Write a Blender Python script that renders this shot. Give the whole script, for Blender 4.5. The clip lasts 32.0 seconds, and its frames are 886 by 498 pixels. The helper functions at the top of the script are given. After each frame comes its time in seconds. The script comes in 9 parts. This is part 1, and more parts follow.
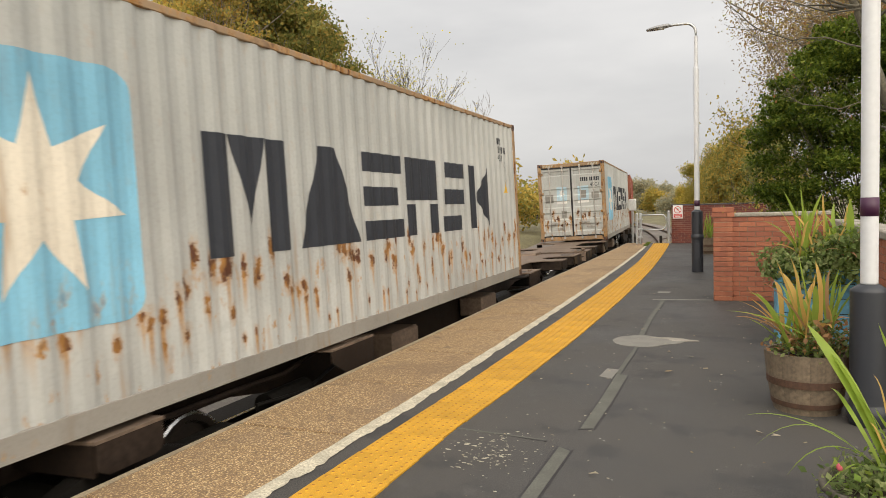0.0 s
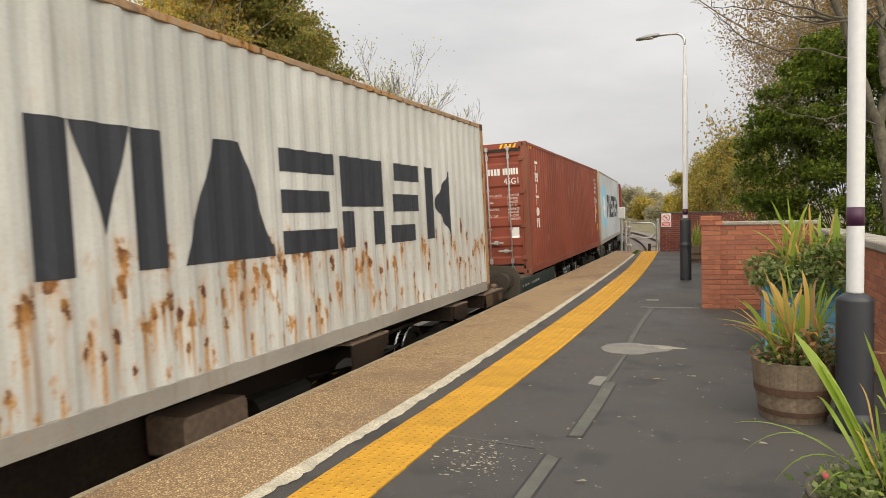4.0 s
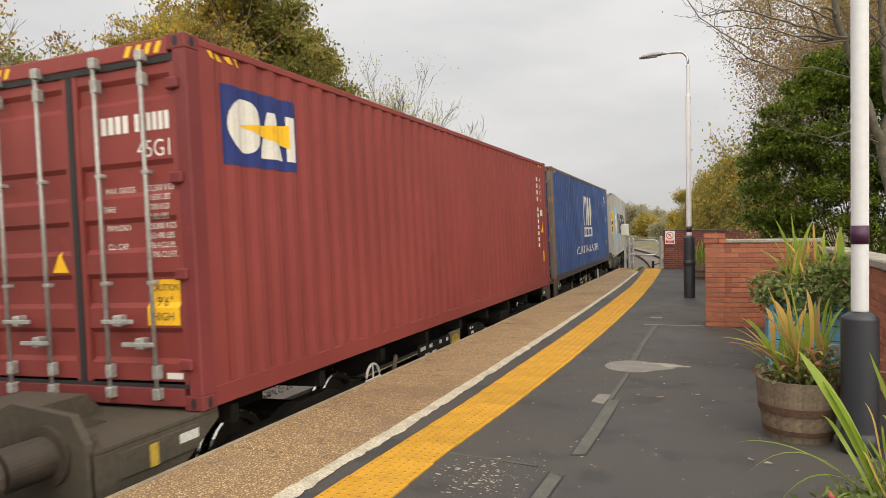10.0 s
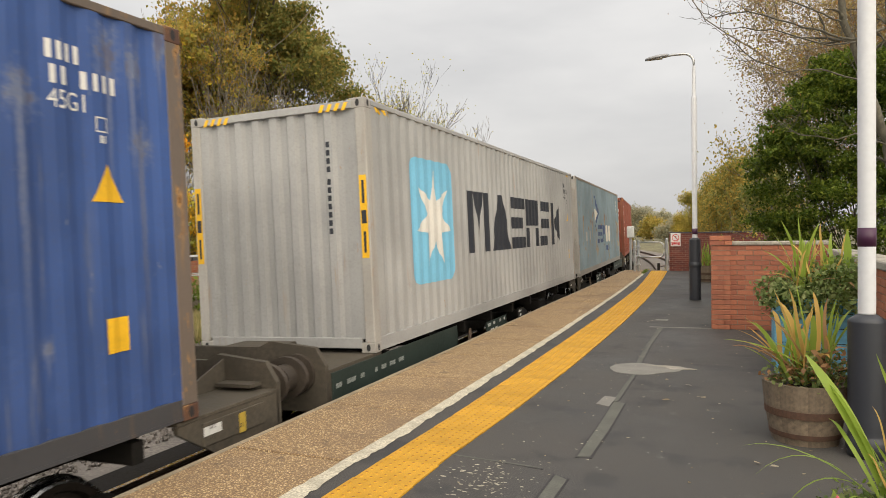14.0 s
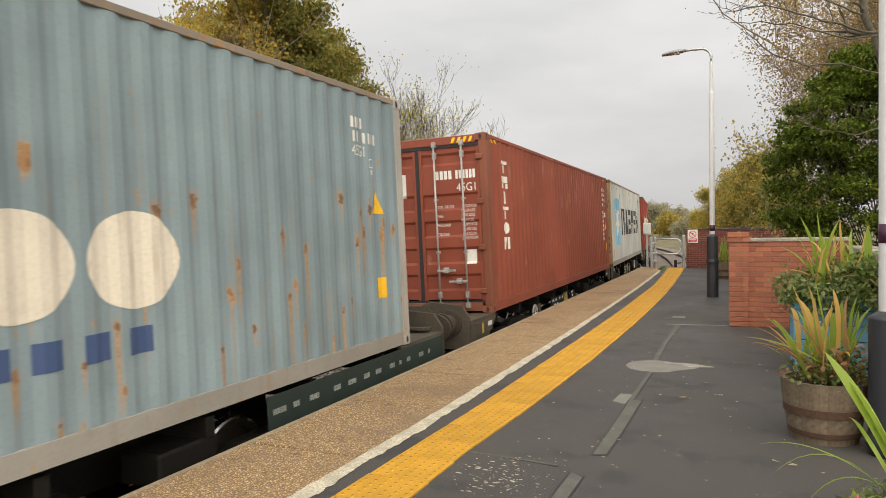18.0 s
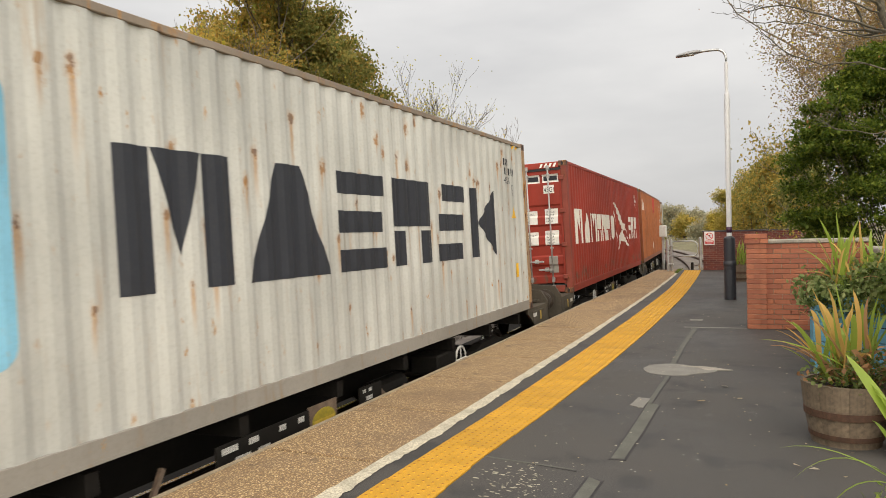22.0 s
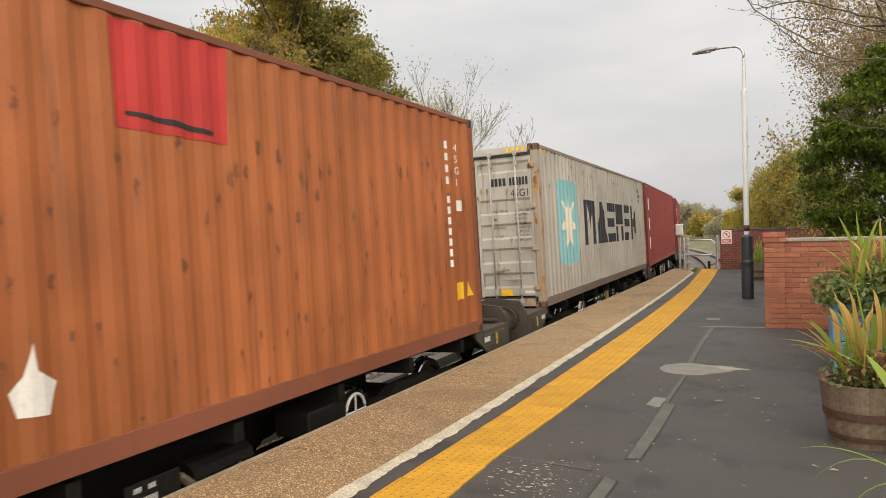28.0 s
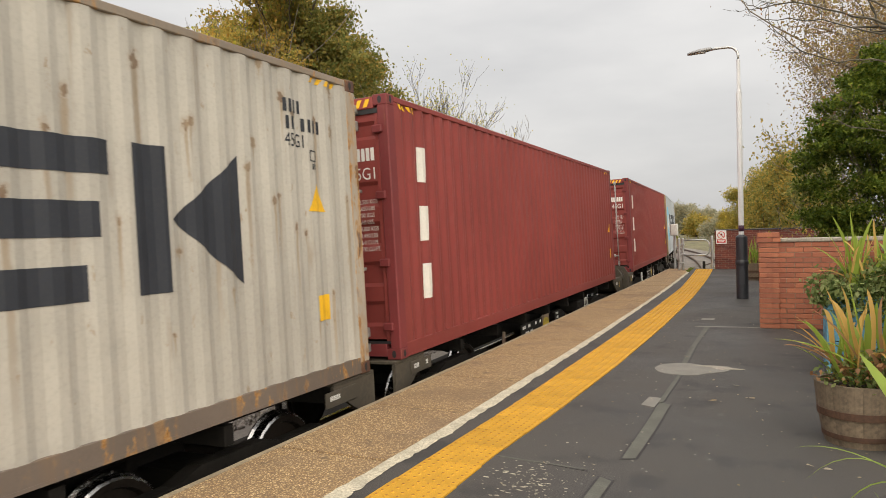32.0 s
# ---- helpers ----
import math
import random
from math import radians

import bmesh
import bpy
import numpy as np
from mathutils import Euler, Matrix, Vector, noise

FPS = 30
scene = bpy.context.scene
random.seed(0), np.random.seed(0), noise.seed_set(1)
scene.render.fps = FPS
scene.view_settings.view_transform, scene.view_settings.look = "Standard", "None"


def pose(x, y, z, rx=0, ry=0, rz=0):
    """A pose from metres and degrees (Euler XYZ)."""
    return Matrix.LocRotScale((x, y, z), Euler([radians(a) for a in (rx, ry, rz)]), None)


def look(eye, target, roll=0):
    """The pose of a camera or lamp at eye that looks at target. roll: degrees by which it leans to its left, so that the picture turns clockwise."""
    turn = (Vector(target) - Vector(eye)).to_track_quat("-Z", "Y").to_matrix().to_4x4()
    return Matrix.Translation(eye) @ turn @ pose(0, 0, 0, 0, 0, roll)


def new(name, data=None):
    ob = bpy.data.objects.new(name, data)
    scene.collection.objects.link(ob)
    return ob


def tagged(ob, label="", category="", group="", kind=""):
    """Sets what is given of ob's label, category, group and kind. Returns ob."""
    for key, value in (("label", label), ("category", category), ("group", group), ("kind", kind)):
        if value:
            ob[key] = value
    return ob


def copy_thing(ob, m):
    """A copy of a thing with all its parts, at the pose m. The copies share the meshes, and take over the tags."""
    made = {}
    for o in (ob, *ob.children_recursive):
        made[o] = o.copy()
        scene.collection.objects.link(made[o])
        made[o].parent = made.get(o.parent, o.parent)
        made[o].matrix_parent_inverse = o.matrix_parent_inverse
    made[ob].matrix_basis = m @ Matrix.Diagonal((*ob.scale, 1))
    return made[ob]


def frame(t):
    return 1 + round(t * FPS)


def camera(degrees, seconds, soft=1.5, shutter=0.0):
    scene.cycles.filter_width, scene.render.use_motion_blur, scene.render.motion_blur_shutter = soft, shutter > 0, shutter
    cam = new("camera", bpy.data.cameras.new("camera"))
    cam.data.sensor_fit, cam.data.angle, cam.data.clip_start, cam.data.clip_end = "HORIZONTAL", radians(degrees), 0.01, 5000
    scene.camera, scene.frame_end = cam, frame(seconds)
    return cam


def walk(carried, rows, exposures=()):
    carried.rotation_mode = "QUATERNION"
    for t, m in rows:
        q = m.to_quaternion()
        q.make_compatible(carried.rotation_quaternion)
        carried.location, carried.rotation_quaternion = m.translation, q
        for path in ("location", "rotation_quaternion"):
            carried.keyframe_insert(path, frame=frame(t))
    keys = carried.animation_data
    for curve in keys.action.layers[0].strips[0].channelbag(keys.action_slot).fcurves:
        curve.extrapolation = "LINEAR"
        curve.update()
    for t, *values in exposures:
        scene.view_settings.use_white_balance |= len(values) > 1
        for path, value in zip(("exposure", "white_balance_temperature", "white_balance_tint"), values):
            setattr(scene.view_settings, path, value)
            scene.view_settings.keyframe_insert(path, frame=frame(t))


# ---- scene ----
cam = camera(64.88, 32.0, soft=0.6, shutter=0.14)
EYE = Vector((0.0, 0.0, 1.555))


def aim(yaw, pitch, roll):
    """A camera pose from its heading (degrees right of +y), its pitch and its lean to the right."""
    y, p = radians(yaw), radians(pitch)
    way = Vector((math.sin(y) * math.cos(p), math.cos(y) * math.cos(p), math.sin(p)))
    return look(EYE, EYE + way, -roll)


LOOKS = [(0, -22.72, -3.44, 1.71), (0.5, -22.71, -3.53, 1.67), (1, -22.45, -3.57, 1.64), (1.5, -22.13, -3.51, 1.68), (2, -21.82, -3.42, 1.65), (2.5,
-21.82, -3.34, 1.54), (3, -21.88, -3.18, 1.40), (3.5, -21.88, -3.07, 1.36), (5.5, -21.75, -2.41, 1.06), (6, -21.78, -2.32, 1.03), (6.5, -21.63, -2.20,
0.95), (7, -21.50, -2.11, 0.93), (7.5, -21.47, -1.97, 0.98), (8, -21.57, -1.83, 1.02), (8.5, -21.72, -1.67, 0.94), (9, -21.79, -1.60, 0.93), (9.5,
-21.97, -1.55, 0.99), (10, -22.09, -1.59, 0.98), (10.5, -22.13, -1.58, 1.03), (11, -22.16, -1.58, 1.08), (11.5, -22.16, -1.56, 1.11), (12, -22.25,
-1.54, 1.20), (12.5, -22.38, -1.53, 1.20), (13, -22.49, -1.51, 1.12), (13.5, -22.53, -1.45, 1.00), (14, -22.51, -1.43, 0.92), (14.5, -22.43, -1.38,
0.93), (16.5, -23.06, -1.52, 0.99), (17, -23.38, -1.66, 1.01), (17.5, -23.64, -1.72, 1.01), (18, -23.77, -1.66, 1.00), (18.5, -24.06, -1.62, 1.03),
(19, -24.34, -1.54, 1.04), (19.5, -24.62, -1.50, 1.03), (20, -24.73, -1.48, 1.11), (20.5, -24.78, -1.43, 1.27), (21, -24.83, -1.38, 1.42), (21.5,
-24.94, -1.33, 1.55), (22, -24.98, -1.25, 1.59), (22.5, -24.98, -1.19, 1.58), (23, -24.98, -1.10, 1.61), (23.5, -25.17, -1.12, 1.62), (24, -25.43,
-1.15, 1.58), (24.5, -25.68, -1.17, 1.61), (25, -25.81, -1.18, 1.61), (25.5, -25.83, -1.17, 1.55), (27.5, -26.31, -1.29, 1.60), (28, -26.20, -1.31,
1.66), (28.5, -25.98, -1.28, 1.60), (29, -25.87, -1.24, 1.63), (29.5, -25.88, -1.20, 1.59), (30, -25.93, -1.18, 1.57), (30.5, -25.89, -1.16, 1.56),
(31, -25.79, -1.16, 1.51), (31.5, -25.75, -1.20, 1.60), (32, -25.83, -1.31, 1.65)]
walk(cam, [(t, aim(y, p, r)) for t, y, p, r in LOOKS])

# ---- light: overcast late-autumn afternoon ----
SUN_UP, SUN_TURN = radians(40), radians(130)
world = bpy.data.worlds.new("overcast_sky")
scene.world = world
world.use_nodes = True
wn = world.node_tree.nodes
wl = world.node_tree.links
wn.clear()
w_out = wn.new("ShaderNodeOutputWorld")
w_bg = wn.new("ShaderNodeBackground")
w_sky = wn.new("ShaderNodeTexSky")
w_sky.sky_type, w_sky.sun_disc = "NISHITA", False
w_sky.sun_elevation, w_sky.sun_rotation = SUN_UP, SUN_TURN
w_sky.air_density, w_sky.dust_density = 1.0, 4.0
w_co = wn.new("ShaderNodeTexCoord")
w_map = wn.new("ShaderNodeMapping")
w_map.inputs["Scale"].default_value = (1.0, 1.0, 3.2)
w_noise = wn.new("ShaderNodeTexNoise")
w_noise.inputs["Scale"].default_value = 2.3
w_noise.inputs["Detail"].default_value = 5.0
w_noise.inputs["Roughness"].default_value = 0.52
w_ramp = wn.new("ShaderNodeValToRGB")
w_ramp.color_ramp.elements[0].position, w_ramp.color_ramp.elements[0].color = 0.30, (6.95, 6.88, 6.84, 1)
w_ramp.color_ramp.elements[1].position, w_ramp.color_ramp.elements[1].color = 0.72, (9.4, 9.2, 8.95, 1)
w_mix = wn.new("ShaderNodeMix")
w_mix.data_type = "RGBA"
w_mix.inputs[0].default_value = 0.93
wl.new(w_co.outputs["Generated"], w_map.inputs[0])
wl.new(w_map.outputs[0], w_noise.inputs["Vector"])
wl.new(w_noise.outputs[0], w_ramp.inputs[0])
wl.new(w_sky.outputs[0], w_mix.inputs[6])
wl.new(w_ramp.outputs[0], w_mix.inputs[7])
# an overcast sky is about three times as bright overhead as at the horizon
w_sep = wn.new("ShaderNodeSeparateXYZ")
w_grad = wn.new("ShaderNodeMapRange")
w_grad.inputs[1].default_value, w_grad.inputs[2].default_value = 0.0, 1.0
w_grad.inputs[3].default_value, w_grad.inputs[4].default_value = 0.96, 1.55
w_mul = wn.new("ShaderNodeVectorMath")
w_mul.operation = "SCALE"
wl.new(w_co.outputs["Generated"], w_sep.inputs[0])
wl.new(w_sep.outputs[2], w_grad.inputs[0])
wl.new(w_mix.outputs[2], w_mul.inputs[0])
# the cloud is brighter over the half of the sky where the hidden sun stands
w_dot = wn.new("ShaderNodeVectorMath")
w_dot.operation = "DOT_PRODUCT"
w_dot.inputs[1].default_value = (math.sin(radians(160)) * 0.94, math.cos(radians(160)) * 0.94, 0.34)
w_glow = wn.new("ShaderNodeMapRange")
w_glow.interpolation_type = "SMOOTHSTEP"
w_glow.inputs[1].default_value, w_glow.inputs[2].default_value = -0.15, 1.0
w_glow.inputs[3].default_value, w_glow.inputs[4].default_value = 1.0, 2.7
w_both = wn.new("ShaderNodeMath")
w_both.operation = "MULTIPLY"
wl.new(w_co.outputs["Generated"], w_dot.inputs[0])
wl.new(w_dot.outputs["Value"], w_glow.inputs[0])
wl.new(w_glow.outputs[0], w_both.inputs[0])
wl.new(w_grad.outputs[0], w_both.inputs[1])
wl.new(w_both.outputs[0], w_mul.inputs[3])
# and a little warmer there
w_warm = wn.new("ShaderNodeMapRange")
w_warm.inputs[1].default_value, w_warm.inputs[2].default_value = -0.15, 0.8
w_tint = wn.new("ShaderNodeMix")
w_tint.data_type, w_tint.blend_type = "RGBA", "MULTIPLY"
w_tint.inputs[7].default_value = (1.0, 0.945, 0.84, 1)
wl.new(w_dot.outputs["Value"], w_warm.inputs[0])
wl.new(w_warm.outputs[0], w_tint.inputs[0])
wl.new(w_mul.outputs[0], w_tint.inputs[6])
wl.new(w_tint.outputs[2], w_bg.inputs[0])
w_bg.inputs[1].default_value = 0.050
wl.new(w_bg.outputs[0], w_out.inputs[0])

sun_data = bpy.data.lights.new("sun", "SUN")
sun_data.energy, sun_data.angle, sun_data.color = 0.60, radians(75), (1.0, 0.88, 0.70)
sun = new("sun", sun_data)
sun_way = Vector((math.sin(SUN_TURN) * math.cos(SUN_UP), math.cos(SUN_TURN) * math.cos(SUN_UP), math.sin(SUN_UP)))
sun.matrix_basis = look(sun_way * 60, (0, 0, 0))
scene.view_settings.exposure = 0.81


# ---- materials ----
def shader(name):
    m = bpy.data.materials.new(name)
    m.use_nodes = True
    nt = m.node_tree
    return m, nt.nodes, nt.links, nt.nodes["Principled BSDF"]


def rgb(c):
    return (c[0], c[1], c[2], 1.0)


def noise_node(n, l, vec, scale, detail=4.0, rough=0.55):
    t = n.new("ShaderNodeTexNoise")
    t.inputs["Scale"].default_value = scale
    t.inputs["Detail"].default_value = detail
    t.inputs["Roughness"].default_value = rough
    if vec is not None:
        l.new(vec, t.inputs["Vector"])
    return t.outputs[0]


def remap(n, l, value, lo, hi, a=0.0, b=1.0):
    r = n.new("ShaderNodeMapRange")
    r.interpolation_type = "SMOOTHSTEP"
    for i, x in zip((1, 2, 3, 4), (lo, hi, a, b)):
        r.inputs[i].default_value = x
    l.new(value, r.inputs[0])
    return r.outputs[0]


def math_node(n, l, op, a, b):
    k = n.new("ShaderNodeMath")
    k.operation = op
    for i, v in enumerate((a, b)):
        if isinstance(v, (int, float)):
            k.inputs[i].default_value = v
        else:
            l.new(v, k.inputs[i])
    return k.outputs[0]


def mix(n, l, fac, a, b, kind="MIX"):
    k = n.new("ShaderNodeMix")
    k.data_type, k.blend_type = "RGBA", kind
    for i, v in ((0, fac), (6, a), (7, b)):
        if isinstance(v, (int, float)):
            k.inputs[i].default_value = v
        elif isinstance(v, tuple):
            k.inputs[i].default_value = rgb(v)
        else:
            l.new(v, k.inputs[i])
    return k.outputs[2]


def coords(n, l, scale=(1, 1, 1), kind="Object", spin=0.0):
    c = n.new("ShaderNodeTexCoord")
    m = n.new("ShaderNodeMapping")
    m.inputs["Scale"].default_value = scale
    m.inputs["Rotation"].default_value = (0, 0, spin)
    l.new(c.outputs[kind], m.inputs[0])
    return m.outputs[0]


def bump(n, l, height, b, strength, dist=0.01):
    k = n.new("ShaderNodeBump")
    k.inputs["Strength"].default_value = strength
    k.inputs["Distance"].default_value = dist
    l.new(height, k.inputs["Height"])
    l.new(k.outputs[0], b.inputs["Normal"])


def surface(name, colour, rough=0.7, metal=0.0, vary=0.25, grain=30.0, stain=1.2, relief=0.25, dist=0.004, spread=0.0, tint=None):
    """A plain material with grain and stains: vary is the depth of both, spread the change from piece to piece."""
    m, n, l, b = shader(name)
    v = coords(n, l)
    fine, broad = noise_node(n, l, v, grain, 6.0, 0.6), noise_node(n, l, v, stain, 4.0)
    dark = tuple(x * (1 - vary) for x in colour)
    light = tuple(min(1.0, x * (1 + vary * 0.6)) for x in (tint or colour))
    col = mix(n, l, remap(n, l, fine, 0.3, 0.7), dark, light)
    col = mix(n, l, remap(n, l, broad, 0.35, 0.7, 0.0, 0.6), col, tuple(x * (1 - vary * 1.2) for x in colour))
    if spread:
        info = n.new("ShaderNodeObjectInfo")
        hsv = n.new("ShaderNodeHueSaturation")
        l.new(remap(n, l, info.outputs["Random"], 0.0, 1.0, 1 - spread, 1 + spread), hsv.inputs["Value"])
        l.new(col, hsv.inputs["Color"])
        col = hsv.outputs[0]
    l.new(col, b.inputs["Base Color"])
    l.new(remap(n, l, fine, 0.2, 0.8, max(0.05, rough - 0.12), min(1.0, rough + 0.12)), b.inputs["Roughness"])
    b.inputs["Metallic"].default_value = metal
    if relief:
        bump(n, l, fine, b, relief, dist)
    return m


def drips(n, l, along, height, ragged, seed, freq, share, lo, hi, long, size):
    """Rust that starts at scattered spots and runs straight down: masks of the runs and of the spots."""
    u = math_node(n, l, "MULTIPLY", math_node(n, l, "ADD", along, 40.0 + seed * 1.37), freq)
    w = n.new("ShaderNodeTexWhiteNoise")
    w.noise_dimensions = "1D"
    l.new(math_node(n, l, "FLOOR", u, 0), w.inputs["W"])
    sep = n.new("ShaderNodeSeparateColor")
    l.new(w.outputs["Color"], sep.inputs[0])
    r, g, q = sep.outputs
    here = math_node(n, l, "LESS_THAN", math_node(n, l, "FRACT", math_node(n, l, "MULTIPLY", r, 17.3), 0), share)
    centre = math_node(n, l, "ADD", math_node(n, l, "MULTIPLY", r, 0.5), 0.25)
    dx = math_node(n, l, "DIVIDE", math_node(n, l, "ABSOLUTE", math_node(n, l, "SUBTRACT", math_node(n, l, "FRACT", u, 0), centre), 0), freq)
    below = math_node(n, l, "SUBTRACT", math_node(n, l, "ADD", math_node(n, l, "MULTIPLY", g, hi - lo), lo), height)
    thin = math_node(n, l, "DIVIDE", dx, math_node(n, l, "ADD", math_node(n, l, "MULTIPLY", q, 0.026), 0.012))
    deep = math_node(n, l, "DIVIDE", below, math_node(n, l, "ADD", math_node(n, l, "MULTIPLY", q, long), 0.10))
    run = math_node(n, l, "MULTIPLY", remap(n, l, thin, 1.1, 0.2), math_node(n, l, "MULTIPLY", remap(n, l, below, 0.0, 0.03), remap(n, l, deep, 1.0, 0.1)))
    high = math_node(n, l, "MULTIPLY", below, 0.6)
    far = math_node(n, l, "SQRT", math_node(n, l, "ADD", math_node(n, l, "MULTIPLY", high, high), math_node(n, l, "MULTIPLY", dx, dx)), 0)
    ring = math_node(n, l, "ADD", math_node(n, l, "DIVIDE", far, math_node(n, l, "ADD", math_node(n, l, "MULTIPLY", g, 0.05 * size), 0.022 * size)), math_node(n, l, "MULTIPLY", ragged, 4.5))
    spot, rim = remap(n, l, ring, 3.35, 2.95), remap(n, l, ring, 4.6, 3.0)
    return [math_node(n, l, "MULTIPLY", k, here) for k in (run, spot, rim)]


RUST = ((0.30, 0.145, 0.04), (0.50, 0.29, 0.11), (0.085, 0.032, 0.016))


def coated(name, colour, rust=0.2, low=0.0, dirt=0.35, rough=0.55, fade=0.15, seed=0.0, drip=None, tones=RUST, dents=0.0, size=1.0):
    """Painted corrugated steel: faded paint, grime streaks running down, rust blooms and rust runs. low: rust gathers below this height.
    drip: (share of columns, lowest and highest start, length, columns to the metre, strength)."""
    m, n, l, b = shader(name)
    c = n.new("ShaderNodeTexCoord")
    mp = n.new("ShaderNodeMapping")
    mp.inputs["Location"].default_value = (seed * 3.7, seed * 11.3, seed * 1.9)
    l.new(c.outputs["Object"], mp.inputs[0])
    v = mp.outputs[0]
    sep = n.new("ShaderNodeSeparateXYZ")
    l.new(c.outputs["Object"], sep.inputs[0])
    runs = n.new("ShaderNodeMapping")
    runs.inputs["Scale"].default_value = (5.0, 5.0, 0.45)
    l.new(v, runs.inputs[0])
    broad = noise_node(n, l, v, 0.55, 3.0)
    fine = noise_node(n, l, v, 38.0, 6.0, 0.65)
    streak = noise_node(n, l, runs.outputs[0], 1.6, 5.0, 0.6)
    drop = n.new("ShaderNodeMapping")
    drop.inputs["Scale"].default_value = (1.0, 1.0, 0.42)
    l.new(v, drop.inputs[0])
    blot = noise_node(n, l, drop.outputs[0], 10.0, 8.0, 0.64)
    col = mix(n, l, remap(n, l, broad, 0.3, 0.72, 0.0, 1.0), tuple(x * (1 - fade) for x in colour), tuple(min(1, x * (1 + fade)) for x in colour))
    scuff = noise_node(n, l, v, 4.5, 7.0, 0.7)
    col = mix(n, l, remap(n, l, scuff, 0.54, 0.70, 0.0, 0.30), col, tuple(min(0.8, x * 1.12 + 0.02) for x in colour))
    col = mix(n, l, remap(n, l, scuff, 0.44, 0.28, 0.0, 0.35), col, tuple(x * 0.72 for x in colour))
    col = mix(n, l, remap(n, l, streak, 0.52, 0.78, 0.0, dirt), col, tuple(x * 0.45 + 0.035 for x in colour))
    edge = 0.70 - rust * 0.17
    zone = remap(n, l, noise_node(n, l, v, 1.3, 3.0), 0.40, 0.62, 0.25, 1.0)
    spots = math_node(n, l, "MULTIPLY", remap(n, l, blot, edge - 0.03, edge + 0.05), zone)
    run = math_node(n, l, "MULTIPLY", remap(n, l, streak, 0.62 - rust * 0.12, 0.76 - rust * 0.10), zone)
    mask = math_node(n, l, "MAXIMUM", spots, math_node(n, l, "MULTIPLY", run, 0.45))
    if low:
        mask = math_node(n, l, "MULTIPLY", mask, remap(n, l, sep.outputs[2], low * 0.6, low * 1.5, 1.0, 0.16))
    core = remap(n, l, blot, edge + 0.04, edge + 0.12)
    halo = mix(n, l, remap(n, l, fine, 0.35, 0.65), tones[0], tones[1])
    if rust:
        col = mix(n, l, mask, col, mix(n, l, core, halo, tones[2]))
    if drip:
        share, lo, hi, long, freq, power = drip
        along = math_node(n, l, "ADD", math_node(n, l, "ADD", sep.outputs[0], sep.outputs[1]), math_node(n, l, "MULTIPLY", scuff, 0.05))
        rag = noise_node(n, l, v, 16.0, 6.0, 0.6)
        for k, (f, p) in enumerate(((freq, share), (freq * 2.3, share * 0.8))):
            dr, sp, rim = drips(n, l, along, sep.outputs[2], rag, seed + 5 * k, f, p, lo, hi, long * (1.0 if k == 0 else 0.6), size)
            col = mix(n, l, math_node(n, l, "MULTIPLY", math_node(n, l, "MAXIMUM", math_node(n, l, "MULTIPLY", rim, 0.55), dr), 0.9 * power), col, halo)
            col = mix(n, l, math_node(n, l, "MULTIPLY", sp, power), col, mix(n, l, remap(n, l, blot, 0.40, 0.58), tones[2], tones[0]))
    grit = mix(n, l, remap(n, l, fine, 0.42, 0.75, 0.0, 0.16), col, (0.08, 0.07, 0.06))
    l.new(grit, b.inputs["Base Color"])
    l.new(remap(n, l, mask, 0.0, 1.0, rough, 0.9), b.inputs["Roughness"])
    b.inputs["Specular IOR Level"].default_value = 0.28
    relief = math_node(n, l, "ADD", fine, blot)
    if dents:
        relief = math_node(n, l, "ADD", relief, math_node(n, l, "MULTIPLY", noise_node(n, l, v, 1.9, 2.0), dents))
    bump(n, l, relief, b, 0.12, 0.006)
    return m


def leafy(name, tones, rough=0.65, shine=0.10):
    """Foliage whose pieces differ in colour, a little light passing through."""
    m, n, l, b = shader(name)
    g = n.new("ShaderNodeNewGeometry")
    r = n.new("ShaderNodeValToRGB")
    e = r.color_ramp.elements
    e[0].position, e[0].color = 0.0, rgb(tones[0])
    e[1].position, e[1].color = 1.0, rgb(tones[-1])
    for i, t in enumerate(tones[1:-1], 1):
        e.new(i / (len(tones) - 1)).color = rgb(t)
    l.new(g.outputs["Random Per Island"], r.inputs[0])
    vv = coords(n, l)
    big, patch = noise_node(n, l, vv, 0.5, 3.0), noise_node(n, l, vv, 1.3, 2.0)
    col = mix(n, l, remap(n, l, big, 0.35, 0.68, 0.0, 0.4), r.outputs[0], tuple(x * 0.75 for x in tones[0]))
    col = mix(n, l, remap(n, l, patch, 0.50, 0.68, 0.0, 0.5), col, tuple(min(0.8, x * 1.25) for x in tones[-2]))
    l.new(col, b.inputs["Base Color"])
    b.inputs["Roughness"].default_value = rough
    b.inputs["Specular IOR Level"].default_value = shine
    tr = n.new("ShaderNodeBsdfTranslucent")
    l.new(col, tr.inputs[0])
    ms = n.new("ShaderNodeMixShader")
    ms.inputs[0].default_value = 0.48
    l.new(b.outputs[0], ms.inputs[1])
    l.new(tr.outputs[0], ms.inputs[2])
    l.new(ms.outputs[0], n["Material Output"].inputs[0])
    return m


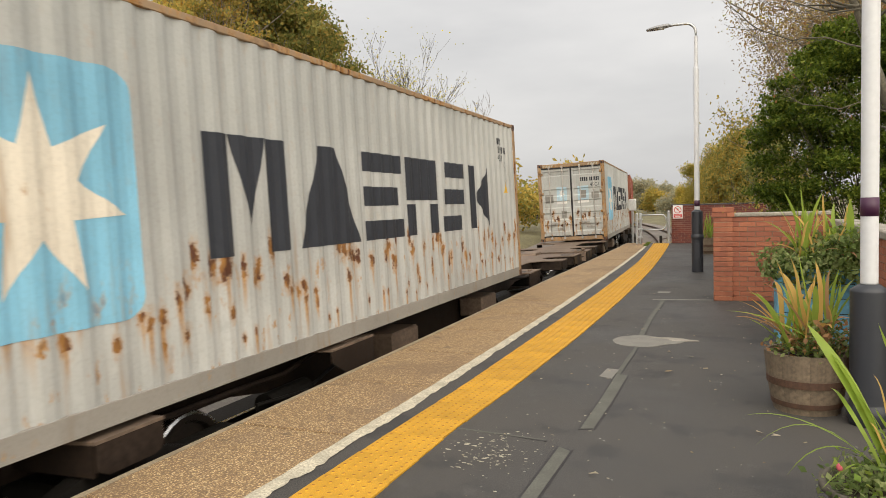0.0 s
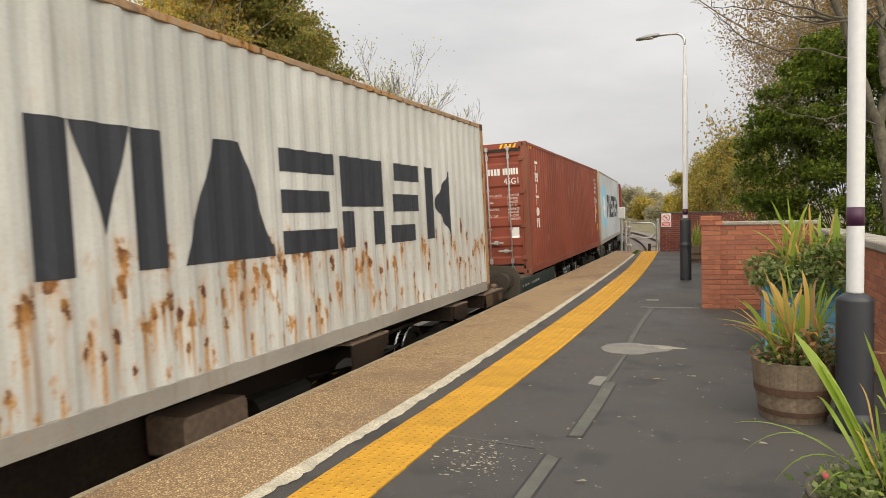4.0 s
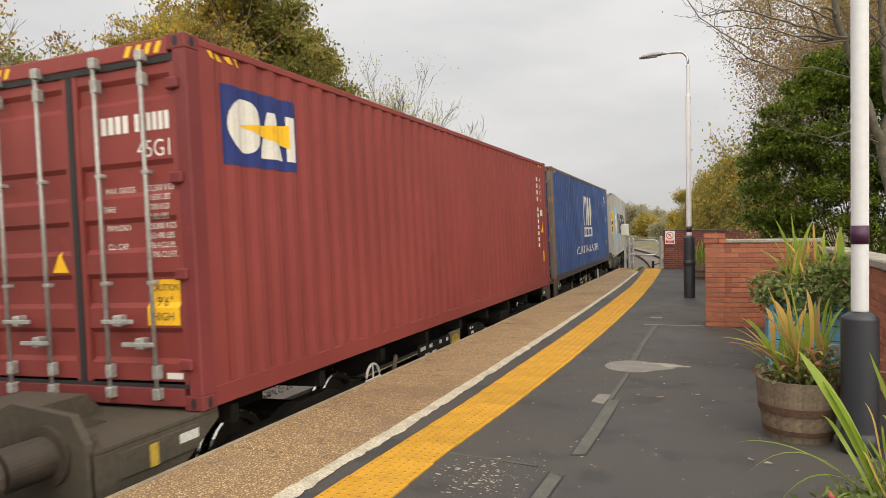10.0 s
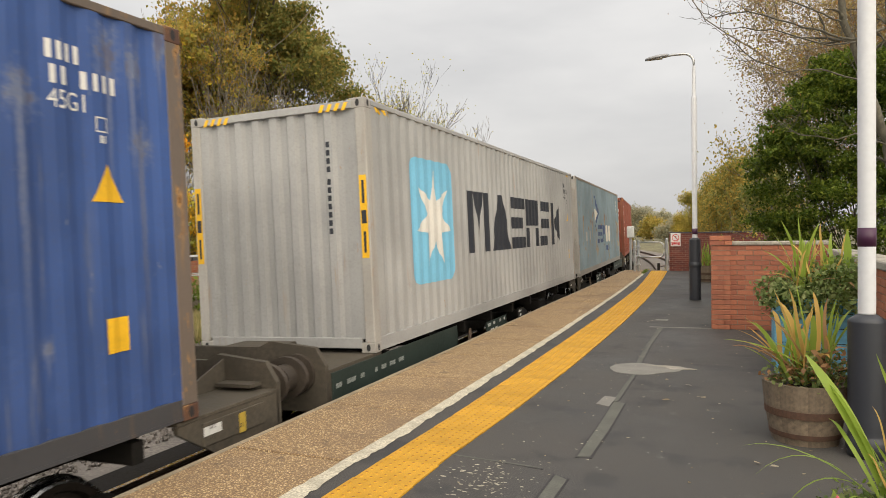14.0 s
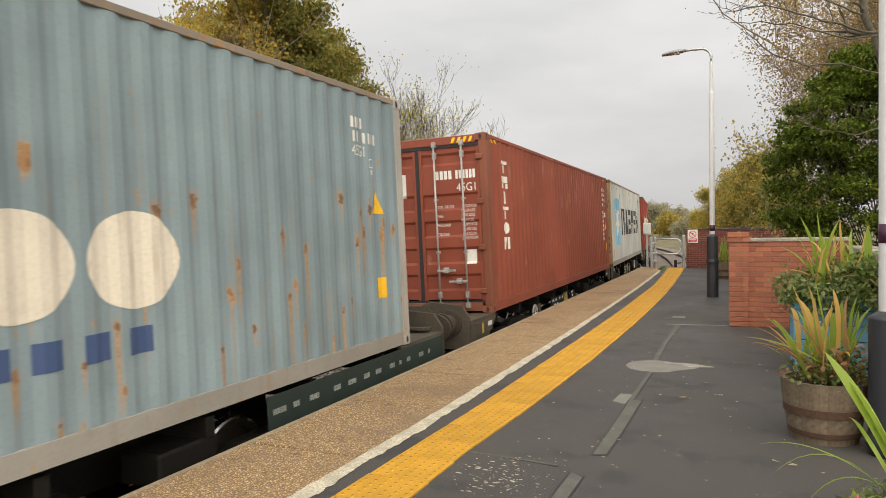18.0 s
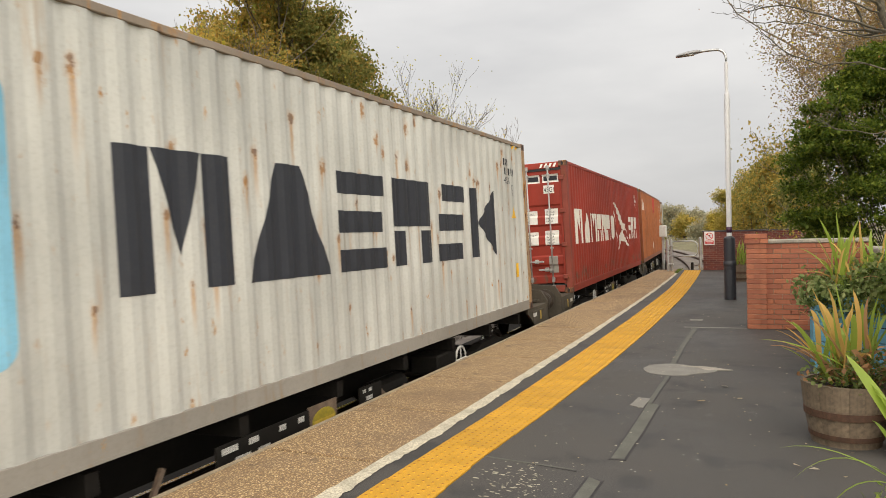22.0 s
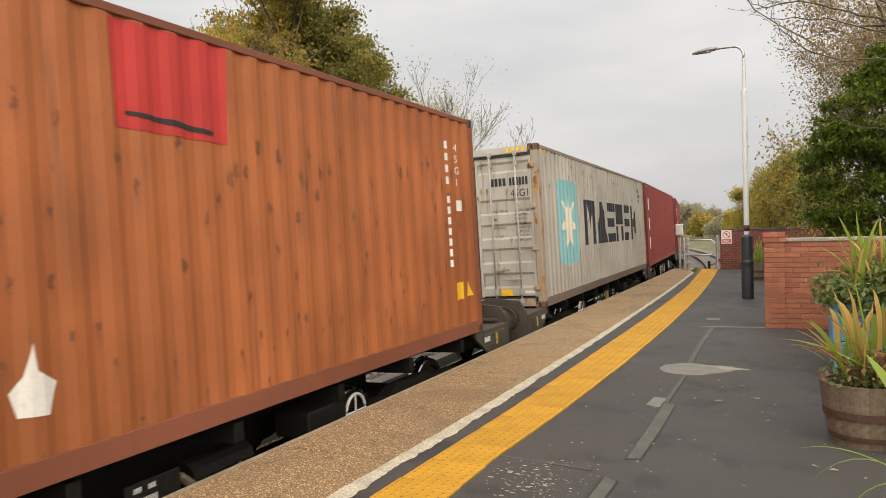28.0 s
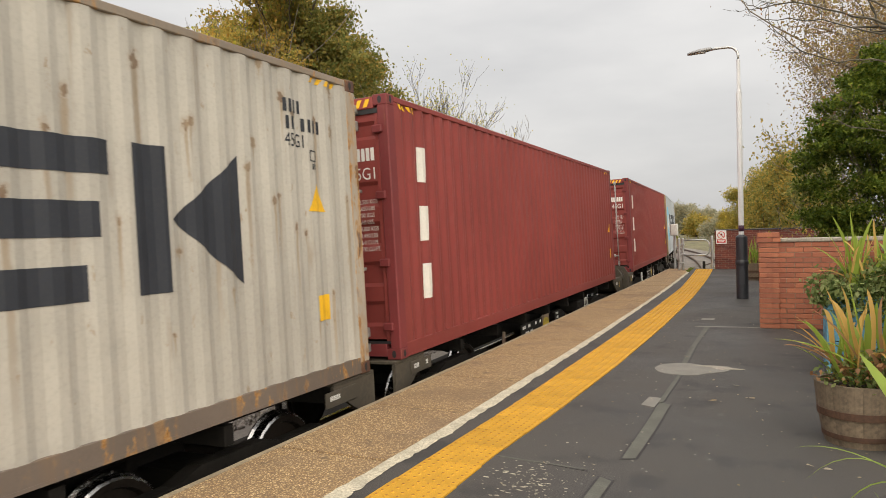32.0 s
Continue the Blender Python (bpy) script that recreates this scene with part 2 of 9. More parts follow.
def asphalt_mat():
    m, n, l, b = shader("asphalt")
    v = coords(n, l)
    grit, mid, broad = noise_node(n, l, v, 120.0, 4.0, 0.75), noise_node(n, l, v, 5.0, 6.0, 0.6), noise_node(n, l, v, 0.55, 4.0)
    col = mix(n, l, remap(n, l, grit, 0.38, 0.64), (0.020, 0.019, 0.019), (0.092, 0.085, 0.079))
    col = mix(n, l, remap(n, l, broad, 0.40, 0.62, 0.0, 0.45), col, (0.080, 0.073, 0.067))
    damp = noise_node(n, l, v, 1.9, 5.0, 0.6)
    col = mix(n, l, remap(n, l, damp, 0.52, 0.66, 0.0, 0.6), col, (0.026, 0.026, 0.028))
    col = mix(n, l, remap(n, l, mid, 0.60, 0.78, 0.0, 0.5), col, (0.13, 0.125, 0.12))
    worn = n.new("ShaderNodeTexVoronoi")
    worn.inputs["Scale"].default_value = 9.0
    l.new(v, worn.inputs["Vector"])
    fleck = math_node(n, l, "MULTIPLY", remap(n, l, worn.outputs[0], 0.10, 0.05), remap(n, l, mid, 0.5, 0.6))
    col = mix(n, l, fleck, col, (0.24, 0.23, 0.21))
    crumbs = n.new("ShaderNodeTexVoronoi")
    crumbs.inputs["Scale"].default_value = 38.0
    l.new(v, crumbs.inputs["Vector"])
    bits = math_node(n, l, "MULTIPLY", remap(n, l, crumbs.outputs[0], 0.16, 0.08), remap(n, l, noise_node(n, l, v, 2.6, 5.0, 0.7), 0.52, 0.64))
    col = mix(n, l, math_node(n, l, "MULTIPLY", bits, 0.8), col, (0.20, 0.19, 0.17))
    l.new(col, b.inputs["Base Color"])
    l.new(remap(n, l, broad, 0.3, 0.7, 0.62, 0.85), b.inputs["Roughness"])
    bump(n, l, math_node(n, l, "ADD", grit, mid), b, 0.35, 0.003)
    return m


def aggregate_mat():
    """Exposed tan pebble aggregate of the platform edge slabs."""
    m, n, l, b = shader("pebble_aggregate")
    v = coords(n, l)
    cell = n.new("ShaderNodeTexVoronoi")
    cell.inputs["Scale"].default_value = 78.0
    l.new(v, cell.inputs["Vector"])
    ramp = n.new("ShaderNodeValToRGB")
    e = ramp.color_ramp.elements
    e[0].color, e[1].color = (0.13, 0.076, 0.036, 1), (0.80, 0.62, 0.36, 1)
    e.new(0.35).color = (0.35, 0.225, 0.105, 1)
    e.new(0.7).color = (0.50, 0.35, 0.175, 1)
    l.new(cell.outputs["Color"], ramp.inputs[0])
    gap = remap(n, l, cell.outputs["Distance"], 0.32, 0.6, 0.0, 0.8)
    col = mix(n, l, gap, ramp.outputs[0], (0.15, 0.095, 0.055))
    broad = noise_node(n, l, v, 1.7, 5.0)
    col = mix(n, l, remap(n, l, broad, 0.52, 0.75, 0.0, 0.55), col, (0.17, 0.115, 0.075))
    blot = noise_node(n, l, v, 6.0, 4.0)
    col = mix(n, l, remap(n, l, blot, 0.60, 0.70, 0.0, 0.6), col, (0.10, 0.065, 0.04))
    wear = noise_node(n, l, v, 0.6, 6.0, 0.62)
    col = mix(n, l, remap(n, l, wear, 0.50, 0.66, 0.0, 0.5), col, (0.15, 0.095, 0.055))
    l.new(col, b.inputs["Base Color"])
    b.inputs["Roughness"].default_value = 0.8
    bump(n, l, cell.outputs["Distance"], b, 0.5, -0.004)
    return m


def brick_mat(name, a, c):
    m, n, l, b = shader(name)
    v = coords(n, l)
    info = n.new("ShaderNodeObjectInfo")
    g = n.new("ShaderNodeNewGeometry")
    pick = math_node(n, l, "FRACT", math_node(n, l, "ADD", info.outputs["Random"], g.outputs["Random Per Island"]), 0)
    col = mix(n, l, pick, a, c)
    fine, broad = noise_node(n, l, v, 90.0, 5.0, 0.65), noise_node(n, l, v, 2.2, 4.0)
    col = mix(n, l, remap(n, l, fine, 0.4, 0.72, 0.0, 0.45), col, tuple(x * 0.45 for x in a))
    col = mix(n, l, remap(n, l, broad, 0.55, 0.75, 0.0, 0.35), col, (0.24, 0.20, 0.17))
    l.new(col, b.inputs["Base Color"])
    b.inputs["Roughness"].default_value = 0.88
    bump(n, l, fine, b, 0.4, 0.004)
    return m


def grass_mat():
    return leafy("dry_grass", [(0.42, 0.40, 0.16), (0.54, 0.47, 0.23), (0.62, 0.53, 0.30), (0.46, 0.44, 0.19)], 0.7)


M_ASPHALT = asphalt_mat()
M_AGG = aggregate_mat()
M_BRICK = brick_mat("orange_red_brick", (0.42, 0.150, 0.080), (0.28, 0.096, 0.057))
M_BRICK_DARK = brick_mat("dark_red_brick", (0.22, 0.065, 0.045), (0.14, 0.045, 0.04))
# dark brick copy for the platform face, trackside shade put into the colour
M_BRICK_SHADED = brick_mat("shaded_black_brick", (0.035, 0.022, 0.018), (0.02, 0.015, 0.014))
M_BRICK_BLUE = brick_mat("blue_grey_brick", (0.12, 0.12, 0.14), (0.07, 0.07, 0.085))
M_MORTAR = surface("mortar", (0.34, 0.24, 0.18), 0.9, vary=0.3, grain=60, relief=0.4)
M_STONE = surface("coping_stone", (0.36, 0.33, 0.28), 0.85, vary=0.35, grain=45, stain=3.0, relief=0.4)
M_CONC = surface("concrete", (0.24, 0.205, 0.16), 0.88, vary=0.45, grain=30, stain=2.5, relief=0.4)
M_CONC_PATCH = surface("cement_patch", (0.215, 0.205, 0.185), 0.85, vary=0.22, grain=120, stain=6, relief=0.35)
M_STRIP = surface("old_filler", (0.115, 0.115, 0.10), 0.9, vary=0.3, grain=90, stain=5, relief=0.4)
M_NOSING = surface("worn_slab_nosing", (0.33, 0.265, 0.18), 0.85, vary=0.4, grain=60, stain=4.0, relief=0.5)
M_WHITE_LINE = surface("worn_white_line", (0.56, 0.51, 0.40), 0.8, vary=0.42, grain=70, stain=5, relief=0.3)
M_YELLOW = surface("yellow_tactile", (0.56, 0.295, 0.018), 0.75, vary=0.26, grain=90, stain=2.0, relief=0.25, spread=0.06)
M_YELLOW_WORN = surface("worn_yellow_blister", (0.33, 0.145, 0.014), 0.75, vary=0.25, grain=60, stain=3.0, relief=0.2, spread=0.06)
M_BALLAST = surface("ballast_stone", (0.21, 0.185, 0.165), 0.9, vary=0.4, grain=25, relief=0.5, spread=0.2)
M_BALLAST_TAN = surface("tan_ballast", (0.36, 0.30, 0.24), 0.9, vary=0.3, grain=25, relief=0.5, spread=0.2)
M_EARTH = surface("weedy_earth", (0.13, 0.115, 0.06), 0.95, vary=0.4, grain=12, stain=0.4, relief=0.5, tint=(0.20, 0.18, 0.09))
M_SOIL = surface("potting_soil", (0.05, 0.035, 0.025), 0.95, vary=0.4, grain=60, relief=0.6)
M_RAIL = surface("rail_steel", (0.16, 0.11, 0.085), 0.55, 0.7, vary=0.3)
M_RAIL_TOP = surface("polished_rail", (0.55, 0.53, 0.50), 0.25, 1.0, vary=0.1, relief=0)
# ballast and sleepers near black: shade under the train put into their colour
M_BALLAST_SHADED = surface("shaded_oily_ballast", (0.018, 0.015, 0.013), 0.85, vary=0.4, grain=25, relief=0.5)
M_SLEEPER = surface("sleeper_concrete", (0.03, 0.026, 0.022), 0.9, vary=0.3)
M_GALV = surface("galvanised_steel", (0.52, 0.53, 0.54), 0.42, 0.75, vary=0.15, grain=40, stain=4, relief=0.05)
M_POST_WHITE = surface("white_post_paint", (0.64, 0.65, 0.68), 0.4, vary=0.06, grain=20, stain=2, relief=0.03)
M_POST_BLACK = surface("charcoal_post_paint", (0.030, 0.033, 0.042), 0.42, vary=0.08, grain=25, relief=0.05)
M_POST_BAND = surface("plum_band", (0.055, 0.012, 0.045), 0.45, vary=0.1, relief=0.02)
M_LAMP_GREY = surface("lamp_housing_grey", (0.30, 0.30, 0.31), 0.45, 0.2, vary=0.1, relief=0.02)
M_LENS = surface("lamp_lens", (0.55, 0.55, 0.53), 0.25, vary=0.05, relief=0)
M_SIGN_WHITE = surface("sign_white", (0.80, 0.79, 0.77), 0.4, vary=0.05, relief=0)
M_SIGN_RED = surface("sign_red", (0.60, 0.03, 0.03), 0.4, vary=0.05, relief=0)
M_BLACK = surface("black_paint", (0.015, 0.015, 0.016), 0.5, vary=0.2, relief=0.05)
M_BARREL = surface("weathered_oak", (0.19, 0.145, 0.10), 0.85, vary=0.4, grain=26, stain=3, relief=0.4, spread=0.10)
M_HOOP = surface("rusty_hoop", (0.12, 0.065, 0.042), 0.75, 0.3, vary=0.4, grain=40, relief=0.3)
M_BLUE_WOOD = surface("blue_painted_wood", (0.12, 0.33, 0.47), 0.65, vary=0.22, grain=35, stain=4, relief=0.25, spread=0.08)
M_POT = surface("dark_stone_pot", (0.11, 0.095, 0.075), 0.8, vary=0.3, relief=0.3)
M_BARK = surface("grey_bark", (0.25, 0.22, 0.18), 0.9, vary=0.4, grain=22, stain=2, relief=0.6, dist=0.01)
M_BARK_MID = surface("smooth_grey_bark", (0.125, 0.112, 0.082), 0.9, vary=0.45, grain=22, stain=2, relief=0.5, dist=0.01)
M_BARK_DARK = surface("dark_bark", (0.10, 0.082, 0.06), 0.9, vary=0.4, grain=18, relief=0.5, dist=0.01)
M_GRASS = grass_mat()
M_GREEN_GRASS = leafy("green_grass", [(0.10, 0.17, 0.03), (0.18, 0.25, 0.05), (0.30, 0.30, 0.09)], 0.7)
M_LEAF_MAPLE = leafy("brown_green_leaves", [(0.21, 0.21, 0.055), (0.35, 0.31, 0.08), (0.48, 0.35, 0.085), (0.58, 0.33, 0.07)])
M_LEAF_DUSK = leafy("dark_green_maple_leaves", [(0.14, 0.165, 0.045), (0.21, 0.22, 0.065), (0.32, 0.28, 0.08), (0.42, 0.28, 0.07)])
M_LEAF_ORANGE = leafy("orange_leaves", [(0.72, 0.24, 0.02), (0.80, 0.38, 0.03), (0.80, 0.50, 0.04), (0.72, 0.52, 0.06)])
M_LEAF_GOLD = leafy("golden_leaves", [(0.80, 0.40, 0.03), (0.86, 0.54, 0.05), (0.78, 0.58, 0.09), (0.66, 0.55, 0.10)])
M_LEAF_YELLOW = leafy("yellow_green_leaves", [(0.26, 0.31, 0.06), (0.48, 0.44, 0.08), (0.74, 0.54, 0.06), (0.36, 0.37, 0.09)])
M_LEAF_GREEN = leafy("green_leaves", [(0.11, 0.17, 0.03), (0.19, 0.25, 0.05), (0.30, 0.35, 0.08)])
M_LEAF_LAUREL = leafy("glossy_laurel_leaves", [(0.042, 0.074, 0.011), (0.105, 0.155, 0.020), (0.26, 0.30, 0.045)], 0.5, 0.2)
M_LEAF_HEDGE = leafy("hedge_leaves", [(0.21, 0.23, 0.06), (0.37, 0.33, 0.095), (0.52, 0.37, 0.09), (0.58, 0.40, 0.08)])
M_LEAF_SHRUB = leafy("olive_green_shrub_leaves", [(0.15, 0.18, 0.05), (0.26, 0.28, 0.09), (0.38, 0.36, 0.13)])
# pale and greyish: distance haze is mixed into this leaf colour
M_LEAF_FAR_HAZE = leafy("far_leaves_haze_tint", [(0.33, 0.35, 0.26), (0.42, 0.40, 0.28), (0.50, 0.39, 0.20)])
M_LEAF_OLIVE = leafy("olive_brown_leaves", [(0.22, 0.15, 0.08), (0.34, 0.23, 0.12), (0.42, 0.31, 0.13), (0.29, 0.25, 0.09)])
M_WEED = leafy("withered_weed", [(0.30, 0.18, 0.10), (0.44, 0.31, 0.18), (0.36, 0.32, 0.16), (0.24, 0.15, 0.09)], 0.7)
M_LEAF_BROWN = leafy("withered_leaves", [(0.26, 0.13, 0.055), (0.38, 0.20, 0.08), (0.22, 0.15, 0.07)])
M_IVY = leafy("ivy_leaves", [(0.09, 0.14, 0.04), (0.19, 0.25, 0.08), (0.36, 0.39, 0.17)], 0.5, 0.25)
M_BLADE = leafy("green_blades", [(0.16, 0.28, 0.035), (0.29, 0.41, 0.065), (0.50, 0.53, 0.12)], 0.4, 0.4)
M_BLADE_ORANGE = leafy("orange_blades", [(0.62, 0.25, 0.06), (0.74, 0.42, 0.12), (0.60, 0.44, 0.15), (0.46, 0.22, 0.09)], 0.5)
M_BLADE_BROWN = leafy("withered_blades", [(0.36, 0.19, 0.09), (0.50, 0.30, 0.16), (0.30, 0.16, 0.09)], 0.6)
M_PETAL = surface("pink_petal", (0.65, 0.12, 0.16), 0.6, vary=0.2, relief=0)
M_LITTER = leafy("fallen_leaves", [(0.45, 0.40, 0.30), (0.30, 0.20, 0.09), (0.55, 0.50, 0.40), (0.12, 0.07, 0.04)], 0.7)
M_CABINET = surface("pale_cabinet", (0.62, 0.62, 0.60), 0.5, vary=0.15)


# ---- mesh helpers ----
def to_mesh(name, bm, mat, smooth=False):
    me = bpy.data.meshes.new(name)
    bm.normal_update()
    bm.to_mesh(me)
    bm.free()
    for one in (mat if isinstance(mat, (list, tuple)) else [mat]):
        me.materials.append(one)
    if smooth:
        me.shade_smooth()
    return me


def part(name, bm, material, parent, label="", smooth=False):
    """Links a bmesh (or a ready mesh) as ONE mesh object under a thing or part."""
    me = bm if isinstance(bm, bpy.types.Mesh) else to_mesh(name, bm, material, smooth)
    ob = new(name, me)
    ob.parent = parent
    return tagged(ob, label)


def thing(name, label, category, group="", kind="", at=None):
    ob = new(name)
    ob.empty_display_size = 0.2
    if at is not None:
        ob.matrix_basis = at
    return tagged(ob, label, category, group, kind)


def solid(name, bm, material, label, category, group="", kind="", at=None, smooth=False):
    ob = new(name, to_mesh(name, bm, material, smooth))
    if at is not None:
        ob.matrix_basis = at
    return tagged(ob, label, category, group, kind)


def raw(name, verts, faces, material, smooth=False):
    me = bpy.data.meshes.new(name)
    me.from_pydata(verts, [], faces)
    me.materials.append(material)
    if smooth:
        me.shade_smooth()
    me.update()
    return me


def add_box(bm, x0, x1, y0, y1, z0, z1, bevel=0.0, m=None):
    r = bmesh.ops.create_cube(bm, size=1.0)
    t = Matrix.LocRotScale(((x0 + x1) / 2, (y0 + y1) / 2, (z0 + z1) / 2), None, (abs(x1 - x0), abs(y1 - y0), abs(z1 - z0)))
    bmesh.ops.transform(bm, matrix=(m @ t) if m else t, verts=r["verts"])
    if bevel:
        edges = list({e for v in r["verts"] for e in v.link_edges})
        bmesh.ops.bevel(bm, geom=edges, offset=bevel, segments=1, affect="EDGES", clamp_overlap=True)
    return bm


def box(x0, x1, y0, y1, z0, z1, bevel=0.0):
    return add_box(bmesh.new(), x0, x1, y0, y1, z0, z1, bevel)


def add_rod(bm, a, b, r0, r1=None, seg=10, caps=True):
    a, b = Vector(a), Vector(b)
    d = b - a
    m = Matrix.Translation((a + b) / 2) @ d.to_track_quat("Z", "Y").to_matrix().to_4x4()
    bmesh.ops.create_cone(bm, cap_ends=caps, segments=seg, radius1=r0, radius2=r0 if r1 is None else r1, depth=d.length, matrix=m)
    return bm


def rod(a, b, r0, r1=None, seg=10):
    return add_rod(bmesh.new(), a, b, r0, r1, seg)


def add_tube(bm, pts, r, seg=8, closed=False):
    """A round tube along points; r is one radius or one for each point."""
    pts = [Vector(p) for p in pts]
    n = len(pts)
    rs = r if isinstance(r, (list, tuple)) else [r] * n
    rings = []
    for i, p in enumerate(pts):
        a = pts[(i - 1) % n] if closed or i else p
        c = pts[(i + 1) % n] if closed or i < n - 1 else p
        q = (c - a).to_track_quat("Z", "Y")
        rings.append([bm.verts.new(p + q @ Vector((rs[i] * math.cos(2 * math.pi * k / seg), rs[i] * math.sin(2 * math.pi * k / seg), 0))) for k in range(seg)])
    for i in range(n if closed else n - 1):
        u, w = rings[i], rings[(i + 1) % n]
        for k in range(seg):
            bm.faces.new((u[k], u[(k + 1) % seg], w[(k + 1) % seg], w[k]))
    if not closed:
        bm.faces.new(rings[0][::-1])
        bm.faces.new(rings[-1])
    return bm


def lathe(profile, seg=24, m=None):
    """A closed turned shape from (radius, z) pairs; long stretches get rings near their ends."""
    bm = bmesh.new()
    full = [profile[0]]
    for (r0, z0), (r1, z1) in zip(profile, profile[1:]):
        if z1 - z0 > 0.25:
            k = 0.012 / (z1 - z0)
            full += [(r0 + (r1 - r0) * k, z0 + 0.012), (r1 - (r1 - r0) * k, z1 - 0.012)]
        full.append((r1, z1))
    profile = full
    rings = [[bm.verts.new((r * math.cos(2 * math.pi * k / seg), r * math.sin(2 * math.pi * k / seg), z)) for k in range(seg)] for r, z in profile]
    for u, w in zip(rings, rings[1:]):
        for k in range(seg):
            bm.faces.new((u[k], u[(k + 1) % seg], w[(k + 1) % seg], w[k]))
    bm.faces.new(rings[0][::-1])
    bm.faces.new(rings[-1])
    if m:
        bmesh.ops.transform(bm, matrix=m, verts=bm.verts)
    return bm


def add_slab(bm, outline, z0, z1, m=None):
    """A flat outline in x, y pulled up from z0 to z1."""
    lo = [bm.verts.new((x, y, z0)) for x, y in outline]
    hi = [bm.verts.new((x, y, z1)) for x, y in outline]
    if m:
        for v in lo + hi:
            v.co = m @ v.co
    n = len(outline)
    bm.faces.new(lo[::-1])
    bm.faces.new(hi)
    for i in range(n):
        bm.faces.new((lo[i], lo[(i + 1) % n], hi[(i + 1) % n], hi[i]))
    bmesh.ops.recalc_face_normals(bm, faces=bm.faces)
    return bm


def slab(outline, z0, z1, m=None):
    return add_slab(bmesh.new(), outline, z0, z1, m)


STAND_X = Matrix(((0, 0, 1, 0), (1, 0, 0, 0), (0, 1, 0, 0), (0, 0, 0, 1)))   # outline x, y -> world y, z ; height -> world x
STAND_Y = Matrix(((1, 0, 0, 0), (0, 0, 1, 0), (0, 1, 0, 0), (0, 0, 0, 1)))   # outline x, y -> world x, z ; height -> world y


# ---- the track: a left-hand curve that tightens ----
BASE_X, BEND, TIGHTEN, CANT = -4.932, 0.001382, 0.0000481, radians(1.88)
RAIL_Z, REST_Z = -0.915, 1.070
S0, DS = -220.0, 0.25
_s = np.arange(S0, 330.0, DS)
_k = np.where(_s < 0, BEND, BEND + TIGHTEN * np.minimum(_s, 62.0))
_th = np.cumsum(_k) * DS
_i0 = int(round(-S0 / DS))
_th -= _th[_i0]
_mid = _th - _k * DS / 2
_x = -np.cumsum(np.sin(_mid)) * DS
_y = np.cumsum(np.cos(_mid)) * DS
_x += BASE_X - _x[_i0]
_y -= _y[_i0]


def on_track(s, lateral=0.0, z=0.0):
    """The point beside the track at the length s, lateral metres to the platform side."""
    th = float(np.interp(s, _s, _th))
    return Vector((float(np.interp(s, _s, _x)) + lateral * math.cos(th), float(np.interp(s, _s, _y)) + lateral * math.sin(th), z))


def bearing(s):
    return float(np.interp(s, _s, _th))


def ribbon(name, lanes, s0, s1, step, z0, z1, material, closed=True):
    """A band along the track between two offsets, each a number or a list of (s, offset); from z0 up to z1."""
    def off(o, s):
        return o if isinstance(o, (int, float)) else float(np.interp(s, [p[0] for p in o], [p[1] for p in o]))
    n = max(2, int(round((s1 - s0) / step)) + 1)
    v, f = [], []
    for s in np.linspace(s0, s1, n):
        a, b = off(lanes[0], s), off(lanes[1], s)
        v += [on_track(s, a, z0), on_track(s, b, z0), on_track(s, b, z1), on_track(s, a, z1)]
    for i in range(n - 1):
        k = 4 * i
        for j in range(4):
            f.append((k + j, k + (j + 1) % 4, k + 4 + (j + 1) % 4, k + 4 + j))
    f += [(3, 2, 1, 0), (4 * n - 4, 4 * n - 3, 4 * n - 2, 4 * n - 1)]
    me = raw(name, v, f, material)
    bm = bmesh.new()
    bm.from_mesh(me)
    bmesh.ops.recalc_face_normals(bm, faces=bm.faces)
    bm.to_mesh(me)
    bm.free()
    return me


# ---- ground, track bed and platform ----
EDGE = [(-60, 1.53), (14, 1.56), (20, 1.68), (27, 1.9)]
COPE_IN = [(-60, 2.45), (3, 2.49), (5, 2.54), (10.6, 2.58), (26, 2.66)]
YEL_OUT = [(-60, 2.66), (3.4, 2.71), (5.5, 2.78), (8.2, 2.82), (12, 2.88), (18.3, 2.94), (26, 2.84)]
YEL_IN = [(-60, 3.08), (4.4, 3.14), (5.8, 3.22), (7.9, 3.30), (11.2, 3.37), (16, 3.42), (26, 3.40)]


def lane(o, s):
    return float(np.interp(s, [p[0] for p in o], [p[1] for p in o]))


def step01(a, b, x):
    t = min(1.0, max(0.0, (x - a) / (b - a)))
    return t * t * (3 - 2 * t)


def beside(x, y):
    """Length along the track and offset from it, for a place near it."""
    d = (_x - x) ** 2 + (_y - y) ** 2
    i = int(np.argmin(d))
    return float(_s[i]), (x - _x[i]) * math.cos(_th[i]) + (y - _y[i]) * math.sin(_th[i])


def ground_height(x, y):
    s, lat = beside(x, y)
    h = -1.62 + 0.32 * step01(1.0, 1.6, lat)
    h += 0.62 * step01(-5.2, -6.4, lat) + 0.28 * step01(-6.0, -9.5, lat) + 0.9 * step01(-14, -24, lat)
    right = 1.2 * step01(6.5, 7.4, lat) * (1 - 0.75 * step01(27.0, 33.0, s)) + 0.10 * step01(1.9, 4.0, lat) * step01(27.2, 28.2, s)
    h += right
    return h + 0.06 * noise.noise(Vector((x * 0.4, y * 0.4, 0)))


